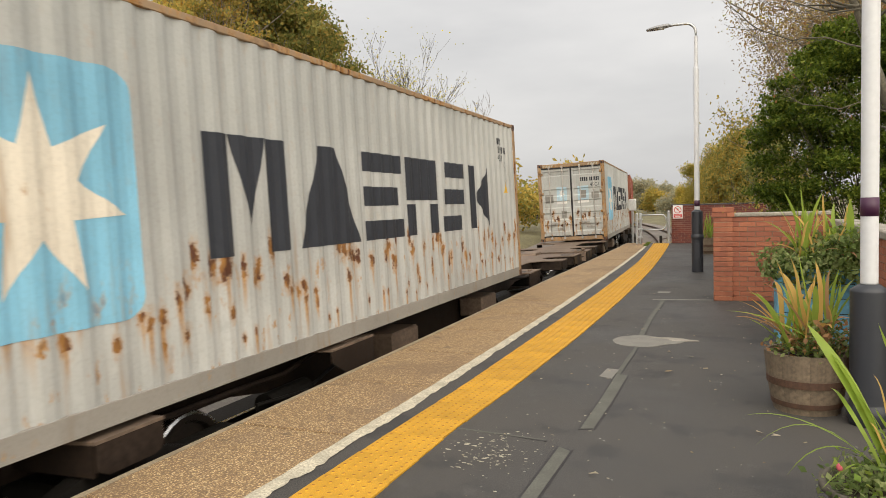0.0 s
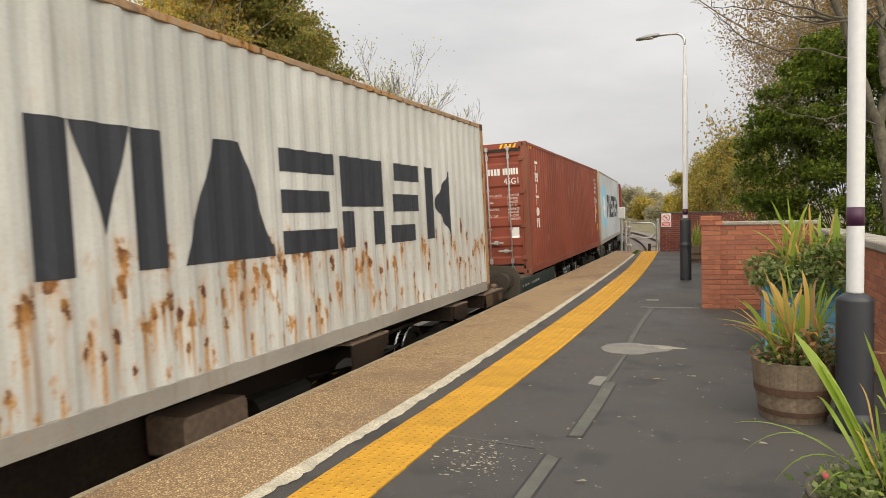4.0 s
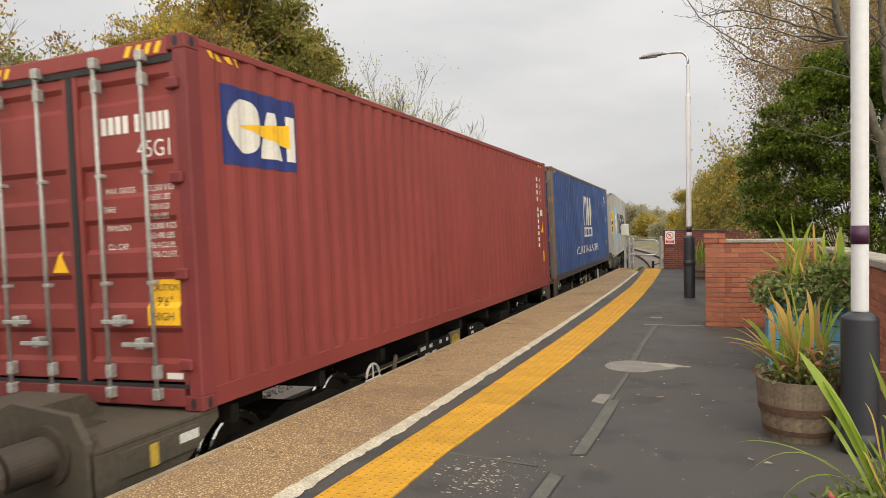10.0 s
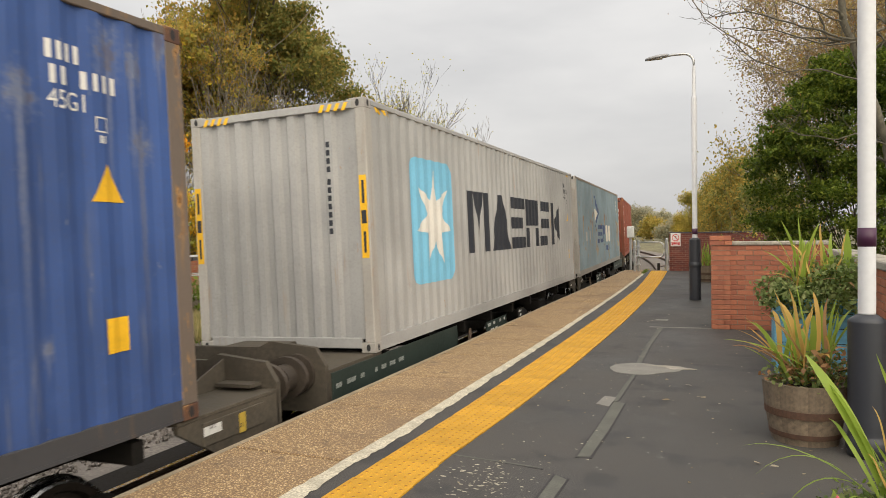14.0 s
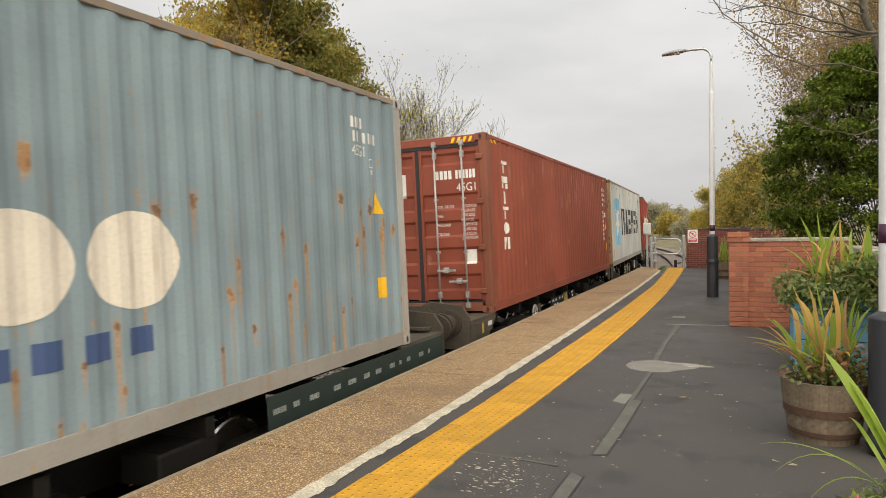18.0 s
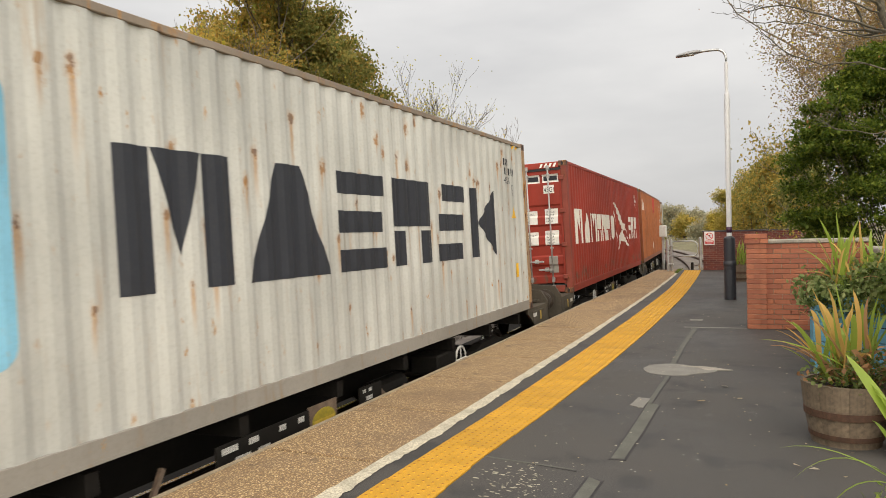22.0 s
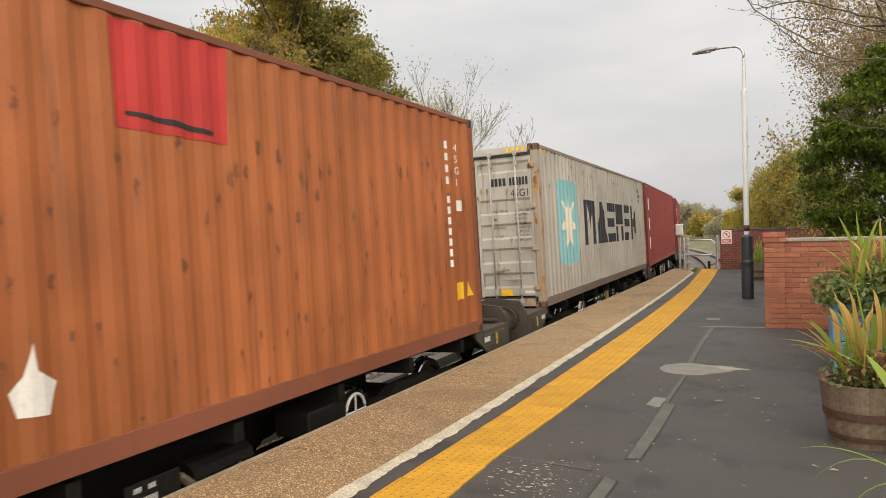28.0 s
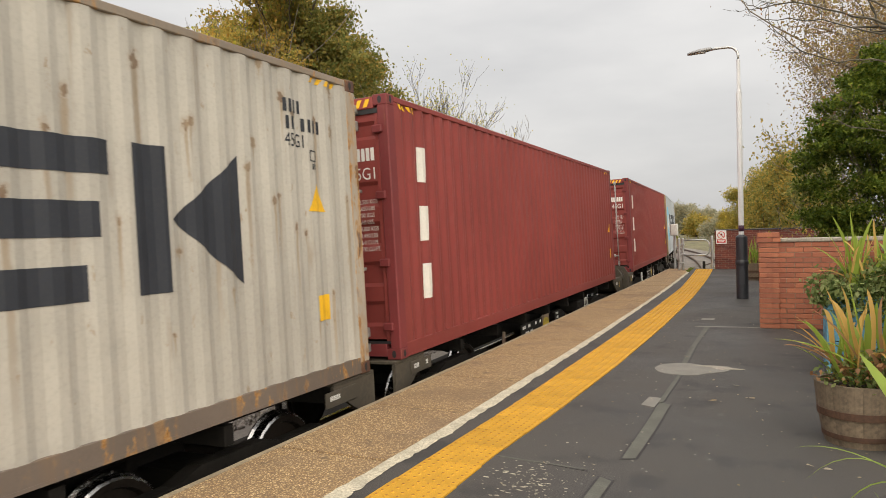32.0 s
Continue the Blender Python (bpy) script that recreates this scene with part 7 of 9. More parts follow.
def build_gate():
    g = thing("hoop_gate", "galvanised tubular hoop gate at the platform end", "gate")
    for x, y in ((-3.24, 25.9), (-3.12, 26.0)):
        part("gate_post", lathe([(0.045, -0.01), (0.045, 1.10), (0.03, 1.13)], 12, Matrix.Translation((x, y, 0))), M_GALV, g, "", True)
    for z in (0.25, 0.55, 0.90):
        part("hinge", box(-3.25, -3.05, 25.87, 26.03, z - 0.03, z + 0.03, 0.01), M_GALV, g)
    r = 0.16
    pts = [(-3.08, 26.0, 1.05), (-2.24 - r, 26.05, 1.05)] + [(-2.24 - r + r * math.sin(a), 26.06, 1.05 - r + r * math.cos(a)) for a in np.linspace(0.2, math.pi / 2, 5)]
    pts += [(-2.24 - r + r * math.sin(a), 26.06, 0.52 + r + r * math.cos(a)) for a in np.linspace(math.pi / 2, math.pi - 0.2, 5)] + [(-2.24 - r, 26.05, 0.52), (-3.08, 26.0, 0.52)]
    part("hoop", add_tube(bmesh.new(), pts, 0.026, 10), M_GALV, g, "", True)
    post = solid("gate_post", lathe([(0.05, -0.01), (0.05, 1.16), (0.03, 1.19)], 12, Matrix.Translation((-2.17, 26.3, 0))), M_GALV, "galvanised round latch post beside the wall", "post", smooth=True)
    fence = thing("wire_fence", "low rusty post and rail fence beyond the platform end", "fence")
    for i in range(5):
        p = on_track(29 + i * 2.2, 3.0 + 0.5 * i, -0.8)
        part("fence_post", box(p.x - 0.05, p.x + 0.05, p.y - 0.05, p.y + 0.05, -1.0, 0.15, 0.01), M_SLEEPER, fence)
    a, b = on_track(29, 3.0), on_track(29 + 8.8, 5.0)
    for z in (-0.35, 0.0):
        part("fence_rail", add_tube(bmesh.new(), [(a.x, a.y, z), (b.x, b.y, z)], 0.025, 6), M_RAIL, fence)
    p = Vector((-4.4, 33.7, 0))
    cab = thing("lineside_cabinet", "small pale grey lineside telephone box on a post", "cabinet")
    part("body", box(p.x - 0.16, p.x + 0.16, p.y - 0.14, p.y + 0.14, 1.12, 1.66, 0.03), M_CABINET, cab)
    part("door", box(p.x - 0.13, p.x + 0.13, p.y - 0.152, p.y - 0.14, 1.17, 1.61, 0.004), M_CABINET, cab)
    part("stand", box(p.x - 0.05, p.x + 0.05, p.y - 0.05, p.y + 0.05, -1.2, 1.12, 0.01), M_GALV, cab)


build_walls()
build_sign()
build_gate()


def half_barrel(at):
    b = thing("half_barrel", "weathered half-barrel planter with rusty hoops", "planter", "barrel planters", at=at)
    n = 18
    prof = [(0.218, 0.0), (0.245, 0.13), (0.268, 0.28), (0.282, 0.43)]
    bm = bmesh.new()
    a = math.pi / n * 0.992
    rows = []
    for r, z in prof:
        rows.append([bm.verts.new((q * math.cos(t), q * math.sin(t), z)) for q, t in ((r, -a), (r + 0.003, 0), (r, a), (r - 0.028, a), (r - 0.028, -a))])
    for u, v in zip(rows, rows[1:]):
        for k in range(5):
            bm.faces.new((u[k], u[(k + 1) % 5], v[(k + 1) % 5], v[k]))
    bm.faces.new(rows[0][::-1])
    bm.faces.new(rows[-1])
    stave = to_mesh("stave", bm, M_BARREL)
    for i in range(n):
        ob = part("stave", stave, None, b)
        ob.matrix_basis = Euler((0, 0, 2 * math.pi * i / n)).to_matrix().to_4x4()
    for z0, z1, r in ((0.05, 0.085, 0.2375), (0.20, 0.25, 0.2665)):
        part("hoop", lathe([(r - 0.012, z0), (r + 0.001, z0), (r + 0.003, z1), (r - 0.012, z1)], 36), M_HOOP, b, "rusty iron hoop")
    part("soil", lathe([(0.235, 0.28), (0.235, 0.37), (0.12, 0.395)], 20), M_SOIL, b, "dark soil")
    return b


BARREL = half_barrel(pose(0.485, 5.67, 0.0))
copy_thing(BARREL, Matrix.Translation((-0.66, 21.25, 0.0)) @ Matrix.Diagonal((1.1, 1.1, 1.1, 1)))


def blue_planter():
    x0, x1, y0, y1, h = 0.42, 1.2, 8.15, 8.75, 0.80
    p = thing("planter_box", "blue painted wooden planter box filled with ivy", "planter")
    for i in range(5):
        z = 0.02 + i * 0.156
        part("board", box(x0 + 0.03, x1 - 0.03, y0, y0 + 0.022, z, z + 0.148, 0.004), M_BLUE_WOOD, p)
        part("board", box(x0 + 0.03, x1 - 0.03, y1 - 0.022, y1, z, z + 0.148, 0.004), M_BLUE_WOOD, p)
        part("board", box(x0, x0 + 0.022, y0 + 0.03, y1 - 0.03, z, z + 0.148, 0.004), M_BLUE_WOOD, p)
        part("board", box(x1 - 0.022, x1, y0 + 0.03, y1 - 0.03, z, z + 0.148, 0.004), M_BLUE_WOOD, p)
    for x in (x0, x1 - 0.05):
        for y in (y0 - 0.006, y1 - 0.044):
            part("corner_post", box(x - 0.006, x + 0.056, y, y + 0.05, 0.0, h, 0.005), M_BLUE_WOOD, p)
    part("soil", box(x0 + 0.03, x1 - 0.03, y0 + 0.03, y1 - 0.03, 0.1, h - 0.05), M_SOIL, p, "dark soil")


blue_planter()


def stone_pot():
    p = thing("flower_pot", "round dark stone pot with a mixed planting", "planter", at=pose(0.68, 3.62, 0.0))
    part("bowl", lathe([(0.17, 0.0), (0.23, 0.05), (0.28, 0.15), (0.30, 0.20), (0.32, 0.20), (0.32, 0.235), (0.29, 0.235), (0.28, 0.19), (0.05, 0.19)], 28), M_POT, p, "", True)
    part("soil", lathe([(0.275, 0.191), (0.27, 0.215), (0.15, 0.23)], 22), M_SOIL, p, "dark soil")


stone_pot()


# ---- strap-leaved plants ----
def blade_mesh(name, base, tip, sag, width, mat, seed, n=9, fold=0.25):
    """One strap leaf from base to tip: it rises, arches by sag and narrows to a point."""
    rng = random.Random(seed)
    a, b = Vector(base), Vector(tip)
    v, f = [], []
    side = (b - a).cross(Vector((0, 0, 1)))
    side = side.normalized() if side.length > 0.02 else Vector((1, 0, 0))
    side = Matrix.Rotation(rng.uniform(-0.9, 0.9), 3, "Z") @ side
    for i in range(n + 1):
        t = i / n
        p = a.lerp(b, t)
        p.z += sag * 4 * t * (1 - t)
        p += side * 0.015 * math.sin(t * 5 + seed)
        w = width * (0.55 + 0.75 * t) * (1 - t ** 3.2) if t < 1 else 0.0004
        up = Vector((0, 0, 1)) * w * fold
        v += [p - side * w / 2 + up, p - Vector((0, 0, 0)), p + side * w / 2 + up]
    for i in range(n):
        k = 3 * i
        f += [(k, k + 1, k + 4, k + 3), (k + 1, k + 2, k + 5, k + 4)]
    return raw(name, v, f, mat, True)


def strap_plant(label, centre, radius, leaves, seed, height, mix_mats, spread=0.35, width=0.022):
    """A clump of strap leaves fanning out of one place."""
    rng = random.Random(seed)
    cx, cy, cz = centre
    plant = thing("strap_leaf_plant", label, "plant", "strap-leaved plants")
    for i in range(leaves):
        a = rng.uniform(0, 2 * math.pi)
        r = radius * math.sqrt(rng.random())
        base = (cx + r * math.cos(a), cy + r * math.sin(a), cz)
        out = rng.gauss(0, spread)
        out2 = rng.gauss(0, spread)
        hh = height * rng.uniform(0.45, 1.05) * (1 - 0.35 * min(1, math.hypot(out, out2) / (2 * spread)))
        tip = (base[0] + out, base[1] + out2, cz + max(0.05, hh))
        m = mix_mats[0] if rng.random() < mix_mats[3] else (mix_mats[1] if rng.random() < 0.5 else mix_mats[2])
        if m is M_BLADE_BROWN:
            tip = (base[0] + out * 1.5, base[1] + out2 * 1.5, cz + hh * rng.uniform(0.1, 0.55))
        part("leaf", blade_mesh("leaf", base, tip, rng.uniform(0.02, 0.12), width * rng.uniform(0.7, 1.4), m, seed * 100 + i), None, plant)
    return plant


MIXED = (M_BLADE, M_BLADE_ORANGE, M_BLADE_BROWN)


def build_strap_plants():
    p = strap_plant("green and orange strap-leaved plant in the half-barrel", (0.50, 5.67, 0.42), 0.17, 44, 3, 0.74, (*MIXED, 0.52), 0.19, 0.046)
    for i, (tip, m, w) in enumerate((((0.03, 5.55, 0.80), M_BLADE_ORANGE, 0.02), ((0.06, 5.6, 0.90), M_BLADE_BROWN, 0.03), ((0.12, 5.5, 0.70), M_BLADE_BROWN, 0.03), ((0.0, 5.45, 0.74), M_BLADE_BROWN, 0.015),
                                      ((0.27, 5.55, 1.10), M_BLADE_ORANGE, 0.035), ((0.36, 5.5, 1.12), M_BLADE_ORANGE, 0.035), ((0.42, 5.55, 1.16), M_BLADE, 0.035), ((0.20, 5.5, 0.95), M_BLADE_BROWN, 0.03), ((0.70, 5.5, 1.02), M_BLADE, 0.03), ((0.62, 5.5, 1.05), M_BLADE_BROWN, 0.03))):
        part("leaf", blade_mesh("leaf", (0.42 + 0.02 * i, 5.60, 0.42), tip, 0.06, w, m, 900 + i), None, p)
    q = strap_plant("tall green strap-leaved plant rising from the blue planter", (0.72, 8.4, 0.85), 0.16, 30, 5, 0.80, (*MIXED, 0.7), 0.14, 0.035)
    for i, (tip, m) in enumerate((((0.40, 8.3, 1.5), M_BLADE), ((0.50, 8.3, 1.62), M_BLADE), ((0.66, 8.3, 1.68), M_BLADE), ((0.30, 8.3, 1.30), M_BLADE), ((0.85, 8.3, 1.6), M_BLADE), ((0.33, 8.2, 1.05), M_BLADE_ORANGE))):
        part("leaf", blade_mesh("leaf", (0.70, 8.4, 0.9), tip, 0.05, 0.045, m, 950 + i), None, q)
    strap_plant("orange and green strap-leaved plant rising from the blue planter", (1.05, 8.4, 0.85), 0.12, 26, 6, 0.78, (*MIXED, 0.45), 0.12, 0.035)
    strap_plant("green strap-leaved plant in the far half-barrel", (-0.66, 21.25, 0.45), 0.2, 44, 7, 0.85, (*MIXED, 0.85), 0.13, 0.03)
    r = strap_plant("broad green strap-leaved plant in the stone pot", (0.74, 3.66, 0.27), 0.13, 24, 8, 0.55, (*MIXED, 0.65), 0.12, 0.022)
    for i, (base, tip, sag, w, m) in enumerate((((0.66, 3.7, 0.27), (0.335, 3.85, 0.93), 0.03, 0.14, M_BLADE), ((0.68, 3.7, 0.27), (0.42, 3.85, 0.80), 0.03, 0.11, M_BLADE), ((0.62, 3.7, 0.27), (0.04, 3.9, 0.42), 0.10, 0.016, M_BLADE),
                                                 ((0.60, 3.7, 0.27), (0.10, 3.8, 0.30), 0.16, 0.014, M_BLADE), ((0.62, 3.7, 0.27), (0.24, 3.75, 0.18), 0.13, 0.016, M_BLADE), ((0.78, 3.6, 0.27), (0.76, 3.7, 0.88), 0.0, 0.060, M_BLADE),
                                                 ((0.80, 3.6, 0.27), (0.68, 3.7, 0.80), 0.0, 0.05, M_BLADE_ORANGE), ((0.84, 3.6, 0.27), (0.86, 3.7, 0.84), 0.0, 0.06, M_BLADE_BROWN), ((0.60, 3.65, 0.27), (0.36, 3.5, 0.22), 0.08, 0.014, M_BLADE), ((0.80, 3.55, 0.27), (0.60, 3.6, 0.98), 0.0, 0.062, M_BLADE), ((0.86, 3.5, 0.27), (0.93, 3.5, 0.98), 0.0, 0.07, M_BLADE), ((0.84, 3.45, 0.27), (0.80, 3.4, 0.74), 0.02, 0.06, M_BLADE_BROWN), ((0.88, 3.45, 0.27), (1.0, 3.45, 0.80), 0.02, 0.06, M_BLADE_ORANGE), ((0.90, 3.6, 0.27), (0.84, 3.7, 0.92), 0.0, 0.06, M_BLADE))):
        part("leaf", blade_mesh("leaf", base, tip, sag, w, m, 980 + i), None, r)


build_strap_plants()


# ---- vegetation ----
def leaf_cloud(rng, points, count, size, jitter, flat=0.0, hang=0.0, clumps=0):
    """Small four-cornered leaves scattered round points, or in that many flat sprays."""
    points = np.asarray(points)
    if clumps:
        points = points[rng.choice(len(points), clumps)]
        share = rng.dirichlet(np.full(clumps, 1.6))
        c = points[rng.choice(clumps, count, p=share)] + rng.normal(0, 1, (count, 3)) * np.array((jitter, jitter, jitter * 0.42))
    else:
        c = points[rng.choice(len(points), count)] + rng.normal(0, jitter, (count, 3))
    u = rng.normal(0, 1, (count, 3))
    u[:, 2] -= hang
    u /= np.linalg.norm(u, axis=1)[:, None]
    w = rng.normal(0, 1, (count, 3))
    w[:, 2] += flat * np.sign(w[:, 2])
    s = np.cross(u, w)
    s /= np.linalg.norm(s, axis=1)[:, None] + 1e-9
    k = size * rng.uniform(0.6, 1.35, count)[:, None]
    v = np.stack([c - u * k * 0.5, c + s * k * 0.32 - u * k * 0.05, c + u * k * 0.55, c - s * k * 0.32 - u * k * 0.05], 1).reshape(-1, 3)
    f = np.arange(count * 4).reshape(-1, 4)
    return v, f


def leaf_mesh(name, v, f, mat):
    return raw(name, v.tolist(), f.tolist(), mat)


def skeleton(rng, base, height, radius, levels, fork, lean=(0, 0), spread=0.9, first=0.25, tropism=0.12, shrink=0.68, stems=1):
    """Branch lines of a tree: lists of (points, radii), and the points where leaves sit."""
    lines, tips = [], []

    def grow(p, d, length, r, level):
        n = 5 if level < 2 else 4
        pts, rs = [p], [r]
        for i in range(n):
            d = d + Vector(rng.normal(0, 0.13 if level else 0.05, 3).tolist()) + Vector((0, 0, tropism * (0.5 if level == 0 else 1)))
            d.normalize()
            p = p + d * (length / n)
            r *= 0.84 if level else 0.88
            pts.append(p)
            rs.append(r)
        lines.append((pts, rs, level))
        if level >= levels - 1:
            tips.extend(pts[1:])
        if level < levels:
            k = fork[min(level, len(fork) - 1)]
            for j in range(k):
                t = first + (1 - first) * (j + rng.uniform(0, 1)) / k if level == 0 else rng.uniform(0.3, 1.0)
                i = min(n - 1, int(t * n))
                q = pts[i].lerp(pts[i + 1], t * n - i) if i < n else pts[-1]
                a = rng.uniform(0, 2 * math.pi)
                out = Vector((math.cos(a), math.sin(a), 0))
                nd = (d * (1 - spread * 0.55) + out * spread * rng.uniform(0.6, 1.1) + Vector((0, 0, 0.12))).normalized()
                grow(q, nd, length * shrink * rng.uniform(0.7, 1.1) * (1.0 if level else 0.85), max(0.004, rs[i] * 0.55), level + 1)
    for s in range(stems):
        a = rng.uniform(0, 6.28)
        b = Vector(base) + Vector((math.cos(a), math.sin(a), 0)) * (0.0 if stems == 1 else 0.35)
        d = Vector((lean[0] + (0 if stems == 1 else 0.25 * math.cos(a)), lean[1] + (0 if stems == 1 else 0.25 * math.sin(a)), 1)).normalized()
        grow(b, d, height * (0.62 if stems == 1 else rng.uniform(0.5, 0.75)), radius, 0)
    return lines, tips


def limb_mesh(name, lines, mat, thin=0.006):
    v, f = [], []
    for pts, rs, level in lines:
        seg = 8 if level == 0 else (5 if level < 3 else 3)
        for i, p in enumerate(pts):
            a, b = pts[max(0, i - 1)], pts[min(len(pts) - 1, i + 1)]
            q = (b - a).to_track_quat("Z", "Y")
            r = max(rs[i], thin)
            v += [p + q @ Vector((r * math.cos(2 * math.pi * k / seg), r * math.sin(2 * math.pi * k / seg), 0)) for k in range(seg)]
        b0 = len(v) - seg * len(pts)
        for i in range(len(pts) - 1):
            for k in range(seg):
                f.append((b0 + i * seg + k, b0 + i * seg + (k + 1) % seg, b0 + (i + 1) * seg + (k + 1) % seg, b0 + (i + 1) * seg + k))
    return raw(name, v, f, mat, True)


def polar(az, d, z=0.0):
    a = radians(az)
    return Vector((d * math.sin(a), d * math.cos(a), z))


def tree(label, az, dist, height, trunk, leaf_mat, leaves, size, seed, levels=4, fork=(7, 5, 4, 3), bark=None, jitter=0.28, z=None, spread=0.9, first=0.25, name="tree", category="tree", extra=None, lean=(0, 0), stems=1, thin=0.006, shrink=0.68, low=-9.0, hang=0.2, span=None, clumps=0):
    rng = np.random.default_rng(seed)
    p = polar(az, dist)
    p.z = ground_height(p.x, p.y) - 0.05 if z is None else z
    t = thing(name, label, category)
    lines, tips = skeleton(rng, p, height, trunk, levels, fork, lean, spread, first, stems=stems, shrink=shrink)
    if span:
        # the crown's spread, limited by its neighbours: headings and height
        a0, a1, top = span

        def inside(q, slack):
            a = math.degrees(math.atan2(q.x, q.y)) + 0.9 * noise.noise(q * 0.7)
            return a0 - slack + 1.0 * max(0, q.z - 8.3) < a < a1 + slack - 1.0 * max(0, q.z - 8.3) and q.z < top + slack * 0.5 + 0.8 * noise.noise(q * 0.5 + Vector((9, 0, 0)))
        lines = [ln for ln in lines if ln[2] < 2 or inside(ln[0][-1], 0.8)]
        tips = [q for q in tips if inside(q, 0.0)]
    part("trunk", limb_mesh("trunk", lines, bark or M_BARK_DARK, thin), None, t, "trunk and branches")
    tips = [q for q in tips if q.z > low]
    if leaves:
        v, f = leaf_cloud(rng, [tuple(q) for q in tips], leaves, size, jitter, hang=hang, clumps=clumps)
        part("crown", leaf_mesh("crown", v, f, leaf_mat), None, t, "leaves")
    if extra:
        mat2, n2 = extra
        v, f = leaf_cloud(rng, [tuple(q) for q in tips[::3]], n2, size, jitter, hang=hang, clumps=clumps // 3)
        part("crown", leaf_mesh("crown", v, f, mat2), None, t, "leaves of another colour")
    return t


def bush(label, spots, leaf_mat, leaves, size, seed, bark=None, name="bush", category="bush", shell=0.75, twigs=40, extra=None, flat=0.6):
    """A dense shrub: leaf shells round several uneven lobes, on many stems. spots: (x, y, z, rx, ry, rz)."""
    rng = np.random.default_rng(seed)
    t = thing(name, label, category)
    lines = []
    x0, y0 = np.mean([s[0] for s in spots]), np.mean([s[1] for s in spots])
    zb = min(s[2] - s[5] for s in spots)
    pts = []
    tot = sum(s[3] * s[5] for s in spots)
    for s in spots:
        n = int(3500 * s[3] * s[5] / tot) + 20
        d = rng.normal(0, 1, (n, 3))
        d /= np.linalg.norm(d, axis=1)[:, None]
        wob = 1 + 0.22 * np.sin(d[:, 0] * 7 + s[0]) * np.cos(d[:, 2] * 6 + s[1]) + rng.normal(0, 0.08, n)
        r = (shell + (1 - shell) * rng.random(n)) * wob
        q = d * r[:, None] * np.array(s[3:6]) + np.array(s[:3])
        pts += q.tolist()
    for i in range(twigs):
        s = spots[rng.integers(len(spots))]
        d = Vector(rng.normal(0, 1, 3).tolist()).normalized()
        e = Vector((s[0] + d.x * s[3], s[1] + d.y * s[4], s[2] + abs(d.z) * s[5]))
        k = min(1.0, s[3])
        b = Vector((x0 + rng.normal(0, 0.2) * k, y0 + rng.normal(0, 0.2) * k, zb))
        m = b.lerp(e, 0.5) + Vector(rng.normal(0, 0.08, 3).tolist()) * k
        lines.append(([b, m, e], [0.03 * k, 0.018 * k, 0.005 * k], 2))
    tagged(part("stem_mass", limb_mesh("stem_mass", lines, bark or M_BARK_DARK, 0.002), None, t, "woody stems"), kind="stuff")
    v, f = leaf_cloud(rng, pts, leaves, size, size * 0.8, flat=flat)
    part("foliage", leaf_mesh("foliage", v, f, leaf_mat), None, t, "leaves")
    if extra:
        v, f = leaf_cloud(rng, pts, extra[1], size, size, flat=0.4)
        part("foliage", leaf_mesh("foliage", v, f, extra[0]), None, t, "leaves of another colour")
    return t


def lobes(az, dist, z0, h, wide, n, seed):
    """Uneven lobes filling a shrub of that height and width."""
    rng = random.Random(seed)
    c = polar(az, dist)
    out = []
    for i in range(n):
        a, q = rng.uniform(0, 6.28), rng.uniform(0, 0.55) * wide
        zz = z0 + h * rng.uniform(0.3, 0.78)
        r = wide * rng.uniform(0.32, 0.5) * (1.15 - 0.5 * (zz - z0) / h)
        out.append((c.x + q * math.cos(a), c.y + q * math.sin(a), zz, r, r, min(r * 0.9, (zz - z0) * 0.95)))
    return out


def thicket():
    """The tangle of thin grey stems and sparse small leaves under the tall trees."""
    rng = np.random.default_rng(19)
    lines, tips = [], []
    for i in range(210):
        az, d = rng.uniform(-57, -24), rng.uniform(26.5, 34)
        p = polar(az, d, -0.9)
        h = rng.uniform(2.5, 8.0) * (1.0 if az < -30 else 0.6)
        lean = Vector((rng.normal(0, 0.16), rng.normal(0, 0.16), 1)).normalized()
        pts = [p]
        for k in range(6):
            lean = (lean + Vector(rng.normal(0, 0.09, 3).tolist())).normalized()
            p = p + lean * h / 6
            pts.append(p)
        lines.append((pts, [0.028 * (1 - 0.13 * k) for k in range(7)], 3))
        for k in range(2, 7):
            for _ in range(2):
                q = (lean + Vector(rng.normal(0, 0.6, 3).tolist())).normalized()
                e = pts[k] + q * rng.uniform(0.5, 1.4)
                lines.append(([pts[k], pts[k].lerp(e, 0.5) + Vector((0, 0, 0.06)), e], [0.012, 0.009, 0.006], 3))
                tips.append(tuple(e))
                tips.append(tuple(pts[k].lerp(e, 0.6)))
    stems = new("thicket_stems", limb_mesh("thicket_stems", lines, M_BARK, 0.006))
    tagged(stems, "tangle of thin grey stems and twigs under the trees", "thicket", kind="stuff")
    for name, mat, n in (("thicket_leaves", M_LEAF_MAPLE, 12000), ("thicket_green_leaves", M_LEAF_YELLOW, 7000)):
        v, f = leaf_cloud(rng, tips, n, 0.10, 0.25)
        tagged(new(name, leaf_mesh(name, v, f, mat)), "sparse autumn leaves in the thicket", "thicket", kind="stuff")


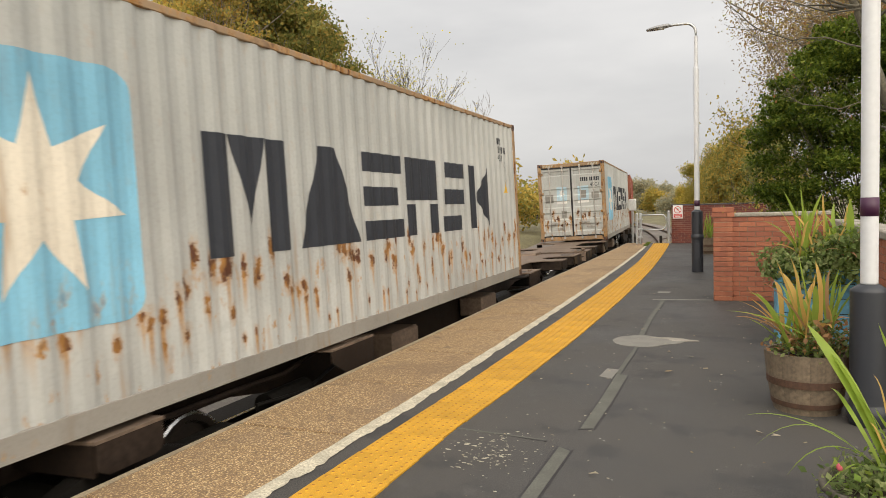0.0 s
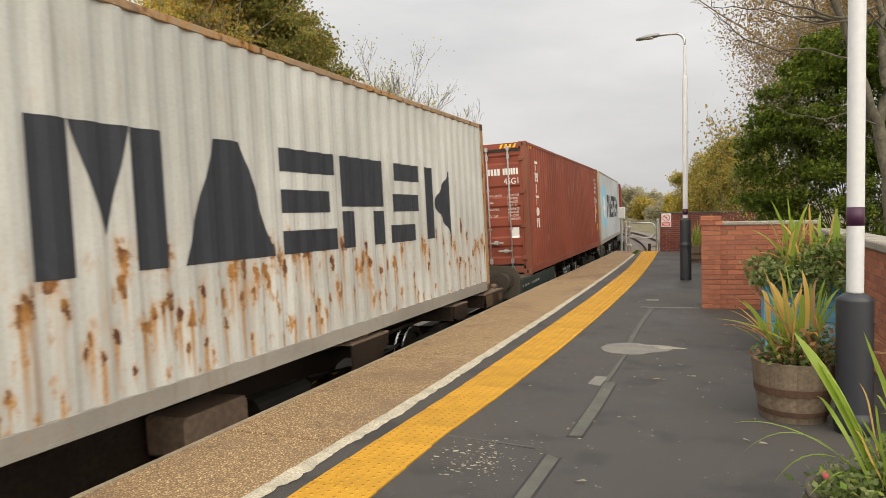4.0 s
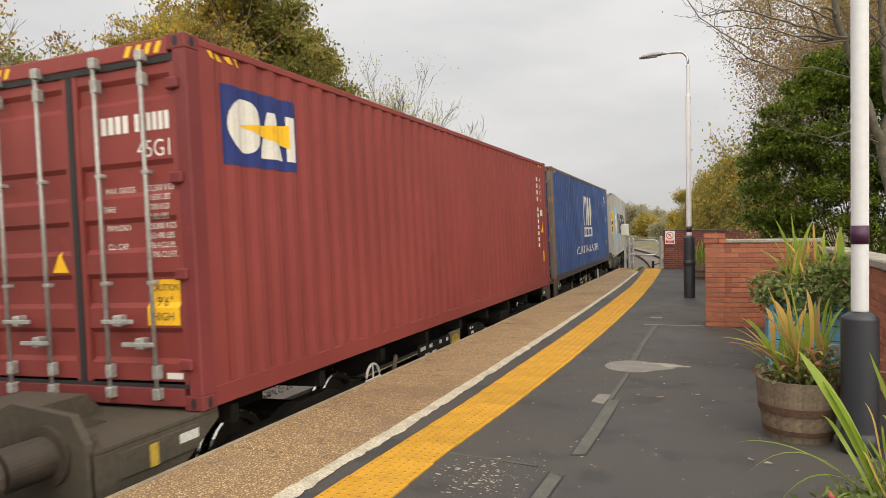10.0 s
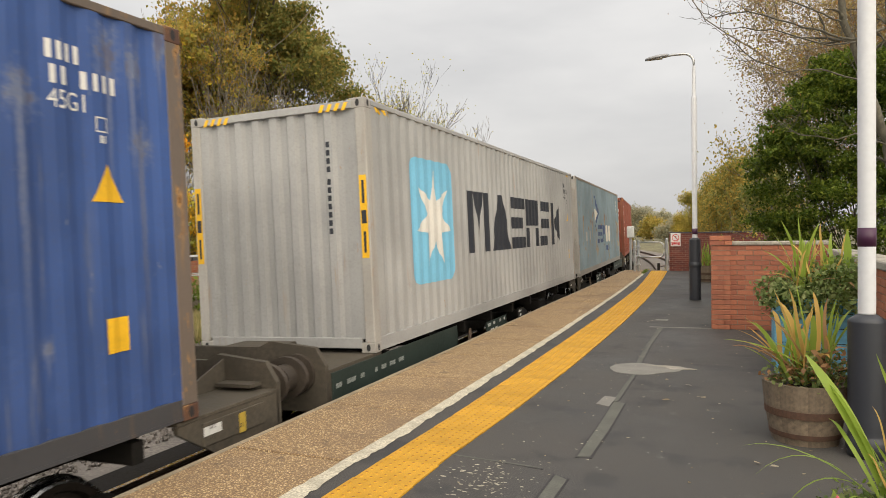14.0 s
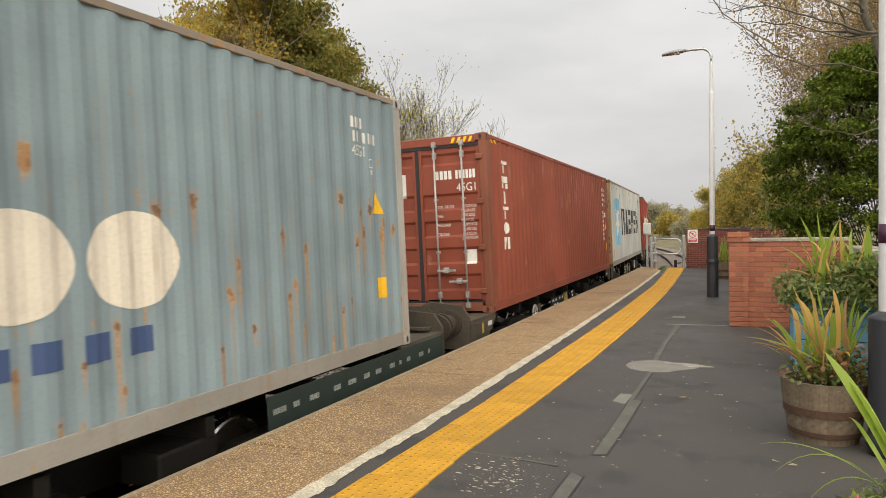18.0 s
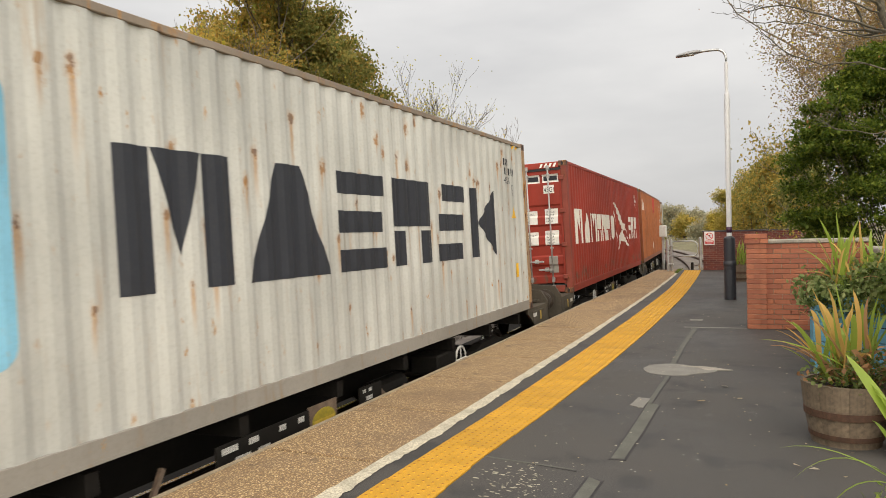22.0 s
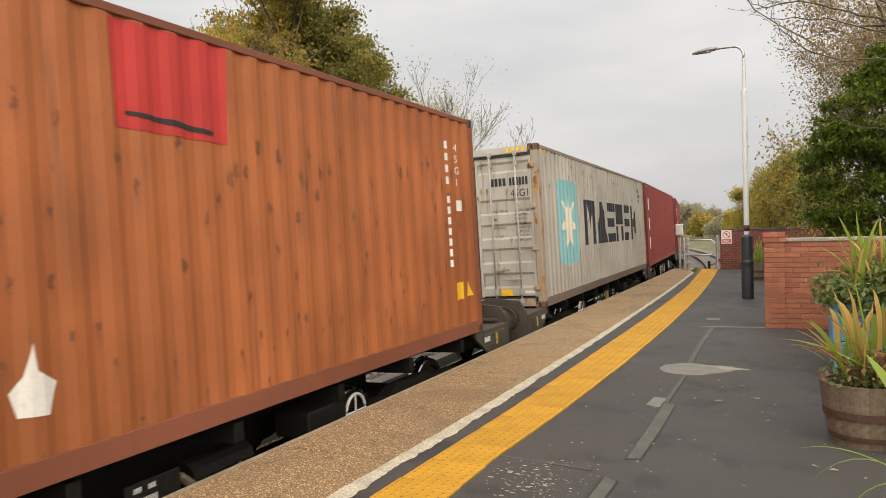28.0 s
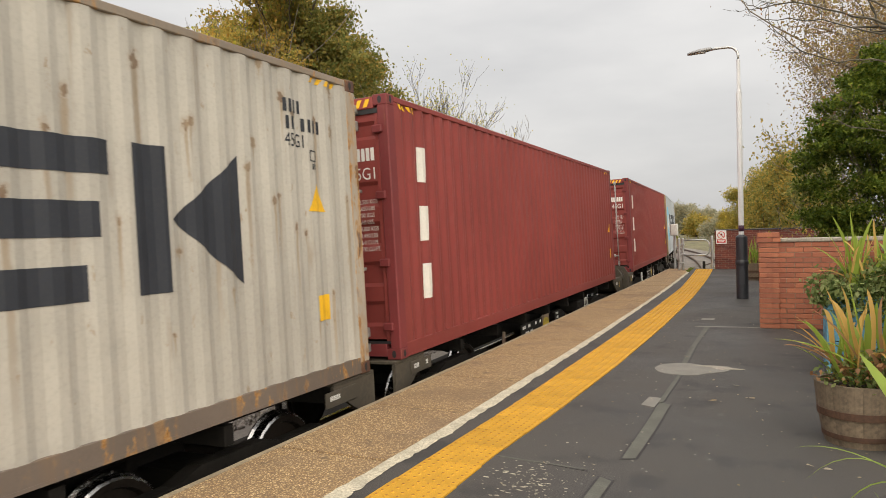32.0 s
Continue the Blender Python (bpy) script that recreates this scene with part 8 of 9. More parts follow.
def build_far_side():
    tree("tall maple with brown-green autumn leaves behind the brick wall", -39.2, 32, 17, 0.24, M_LEAF_MAPLE, 60000, 0.16, 11, 4, (12, 6, 4, 3), clumps=560, jitter=0.34, first=0.16, spread=0.8, stems=1, extra=(M_LEAF_YELLOW, 5000), low=4.6, span=(-46.5, -32.5, 16))
    tree("many-stemmed maple with thin grey stems and sparse brown leaves", -42.0, 30.5, 13, 0.10, M_LEAF_MAPLE, 13000, 0.13, 12, 4, (6, 4, 3, 3), bark=M_BARK, clumps=190, jitter=0.30, stems=5, spread=0.55, first=0.3, low=3.6, span=(-48.0, -35, 10))
    tree("maple with darker foliage beside the tall one", -34.4, 33, 14.5, 0.16, M_LEAF_DUSK, 44000, 0.16, 13, 4, (11, 6, 4, 3), first=0.2, clumps=420, jitter=0.34, spread=0.75, low=3.4, span=(-41, -29.6, 12.5))
    tree("bare many-stemmed tree in front of the maples", -38.5, 29, 6.8, 0.05, M_LEAF_YELLOW, 1800, 0.10, 19, 4, (6, 4, 3, 3), bark=M_BARK, clumps=90, jitter=0.25, stems=8, spread=0.5, thin=0.009)
    tree("small tree in bright orange and yellow autumn colour", -46.2, 25, 6.4, 0.07, M_LEAF_GOLD, 7000, 0.12, 14, 3, (12, 5, 4), clumps=120, jitter=0.24, spread=1.0, extra=(M_LEAF_ORANGE, 4500), low=0.6, first=0.25)
    tree("small yellow maple with flat leaf sprays", -43.6, 25.5, 4.6, 0.05, M_LEAF_YELLOW, 4500, 0.12, 20, 3, (9, 5, 4), clumps=60, jitter=0.24, spread=1.0, extra=(M_LEAF_GOLD, 2200), low=0.4, first=0.25)
    tree("thin tree with russet leaves at the top", -53.4, 27, 9.0, 0.09, M_LEAF_BROWN, 7000, 0.12, 15, 4, (6, 4, 3, 3), bark=M_BARK_DARK, clumps=130, jitter=0.30, stems=3, spread=0.6, extra=(M_LEAF_MAPLE, 4500), low=4.2, span=(-62, -50.2, 8.2))
    tree("thin tree with fresh yellow-green leaves", -53.0, 25.5, 6.4, 0.06, M_LEAF_SHRUB, 6500, 0.10, 21, 4, (6, 4, 3, 3), bark=M_BARK, clumps=150, jitter=0.28, stems=4, spread=0.6, extra=(M_LEAF_YELLOW, 2500))
    tree("thin tree with sparse brown leaves", -49.5, 27.5, 5.6, 0.05, M_LEAF_MAPLE, 4000, 0.13, 16, 4, (6, 4, 3, 3), bark=M_BARK_DARK, clumps=110, jitter=0.30, stems=3, spread=0.6)
    tree("twiggy nearly bare tree with pale green leaves", -26.9, 33, 7.4, 0.05, M_LEAF_YELLOW, 9000, 0.085, 17, 4, (6, 5, 4, 3), bark=M_BARK_DARK, jitter=0.28, stems=6, spread=0.5, thin=0.006)
    tree("bare twiggy tree behind the train", -21.0, 40, 5.6, 0.06, M_LEAF_YELLOW, 700, 0.13, 18, 4, (6, 5, 4, 3), bark=M_BARK, jitter=0.3, stems=4, spread=0.5, thin=0.008)
    bush("straggling green shrub beside the steps", lobes(-35.0, 23.5, -0.8, 2.5, 1.7, 16, 21), M_LEAF_GREEN, 15000, 0.055, 22, shell=0.3, extra=(M_LEAF_YELLOW, 3500))
    tree("young maple with yellow and orange leaf sprays", -29.8, 25, 4.4, 0.05, M_LEAF_YELLOW, 9000, 0.12, 24, 3, (10, 5, 4), bark=M_BARK, clumps=85, jitter=0.32, stems=4, spread=0.9, first=0.1, extra=(M_LEAF_GOLD, 3500))
    tree("young maple with green and yellow leaves", -32.0, 26, 4.0, 0.05, M_LEAF_GREEN, 8000, 0.11, 25, 3, (9, 5, 4), bark=M_BARK, clumps=70, jitter=0.34, stems=4, spread=0.9, first=0.1, extra=(M_LEAF_YELLOW, 2500))
    bush("overgrown shrub at the foot of the trees", lobes(-41.0, 29, -0.6, 3.0, 2.6, 9, 25), M_LEAF_MAPLE, 14000, 0.10, 26, shell=0.5)
    bush("overgrown shrub at the foot of the trees", lobes(-26.5, 30, -0.9, 3.0, 2.2, 9, 27), M_LEAF_HEDGE, 12000, 0.10, 28, shell=0.5)
    bush("overgrown shrub at the foot of the trees", lobes(-22.0, 36, -0.9, 3.0, 2.4, 9, 29), M_LEAF_HEDGE, 9000, 0.11, 30, shell=0.5)
    thicket()
    rng = np.random.default_rng(31)
    allp = []
    for i in range(46):
        az = -75 + i * 1.45
        d = rng.uniform(52, 75)
        for s in lobes(az, d, -1.0, rng.uniform(4.0, 8.0) * (0.42 if -60 < az < -24 else 0.9), 3.6, 5, 100 + i):
            n = 60
            u = rng.normal(0, 1, (n, 3))
            u /= np.linalg.norm(u, axis=1)[:, None]
            allp += (u * np.array(s[3:6]) * rng.uniform(0.6, 1.05, (n, 1)) + np.array(s[:3])).tolist()
    v, f = leaf_cloud(rng, allp, 42000, 0.36, 0.35)
    far = new("far_scrub", leaf_mesh("far_scrub", v, f, M_LEAF_HEDGE))
    tagged(far, "distant brown-green scrub beyond the railway", "scrub", kind="stuff")


def overhanging_tree():
    """The grey tree behind the boundary wall whose long bare boughs hang over the platform."""
    rng = np.random.default_rng(42)
    boughs = (([(1.98, 9.8, -0.2), (1.93, 9.8, 0.9), (1.85, 9.8, 1.9), (1.75, 9.8, 2.5), (1.66, 9.8, 2.74), (1.48, 9.7, 3.34), (1.25, 9.6, 3.98), (1.1, 9.5, 4.9), (0.95, 9.4, 6.2)], 0.092, 0.028),
              ([(1.75, 9.8, 2.5), (1.82, 9.8, 2.97), (1.78, 9.8, 3.5), (1.75, 9.8, 3.92), (1.8, 9.8, 4.8), (1.7, 9.7, 6.3)], 0.066, 0.02),
              ([(1.70, 9.8, 3.9), (1.3, 9.3, 3.67), (0.96, 9.0, 3.76), (0.67, 9.0, 3.88), (0.19, 9.0, 4.07), (-0.12, 9.0, 4.06), (-0.30, 9.0, 4.12)], 0.03, 0.004),
              ([(1.45, 9.6, 3.4), (1.33, 9.2, 3.64), (1.02, 9.0, 3.58), (0.61, 9.0, 3.77), (0.13, 9.0, 3.88), (-0.2, 9.0, 3.93)], 0.022, 0.004),
              ([(1.60, 9.8, 2.9), (1.33, 9.3, 3.24), (0.98, 9.2, 3.37), (0.63, 9.2, 3.38), (0.26, 9.2, 3.54), (-0.03, 9.2, 3.85)], 0.02, 0.004),
              ([(1.75, 9.8, 2.5), (1.34, 9.3, 2.59), (1.04, 9.2, 2.54), (0.74, 9.2, 2.64), (0.5, 9.2, 2.81)], 0.014, 0.003),
              ([(1.25, 9.6, 3.98), (0.91, 9.2, 4.05), (0.37, 9.0, 4.3), (-0.1, 8.9, 4.7)], 0.022, 0.004),
              ([(1.78, 9.8, 3.5), (2.2, 9.6, 3.9), (2.6, 9.4, 4.6)], 0.03, 0.008))
    lines, tips = [], []

    def twig(p, d, length, r, level):
        pts, rs = [p], [r]
        for i in range(4):
            d = (d + Vector(rng.normal(0, 0.22, 3).tolist()) + Vector((0, 0, 0.05))).normalized()
            p = p + d * length / 4
            pts.append(p)
            rs.append(max(0.0022, r * (1 - 0.2 * (i + 1))))
        lines.append((pts, rs, 3))
        tips.append(pts[-1])
        if level:
            for i in (1, 2, 3):
                if rng.random() < 0.75:
                    twig(pts[i], (d + Vector(rng.normal(0, 0.7, 3).tolist())).normalized(), length * 0.55, r * 0.6, level - 1)
    for k, (pts, r0, r1) in enumerate(boughs):
        fine = []
        r0 *= 0.62 if k > 1 else 0.9
        pts = [Vector(p) for p in pts]
        for i in range(len(pts) - 1):
            for j in range(3):
                fine.append(pts[i].lerp(pts[i + 1], j / 3) + Vector(rng.normal(0, 0.012, 3).tolist()) * (0 if i + j == 0 else 1))
        fine.append(pts[-1])
        n = len(fine)
        lines.append((fine, [r0 + (r1 - r0) * i / (n - 1) for i in range(n)], 0 if k < 2 else 1))
        for i in range(6 if k < 2 else 3, n):
            if rng.random() < (0.6 if k < 2 else 0.95):
                way = (fine[i] - fine[i - 1]).normalized()
                twig(fine[i], (way + Vector((rng.normal(0.0, 0.6), rng.normal(-0.1, 0.5), rng.normal(0.15, 0.5)))).normalized(), rng.uniform(0.25, 0.6), max(0.004, r1 * 1.2), 1 if k > 1 else 2)
    t = thing("tree", "grey-barked tree with long bare boughs over the platform", "tree")
    part("trunk", limb_mesh("trunk", lines, M_BARK_MID, 0.0025), None, t, "trunk and branches")
    v, f = leaf_cloud(rng, [tuple(p) for p in tips], 260, 0.036, 0.03, hang=1.2)
    part("crown", leaf_mesh("crown", v, f, M_LEAF_BROWN), None, t, "last withered leaves")


def build_right_side():
    sp = [(1.75, 15.2, 1.6, 1.5, 1.5, 1.6), (1.25, 14.8, 2.3, 0.85, 1.0, 1.3), (1.6, 15.0, 3.2, 1.0, 1.1, 1.1), (2.3, 15.3, 2.9, 1.3, 1.2, 1.5), (1.9, 15.2, 4.0, 0.7, 0.8, 0.75), (3.2, 15.5, 2.2, 1.4, 1.3, 1.9), (3.6, 15.4, 3.5, 1.1, 1.1, 1.0), (1.3, 14.9, 1.3, 0.8, 0.9, 1.0), (2.7, 15.0, 4.1, 0.8, 0.8, 0.7), (1.35, 14.9, 3.1, 0.55, 0.6, 0.6)]
    rng = random.Random(40)
    pads = []
    while len(pads) < 210:
        s = rng.choice(sp)
        d = Vector((rng.gauss(0, 1), rng.gauss(-0.5, 1), rng.gauss(0.25, 1))).normalized()
        q = Vector((s[0] + d.x * s[3] * 0.95, s[1] + d.y * s[4] * 0.95, s[2] + d.z * s[5] * 0.95))
        if q.z < 0.4 or any(((q.x - o[0]) / o[3]) ** 2 + ((q.y - o[1]) / o[4]) ** 2 + ((q.z - o[2]) / o[5]) ** 2 < 0.6 for o in sp):
            continue
        r = rng.uniform(0.20, 0.44)
        pads.append((q.x, q.y, q.z, r, r, r * rng.uniform(0.16, 0.32)))
    core = [(a, b, c, e * 0.86, g * 0.86, h * 0.88) for a, b, c, e, g, h in sp]
    bush("large dense dark green laurel behind the brick wall", pads + core[:7], M_LEAF_LAUREL, 110000, 0.066, 41, twigs=60, shell=0.55, flat=2.0)
    overhanging_tree()
    tree("thin-branched tree with olive and brown leaves behind the laurel", 5.4, 19.5, 10.0, 0.10, M_LEAF_OLIVE, 56000, 0.056, 43, 4, (8, 5, 4, 3), bark=M_BARK, jitter=0.25, spread=0.9, span=(0.6, 30, 30), extra=(M_LEAF_YELLOW, 3500))
    tree("thin-branched tree with olive and brown leaves", 10.5, 18.5, 9.5, 0.10, M_LEAF_OLIVE, 42000, 0.056, 44, 4, (8, 5, 4, 3), bark=M_BARK, jitter=0.25, spread=0.9)
    tree("slender tree with thin yellow-brown leaves", 2.9, 22, 6.2, 0.045, M_LEAF_HEDGE, 2600, 0.09, 45, 3, (8, 4, 3), bark=M_BARK, jitter=0.2, spread=0.9, hang=0.8)
    for i, (az, d, h, w, m) in enumerate(((-3.5, 75, 4.6, 1.4, M_LEAF_HEDGE), (-2.5, 62, 6.2, 1.8, M_LEAF_HEDGE), (-1.3, 52, 7.6, 2.1, M_LEAF_HEDGE), (-0.1, 43, 7.3, 2.1, M_LEAF_HEDGE), (1.2, 36, 6.9, 2.0, M_LEAF_HEDGE), (2.8, 31, 6.2, 2.0, M_LEAF_SHRUB))):
        bush("yellow-green autumn hedge tree beyond the platform", lobes(az, d, -1.35, h + 0.75, w, 12, 50 + i) + [(*polar(az, d, 0.3)[:], w * 0.6, w * 0.6, 1.95), (*polar(az, d, h * 0.42)[:], w * 0.55, w * 0.55, h * 0.32)], m, 15000, 0.125, 60 + i, name="hedge_tree", category="hedge", shell=0.45, extra=(M_LEAF_SHRUB if i > 1 else M_LEAF_YELLOW, 4200))
    # far trees: the haze is in the leaf colour, there is no mist
    for i, (az, d, h, w, m) in enumerate(((-14.0, 150, 8, 6, M_LEAF_FAR_HAZE), (-11.5, 150, 8.5, 6, M_LEAF_FAR_HAZE), (-9.4, 150, 8.5, 5.5, M_LEAF_FAR_HAZE), (-8.0, 160, 9.0, 5, M_LEAF_FAR_HAZE), (-6.9, 145, 7.5, 4, M_LEAF_FAR_HAZE), (-5.9, 130, 5.6, 3.0, M_LEAF_HEDGE), (-5.0, 140, 6.6, 4, M_LEAF_FAR_HAZE), (-4.4, 120, 5.2, 3, M_LEAF_FAR_HAZE))):
        bush("far tree along the line, of a row mostly painted hazy", lobes(az, d, -1.0, h, w, 9, 70 + i), m, 5200, 0.33, 80 + i, name="far_tree", category="tree")
    bush("ivy and leafy plants filling the blue planter", [(0.72, 8.42, 0.86, 0.42, 0.34, 0.16), (1.05, 8.4, 0.92, 0.34, 0.32, 0.20), (1.12, 8.4, 1.04, 0.24, 0.24, 0.16), (0.48, 8.3, 0.82, 0.20, 0.24, 0.14), (0.8, 8.13, 0.76, 0.40, 0.06, 0.13)], M_IVY, 3400, 0.062, 91, name="ivy_plant", category="plant", shell=0.8, twigs=16)
    bush("low leafy plants in the half-barrel", [(0.46, 5.62, 0.47, 0.22, 0.2, 0.07), (0.60, 5.58, 0.53, 0.15, 0.14, 0.13)], M_IVY, 520, 0.045, 92, name="leafy_plant", category="plant", shell=0.7, twigs=12, extra=(M_BLADE_BROWN, 160))
    bush("leafy plants in the stone pot", [(0.66, 3.62, 0.24, 0.29, 0.27, 0.06), (0.78, 3.72, 0.33, 0.16, 0.16, 0.13), (0.55, 3.5, 0.25, 0.14, 0.12, 0.07)], M_IVY, 1100, 0.04, 93, name="leafy_plant", category="plant", shell=0.7, twigs=12, extra=(M_BLADE, 160))
    rose = thing("small_flower", "small pink flower bud in the stone pot", "flower")
    part("bud", lathe([(0.004, 0.0), (0.014, 0.01), (0.016, 0.024), (0.008, 0.036)], 10, Matrix.Translation((0.44, 3.55, 0.30))), M_PETAL, rose, "", True)
    part("stalk", rod((0.46, 3.58, 0.26), (0.44, 3.55, 0.302), 0.003, seg=5), M_BLADE, rose)


build_far_side()
build_right_side()


# ---- across the track: old wall, steps, rails, lamp, grass ----
def build_far_wall():
    a, m, b = polar(-60, 21.0), polar(-47.2, 24.0), polar(-38.0, 26.0)
    for k, (p, q, z0, z1) in enumerate(((a, m, 0.30, 0.70), (m, b, 0.70, 0.92))):
        d = Vector((q.x - p.x, q.y - p.y, 0))
        turn = Matrix.Translation((p.x, p.y, -0.95)) @ Euler((0, 0, math.atan2(d.y, d.x))).to_matrix().to_4x4()
        L = d.length
        w = solid("wall_%d" % (5 + k), slab([(0, 0), (L, 0), (L, z1 + 0.95 - 0.1), (0, z0 + 0.95 - 0.1)], 0.0, 0.33, STAND_Y), M_MORTAR, "red brick retaining wall with blue-grey coping bricks", "wall", kind="structure", at=turn)
        v, f = [], []
        me = brick_mesh("brick", BRICK_L, 0.1, M_BRICK)
        r = 0
        while r * COURSE < z1 + 0.95:
            x = 0.0 if r % 2 else -0.11
            while x < L:
                if 0 <= x + 0.1 <= L and (r + 1) * COURSE < 0.95 - 0.1 + z0 + (z1 - z0) * max(0, min(1, x / L)):
                    k0 = len(v)
                    v.extend(p2.co + Vector((x + 0.1075, 0.045, (r + 0.5) * COURSE)) for p2 in me.vertices)
                    f.extend(tuple(k0 + i for i in pl.vertices) for pl in me.polygons)
                x += 0.225
            r += 1
        tagged(part("bricks", raw("bricks", v, f, M_BRICK), None, w), kind="stuff")
        n = int(L / 0.12)
        v, f = [], []
        cb = to_mesh("tmp", box(-0.054, 0.054, -0.02, 0.36, 0.0, 0.11, 0.01), M_BRICK_BLUE)
        for i in range(n):
            x = (i + 0.5) * L / n
            k0 = len(v)
            v.extend(p2.co + Vector((x, 0, 0.95 - 0.098 + z0 + (z1 - z0) * x / L)) for p2 in cb.vertices)
            f.extend(tuple(k0 + i2 for i2 in pl.vertices) for pl in cb.polygons)
        tagged(part("coping", raw("coping", v, f, M_BRICK_BLUE), None, w, "blue-grey coping bricks"), kind="stuff")
    # end pier, steps and handrails
    e = polar(-37.9, 25.6)
    solid("brick_pier", box(e.x - 0.25, e.x + 0.25, e.y - 0.25, e.y + 0.25, -1.0, 0.98, 0.01), M_BRICK_BLUE, "blue-grey brick pier at the end of the wall", "brick pier")
    face = Euler((0, 0, radians(38))).to_matrix().to_4x4()
    st = thing("concrete_steps", "short flight of grey concrete steps down to the track", "steps", at=Matrix.Translation(polar(-38.2, 20.9, -0.75)) @ face)
    for i in range(3):
        part("tread", box(-0.37 + i * 0.28, -0.07 + i * 0.28, -0.55, 0.55, -0.3, 0.51 - i * 0.17, 0.012), M_CONC, st)
    part("landing", box(-1.9, -0.374, -0.6, 0.6, -0.3, 0.60, 0.015), M_CONC, st)
    hr = thing("handrail", "galvanised tubular handrail beside the steps", "handrail", "handrails", at=Matrix.Translation(polar(-38.2, 20.9, -0.75)) @ face)
    for y in (-0.52, 0.52):
        part("rail", add_tube(bmesh.new(), [(-1.9, y, 1.72), (-0.5, y, 1.74), (0.62, y, 1.0), (0.75, y, 0.88), (0.7, y, 0.7)], 0.024, 8), M_GALV, hr, "", True)
        part("rail", add_tube(bmesh.new(), [(-1.9, y, 1.2), (-0.5, y, 1.22), (0.70, y, 0.5)], 0.02, 8), M_GALV, hr, "", True)
        for x, z0, z1 in ((-1.85, 0.6, 1.72), (-0.5, 0.6, 1.74), (0.08, 0.2, 1.36), (0.66, -0.2, 0.97)):
            part("baluster", rod((x, y, z0 - 0.02), (x, y, z1), 0.024, seg=8), M_GALV, hr)
    sr = thing("handrail", "small white-painted handrail standing in the grass", "handrail", "handrails", at=Matrix.Translation(polar(-35.0, 20.6, -1.0)) @ Euler((0, 0, radians(30))).to_matrix().to_4x4())
    part("hoop", add_tube(bmesh.new(), [(-0.32, 0, -0.05), (-0.32, 0, 1.12), (0.32, 0, 1.17), (0.32, 0, -0.05)], 0.024, 8), M_POST_WHITE, sr)
    part("rail", rod((-0.32, 0, 0.58), (0.32, 0, 0.63), 0.022, seg=8), M_POST_WHITE, sr)
    base = polar(-46.0, 22.4)
    lp = thing("street_lamp", "slim black lamp post with a small flat head", "street lamp", at=pose(base.x, base.y, ground_height(base.x, base.y) - 0.05, 0, 0, 45))
    part("pole", lathe([(0.075, 0.0), (0.075, 1.2), (0.05, 1.3), (0.04, 4.95)], 12), M_BLACK, lp, "", True)
    part("head", box(-0.28, 0.10, -0.10, 0.10, 4.95, 5.05, 0.03), M_LAMP_GREY, lp, "flat grey lamp head")
    part("number_plate", box(-0.05, 0.05, -0.082, -0.074, 1.7, 1.95), M_SIGN_WHITE, lp, "small white plate")
    # broken concrete edge of an old platform
    c = thing("old_platform_edge", "broken concrete edge of an overgrown old platform", "ruin")
    for i, (az, d) in enumerate(((-60, 14.6), (-56.5, 15.3), (-52.8, 16.2), (-49.3, 17.2), (-46.3, 18.3))):
        p = polar(az, d)
        g = ground_height(p.x, p.y)
        ob = part("concrete_block", box(-0.62, 0.62, -0.5, 0.5, 0.0, 0.62, 0.05), M_CONC, c)
        ob.matrix_basis = Matrix.Translation((p.x, p.y, g - 0.32)) @ Euler((random.uniform(-0.16, 0.16), random.uniform(-0.14, 0.14), radians(48 + random.uniform(-4, 4)))).to_matrix().to_4x4()
        cap = part("edge_stone", box(-0.42, 0.42, -0.25, 0.25, 0.0, 0.09, 0.03), M_CONC, c)
        cap.matrix_basis = Matrix.Translation((p.x - 0.1, p.y + 0.1, g + 0.26)) @ Euler((0.08, random.uniform(-0.2, 0.2), radians(48 + random.uniform(-6, 6)))).to_matrix().to_4x4()
    for x, y, length, turn in ((-10.99, 8.88, 1.45, -24), (-11.04, 9.02, 1.4, -26), (-11.05, 7.72, 1.2, -10)):
        solid("yellow_cover", box(-length / 2, length / 2, -0.05, 0.05, 0.0, 0.06, 0.012), K_YELLOW, "long yellow plastic cover lying beside the ballast", "cable cover", "yellow covers", at=Matrix.Translation((x, y, max(ground_height(x, y), -1.35) + 0.01)) @ Euler((0, 0, radians(turn))).to_matrix().to_4x4())


build_far_wall()


def blades(name, rng, spots, heights, width, mat, bend=0.35):
    n = len(spots)
    b = np.asarray(spots)
    a = rng.uniform(0, 2 * np.pi, n)
    d = np.stack([np.cos(a), np.sin(a), np.zeros(n)], 1)
    s = np.stack([-np.sin(a), np.cos(a), np.zeros(n)], 1) * width
    h = np.asarray(heights)[:, None]
    up = np.array([[0, 0, 1.0]])
    k = rng.uniform(0.1, 1.0, (n, 1)) * bend
    mid = b + up * h * 0.6 + d * h * k * 0.35
    tip = b + up * h * (1 - 0.25 * k) + d * h * k
    v = np.stack([b - s, b + s, mid + s * 0.7, tip, mid - s * 0.7], 1).reshape(-1, 3)
    f = [(5 * i, 5 * i + 1, 5 * i + 2, 5 * i + 3, 5 * i + 4) for i in range(n)]
    return raw(name, v.tolist(), f, mat)


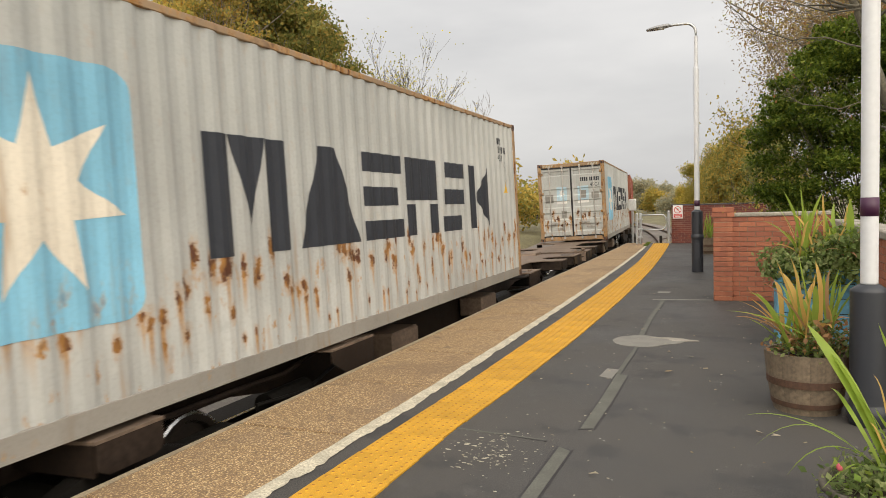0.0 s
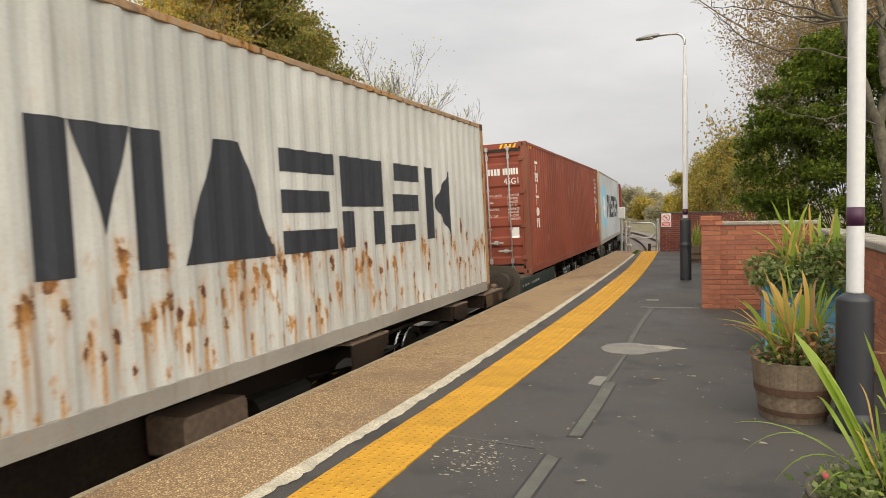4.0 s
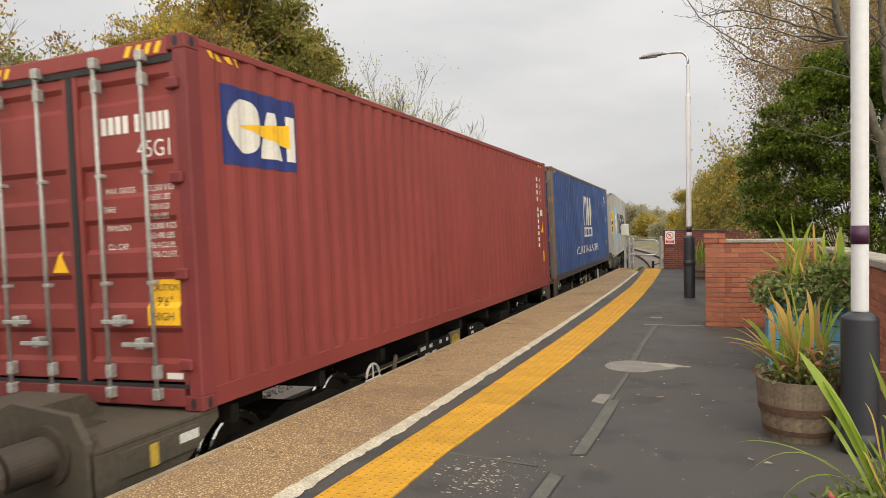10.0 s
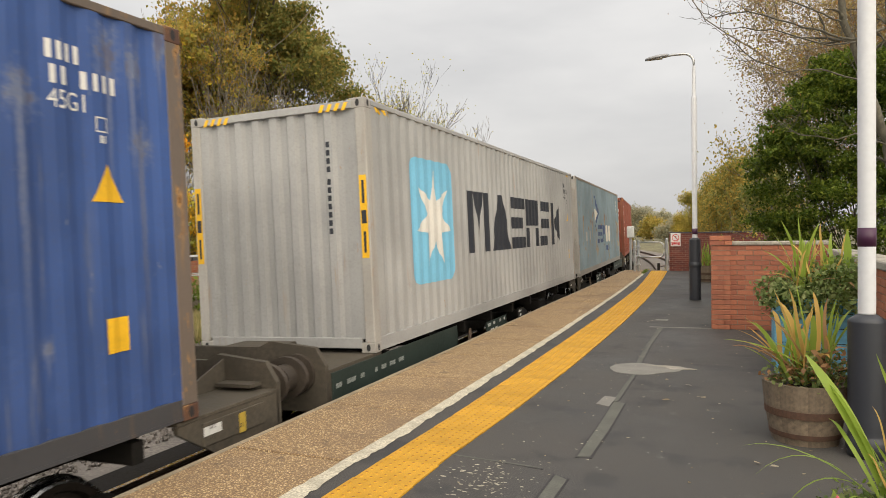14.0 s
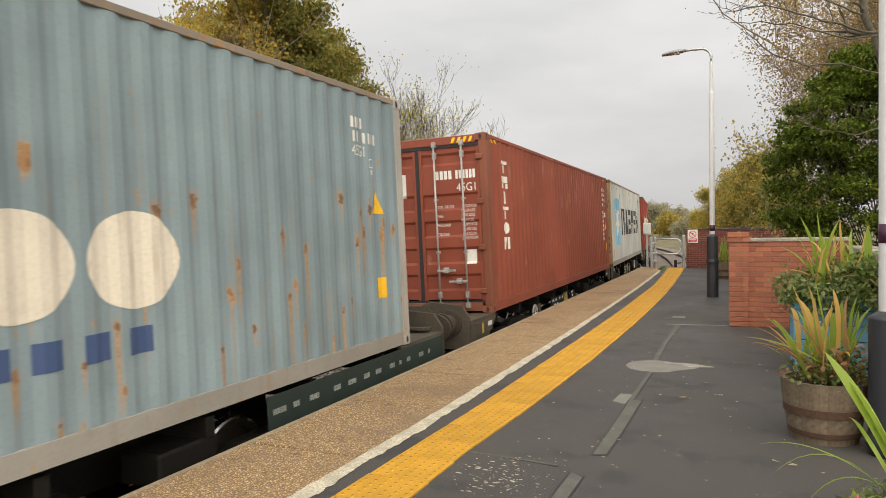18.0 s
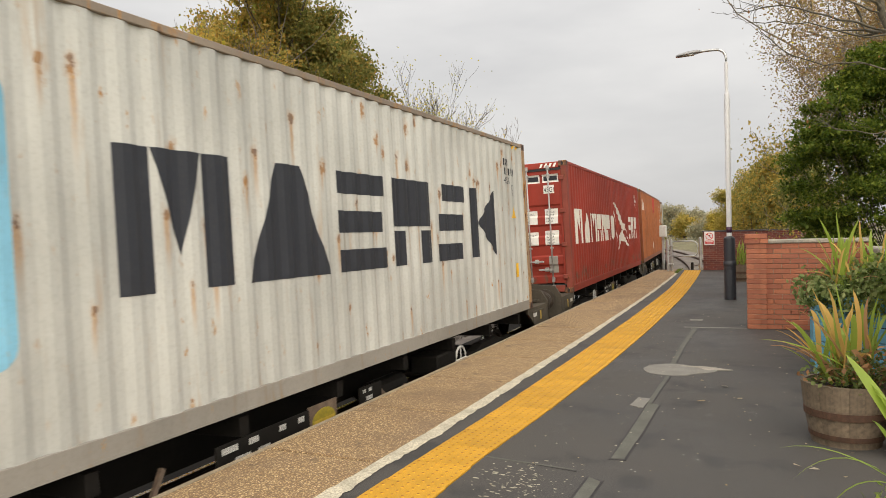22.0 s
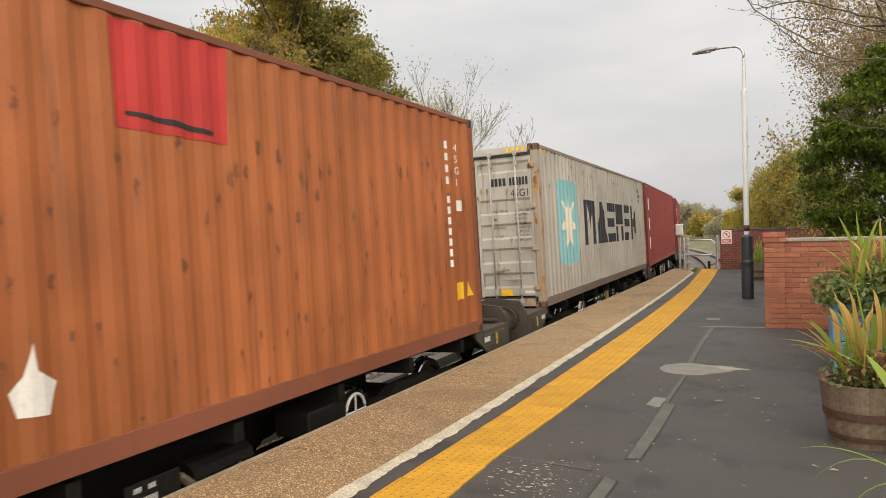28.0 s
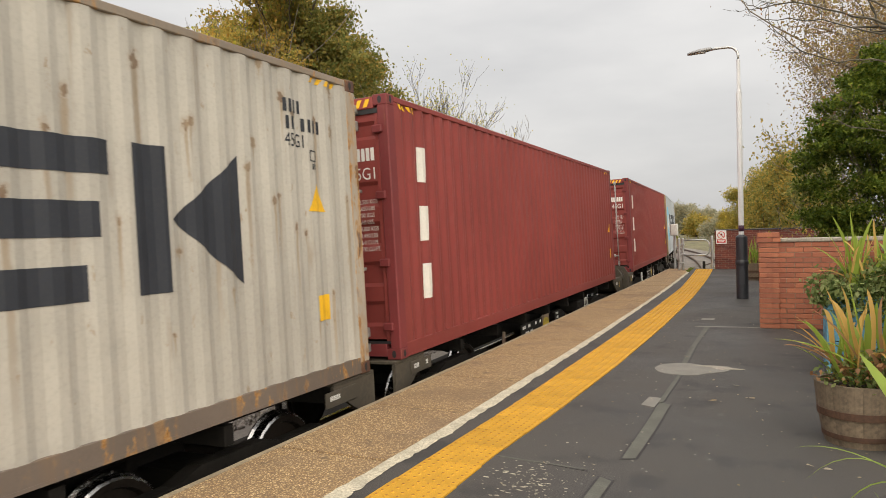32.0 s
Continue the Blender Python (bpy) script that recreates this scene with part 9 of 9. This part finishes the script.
def build_grass():
    rng = np.random.default_rng(77)

    def field(count, lat0, lat1, s0, s1, clump):
        out = []
        while len(out) < count:
            s, la = rng.uniform(s0, s1), rng.uniform(lat0, lat1)
            if rng.random() > 0.35 + 0.65 * (0.5 + 0.5 * noise.noise(Vector((s * 0.5, la * 0.7, 2)))):
                continue
            for _ in range(clump):
                p = on_track(s + rng.normal(0, 0.07), la + rng.normal(0, 0.07))
                out.append((p.x, p.y, ground_height_fast(s, la)))
        return out

    def ground_height_fast(s, lat):
        return -1.64 + 0.62 * step01(-5.2, -6.4, lat) + 0.28 * step01(-6.0, -9.5, lat)
    sp = field(90000, -9.6, -6.45, 3, 34, 3)
    g = new("dry_grass", blades("dry_grass", rng, sp, rng.uniform(0.12, 0.50, len(sp)), 0.0042, M_GRASS, 0.45))
    tagged(g, "tall dry straw-coloured grass beside the track", "grass", kind="stuff")
    sp = field(16000, -7.6, -6.3, 3, 30, 4)
    g = new("green_grass", blades("green_grass", rng, sp, rng.uniform(0.08, 0.26, len(sp)), 0.0032, M_GREEN_GRASS, 0.8))
    tagged(g, "low green grass tufts along the ballast", "grass", kind="stuff")
    sp = field(5200, -13.5, -8.8, 2, 26, 4)
    g = new("withered_weeds", blades("withered_weeds", rng, sp, rng.uniform(0.4, 1.2, len(sp)), 0.004, M_WEED, 0.3))
    tagged(g, "tall withered brown weed stalks", "weeds", kind="stuff")
    pts = [(x, y, z + h) for (x, y, z), h in zip(sp[::2], rng.uniform(0.3, 1.2, len(sp)))]
    v, f = leaf_cloud(rng, pts, 15000, 0.055, 0.16)
    g = new("withered_weed_leaves", leaf_mesh("withered_weed_leaves", v, f, M_WEED))
    tagged(g, "withered russet leaves on the weeds", "weeds", kind="stuff")
    v, f = leaf_cloud(rng, [tuple(polar(-46.6, 18.6, -0.35)), tuple(polar(-45.8, 18.8, -0.3)), tuple(polar(-43.8, 19.5, -0.1)), tuple(polar(-42.6, 20, -0.1))], 900, 0.14, 0.25)
    g = new("broad_leaved_weeds", leaf_mesh("broad_leaved_weeds", v, f, M_LEAF_GREEN))
    tagged(g, "broad green weed leaves by the old wall", "weeds", kind="stuff")
    sp = []
    for s in np.arange(27.0, 46, 0.02):
        p = on_track(s, 1.9 + abs(rng.normal(0, 1.3)))
        sp.append((p.x, p.y, ground_height(p.x, p.y) - 0.02))
    g = new("end_weeds", blades("end_weeds", rng, sp, rng.uniform(0.1, 0.4, len(sp)), 0.008, M_GRASS, 0.6))
    tagged(g, "dry weeds beyond the platform end", "weeds", kind="stuff")
    sp = [tuple(on_track(rng.uniform(24.5, 26.4), 2.66 + rng.normal(0, 0.03), 0.0)) for _ in range(160)]
    g = new("edge_moss", blades("edge_moss", rng, sp, rng.uniform(0.03, 0.09, len(sp)), 0.01, M_GREEN_GRASS, 0.9))
    tagged(g, "small green weeds along the platform joint", "weeds", kind="stuff")


build_grass()


# ---- what moves: the train rolls towards and past the camera, slowing ----
STOOD = {"C1": -40.05, "C2": -15.28, "C3": 0.0, "C4": 12.82, "C5": 28.12, "C6": 41.0, "C7": 56.0, "C8": 68.8, "C9": 84.0, "C10": 96.78, "C11": 112.0, "C12": 124.95,
         "C13": 140.0, "C14": 152.8, "C15": 168.0, "C16": 181.0, "A1": -36.75, "A2": -17.7}
ROLLED = (-0.0000188179, 0.000132859, -0.007593019, 6.571315845, -46.99868)


ROLL_FINE = ((0, 5, 6, 7.5, 9, 10, 13, 14, 19, 21, 23, 24, 25, 28, 29.5, 32), (0, 0, -0.15, 0.0, -0.1, -0.05, -0.02, -0.16, -0.18, 0.08, 0.2, 0.2, 0.04, -0.14, -0.17, 0.04))


def rolled(t):
    """Metres that the train has come by t seconds."""
    d = 0.0
    for c in ROLLED:
        d = d * t + c
    return d + float(np.interp(t, *ROLL_FINE))


def rolling(s, z):
    p = on_track(s, 0.035 - z * math.sin(CANT), RAIL_Z + z * math.cos(CANT))
    return Matrix.Translation(p) @ Euler((0, -CANT, bearing(s))).to_matrix().to_4x4()


def motions():
    times = [float(t) for t in range(0, 33)]
    for key, ob in CONTAINERS.items():
        walk(ob, [(t, rolling(STOOD[key] - rolled(t), REST_Z)) for t in times])
    for key, ob in WAGONS.items():
        x = STOOD[key] if key in STOOD else STOOD["C" + key[1:]]
        walk(ob, [(t, rolling(x - rolled(t), 0.0)) for t in times])


motions()
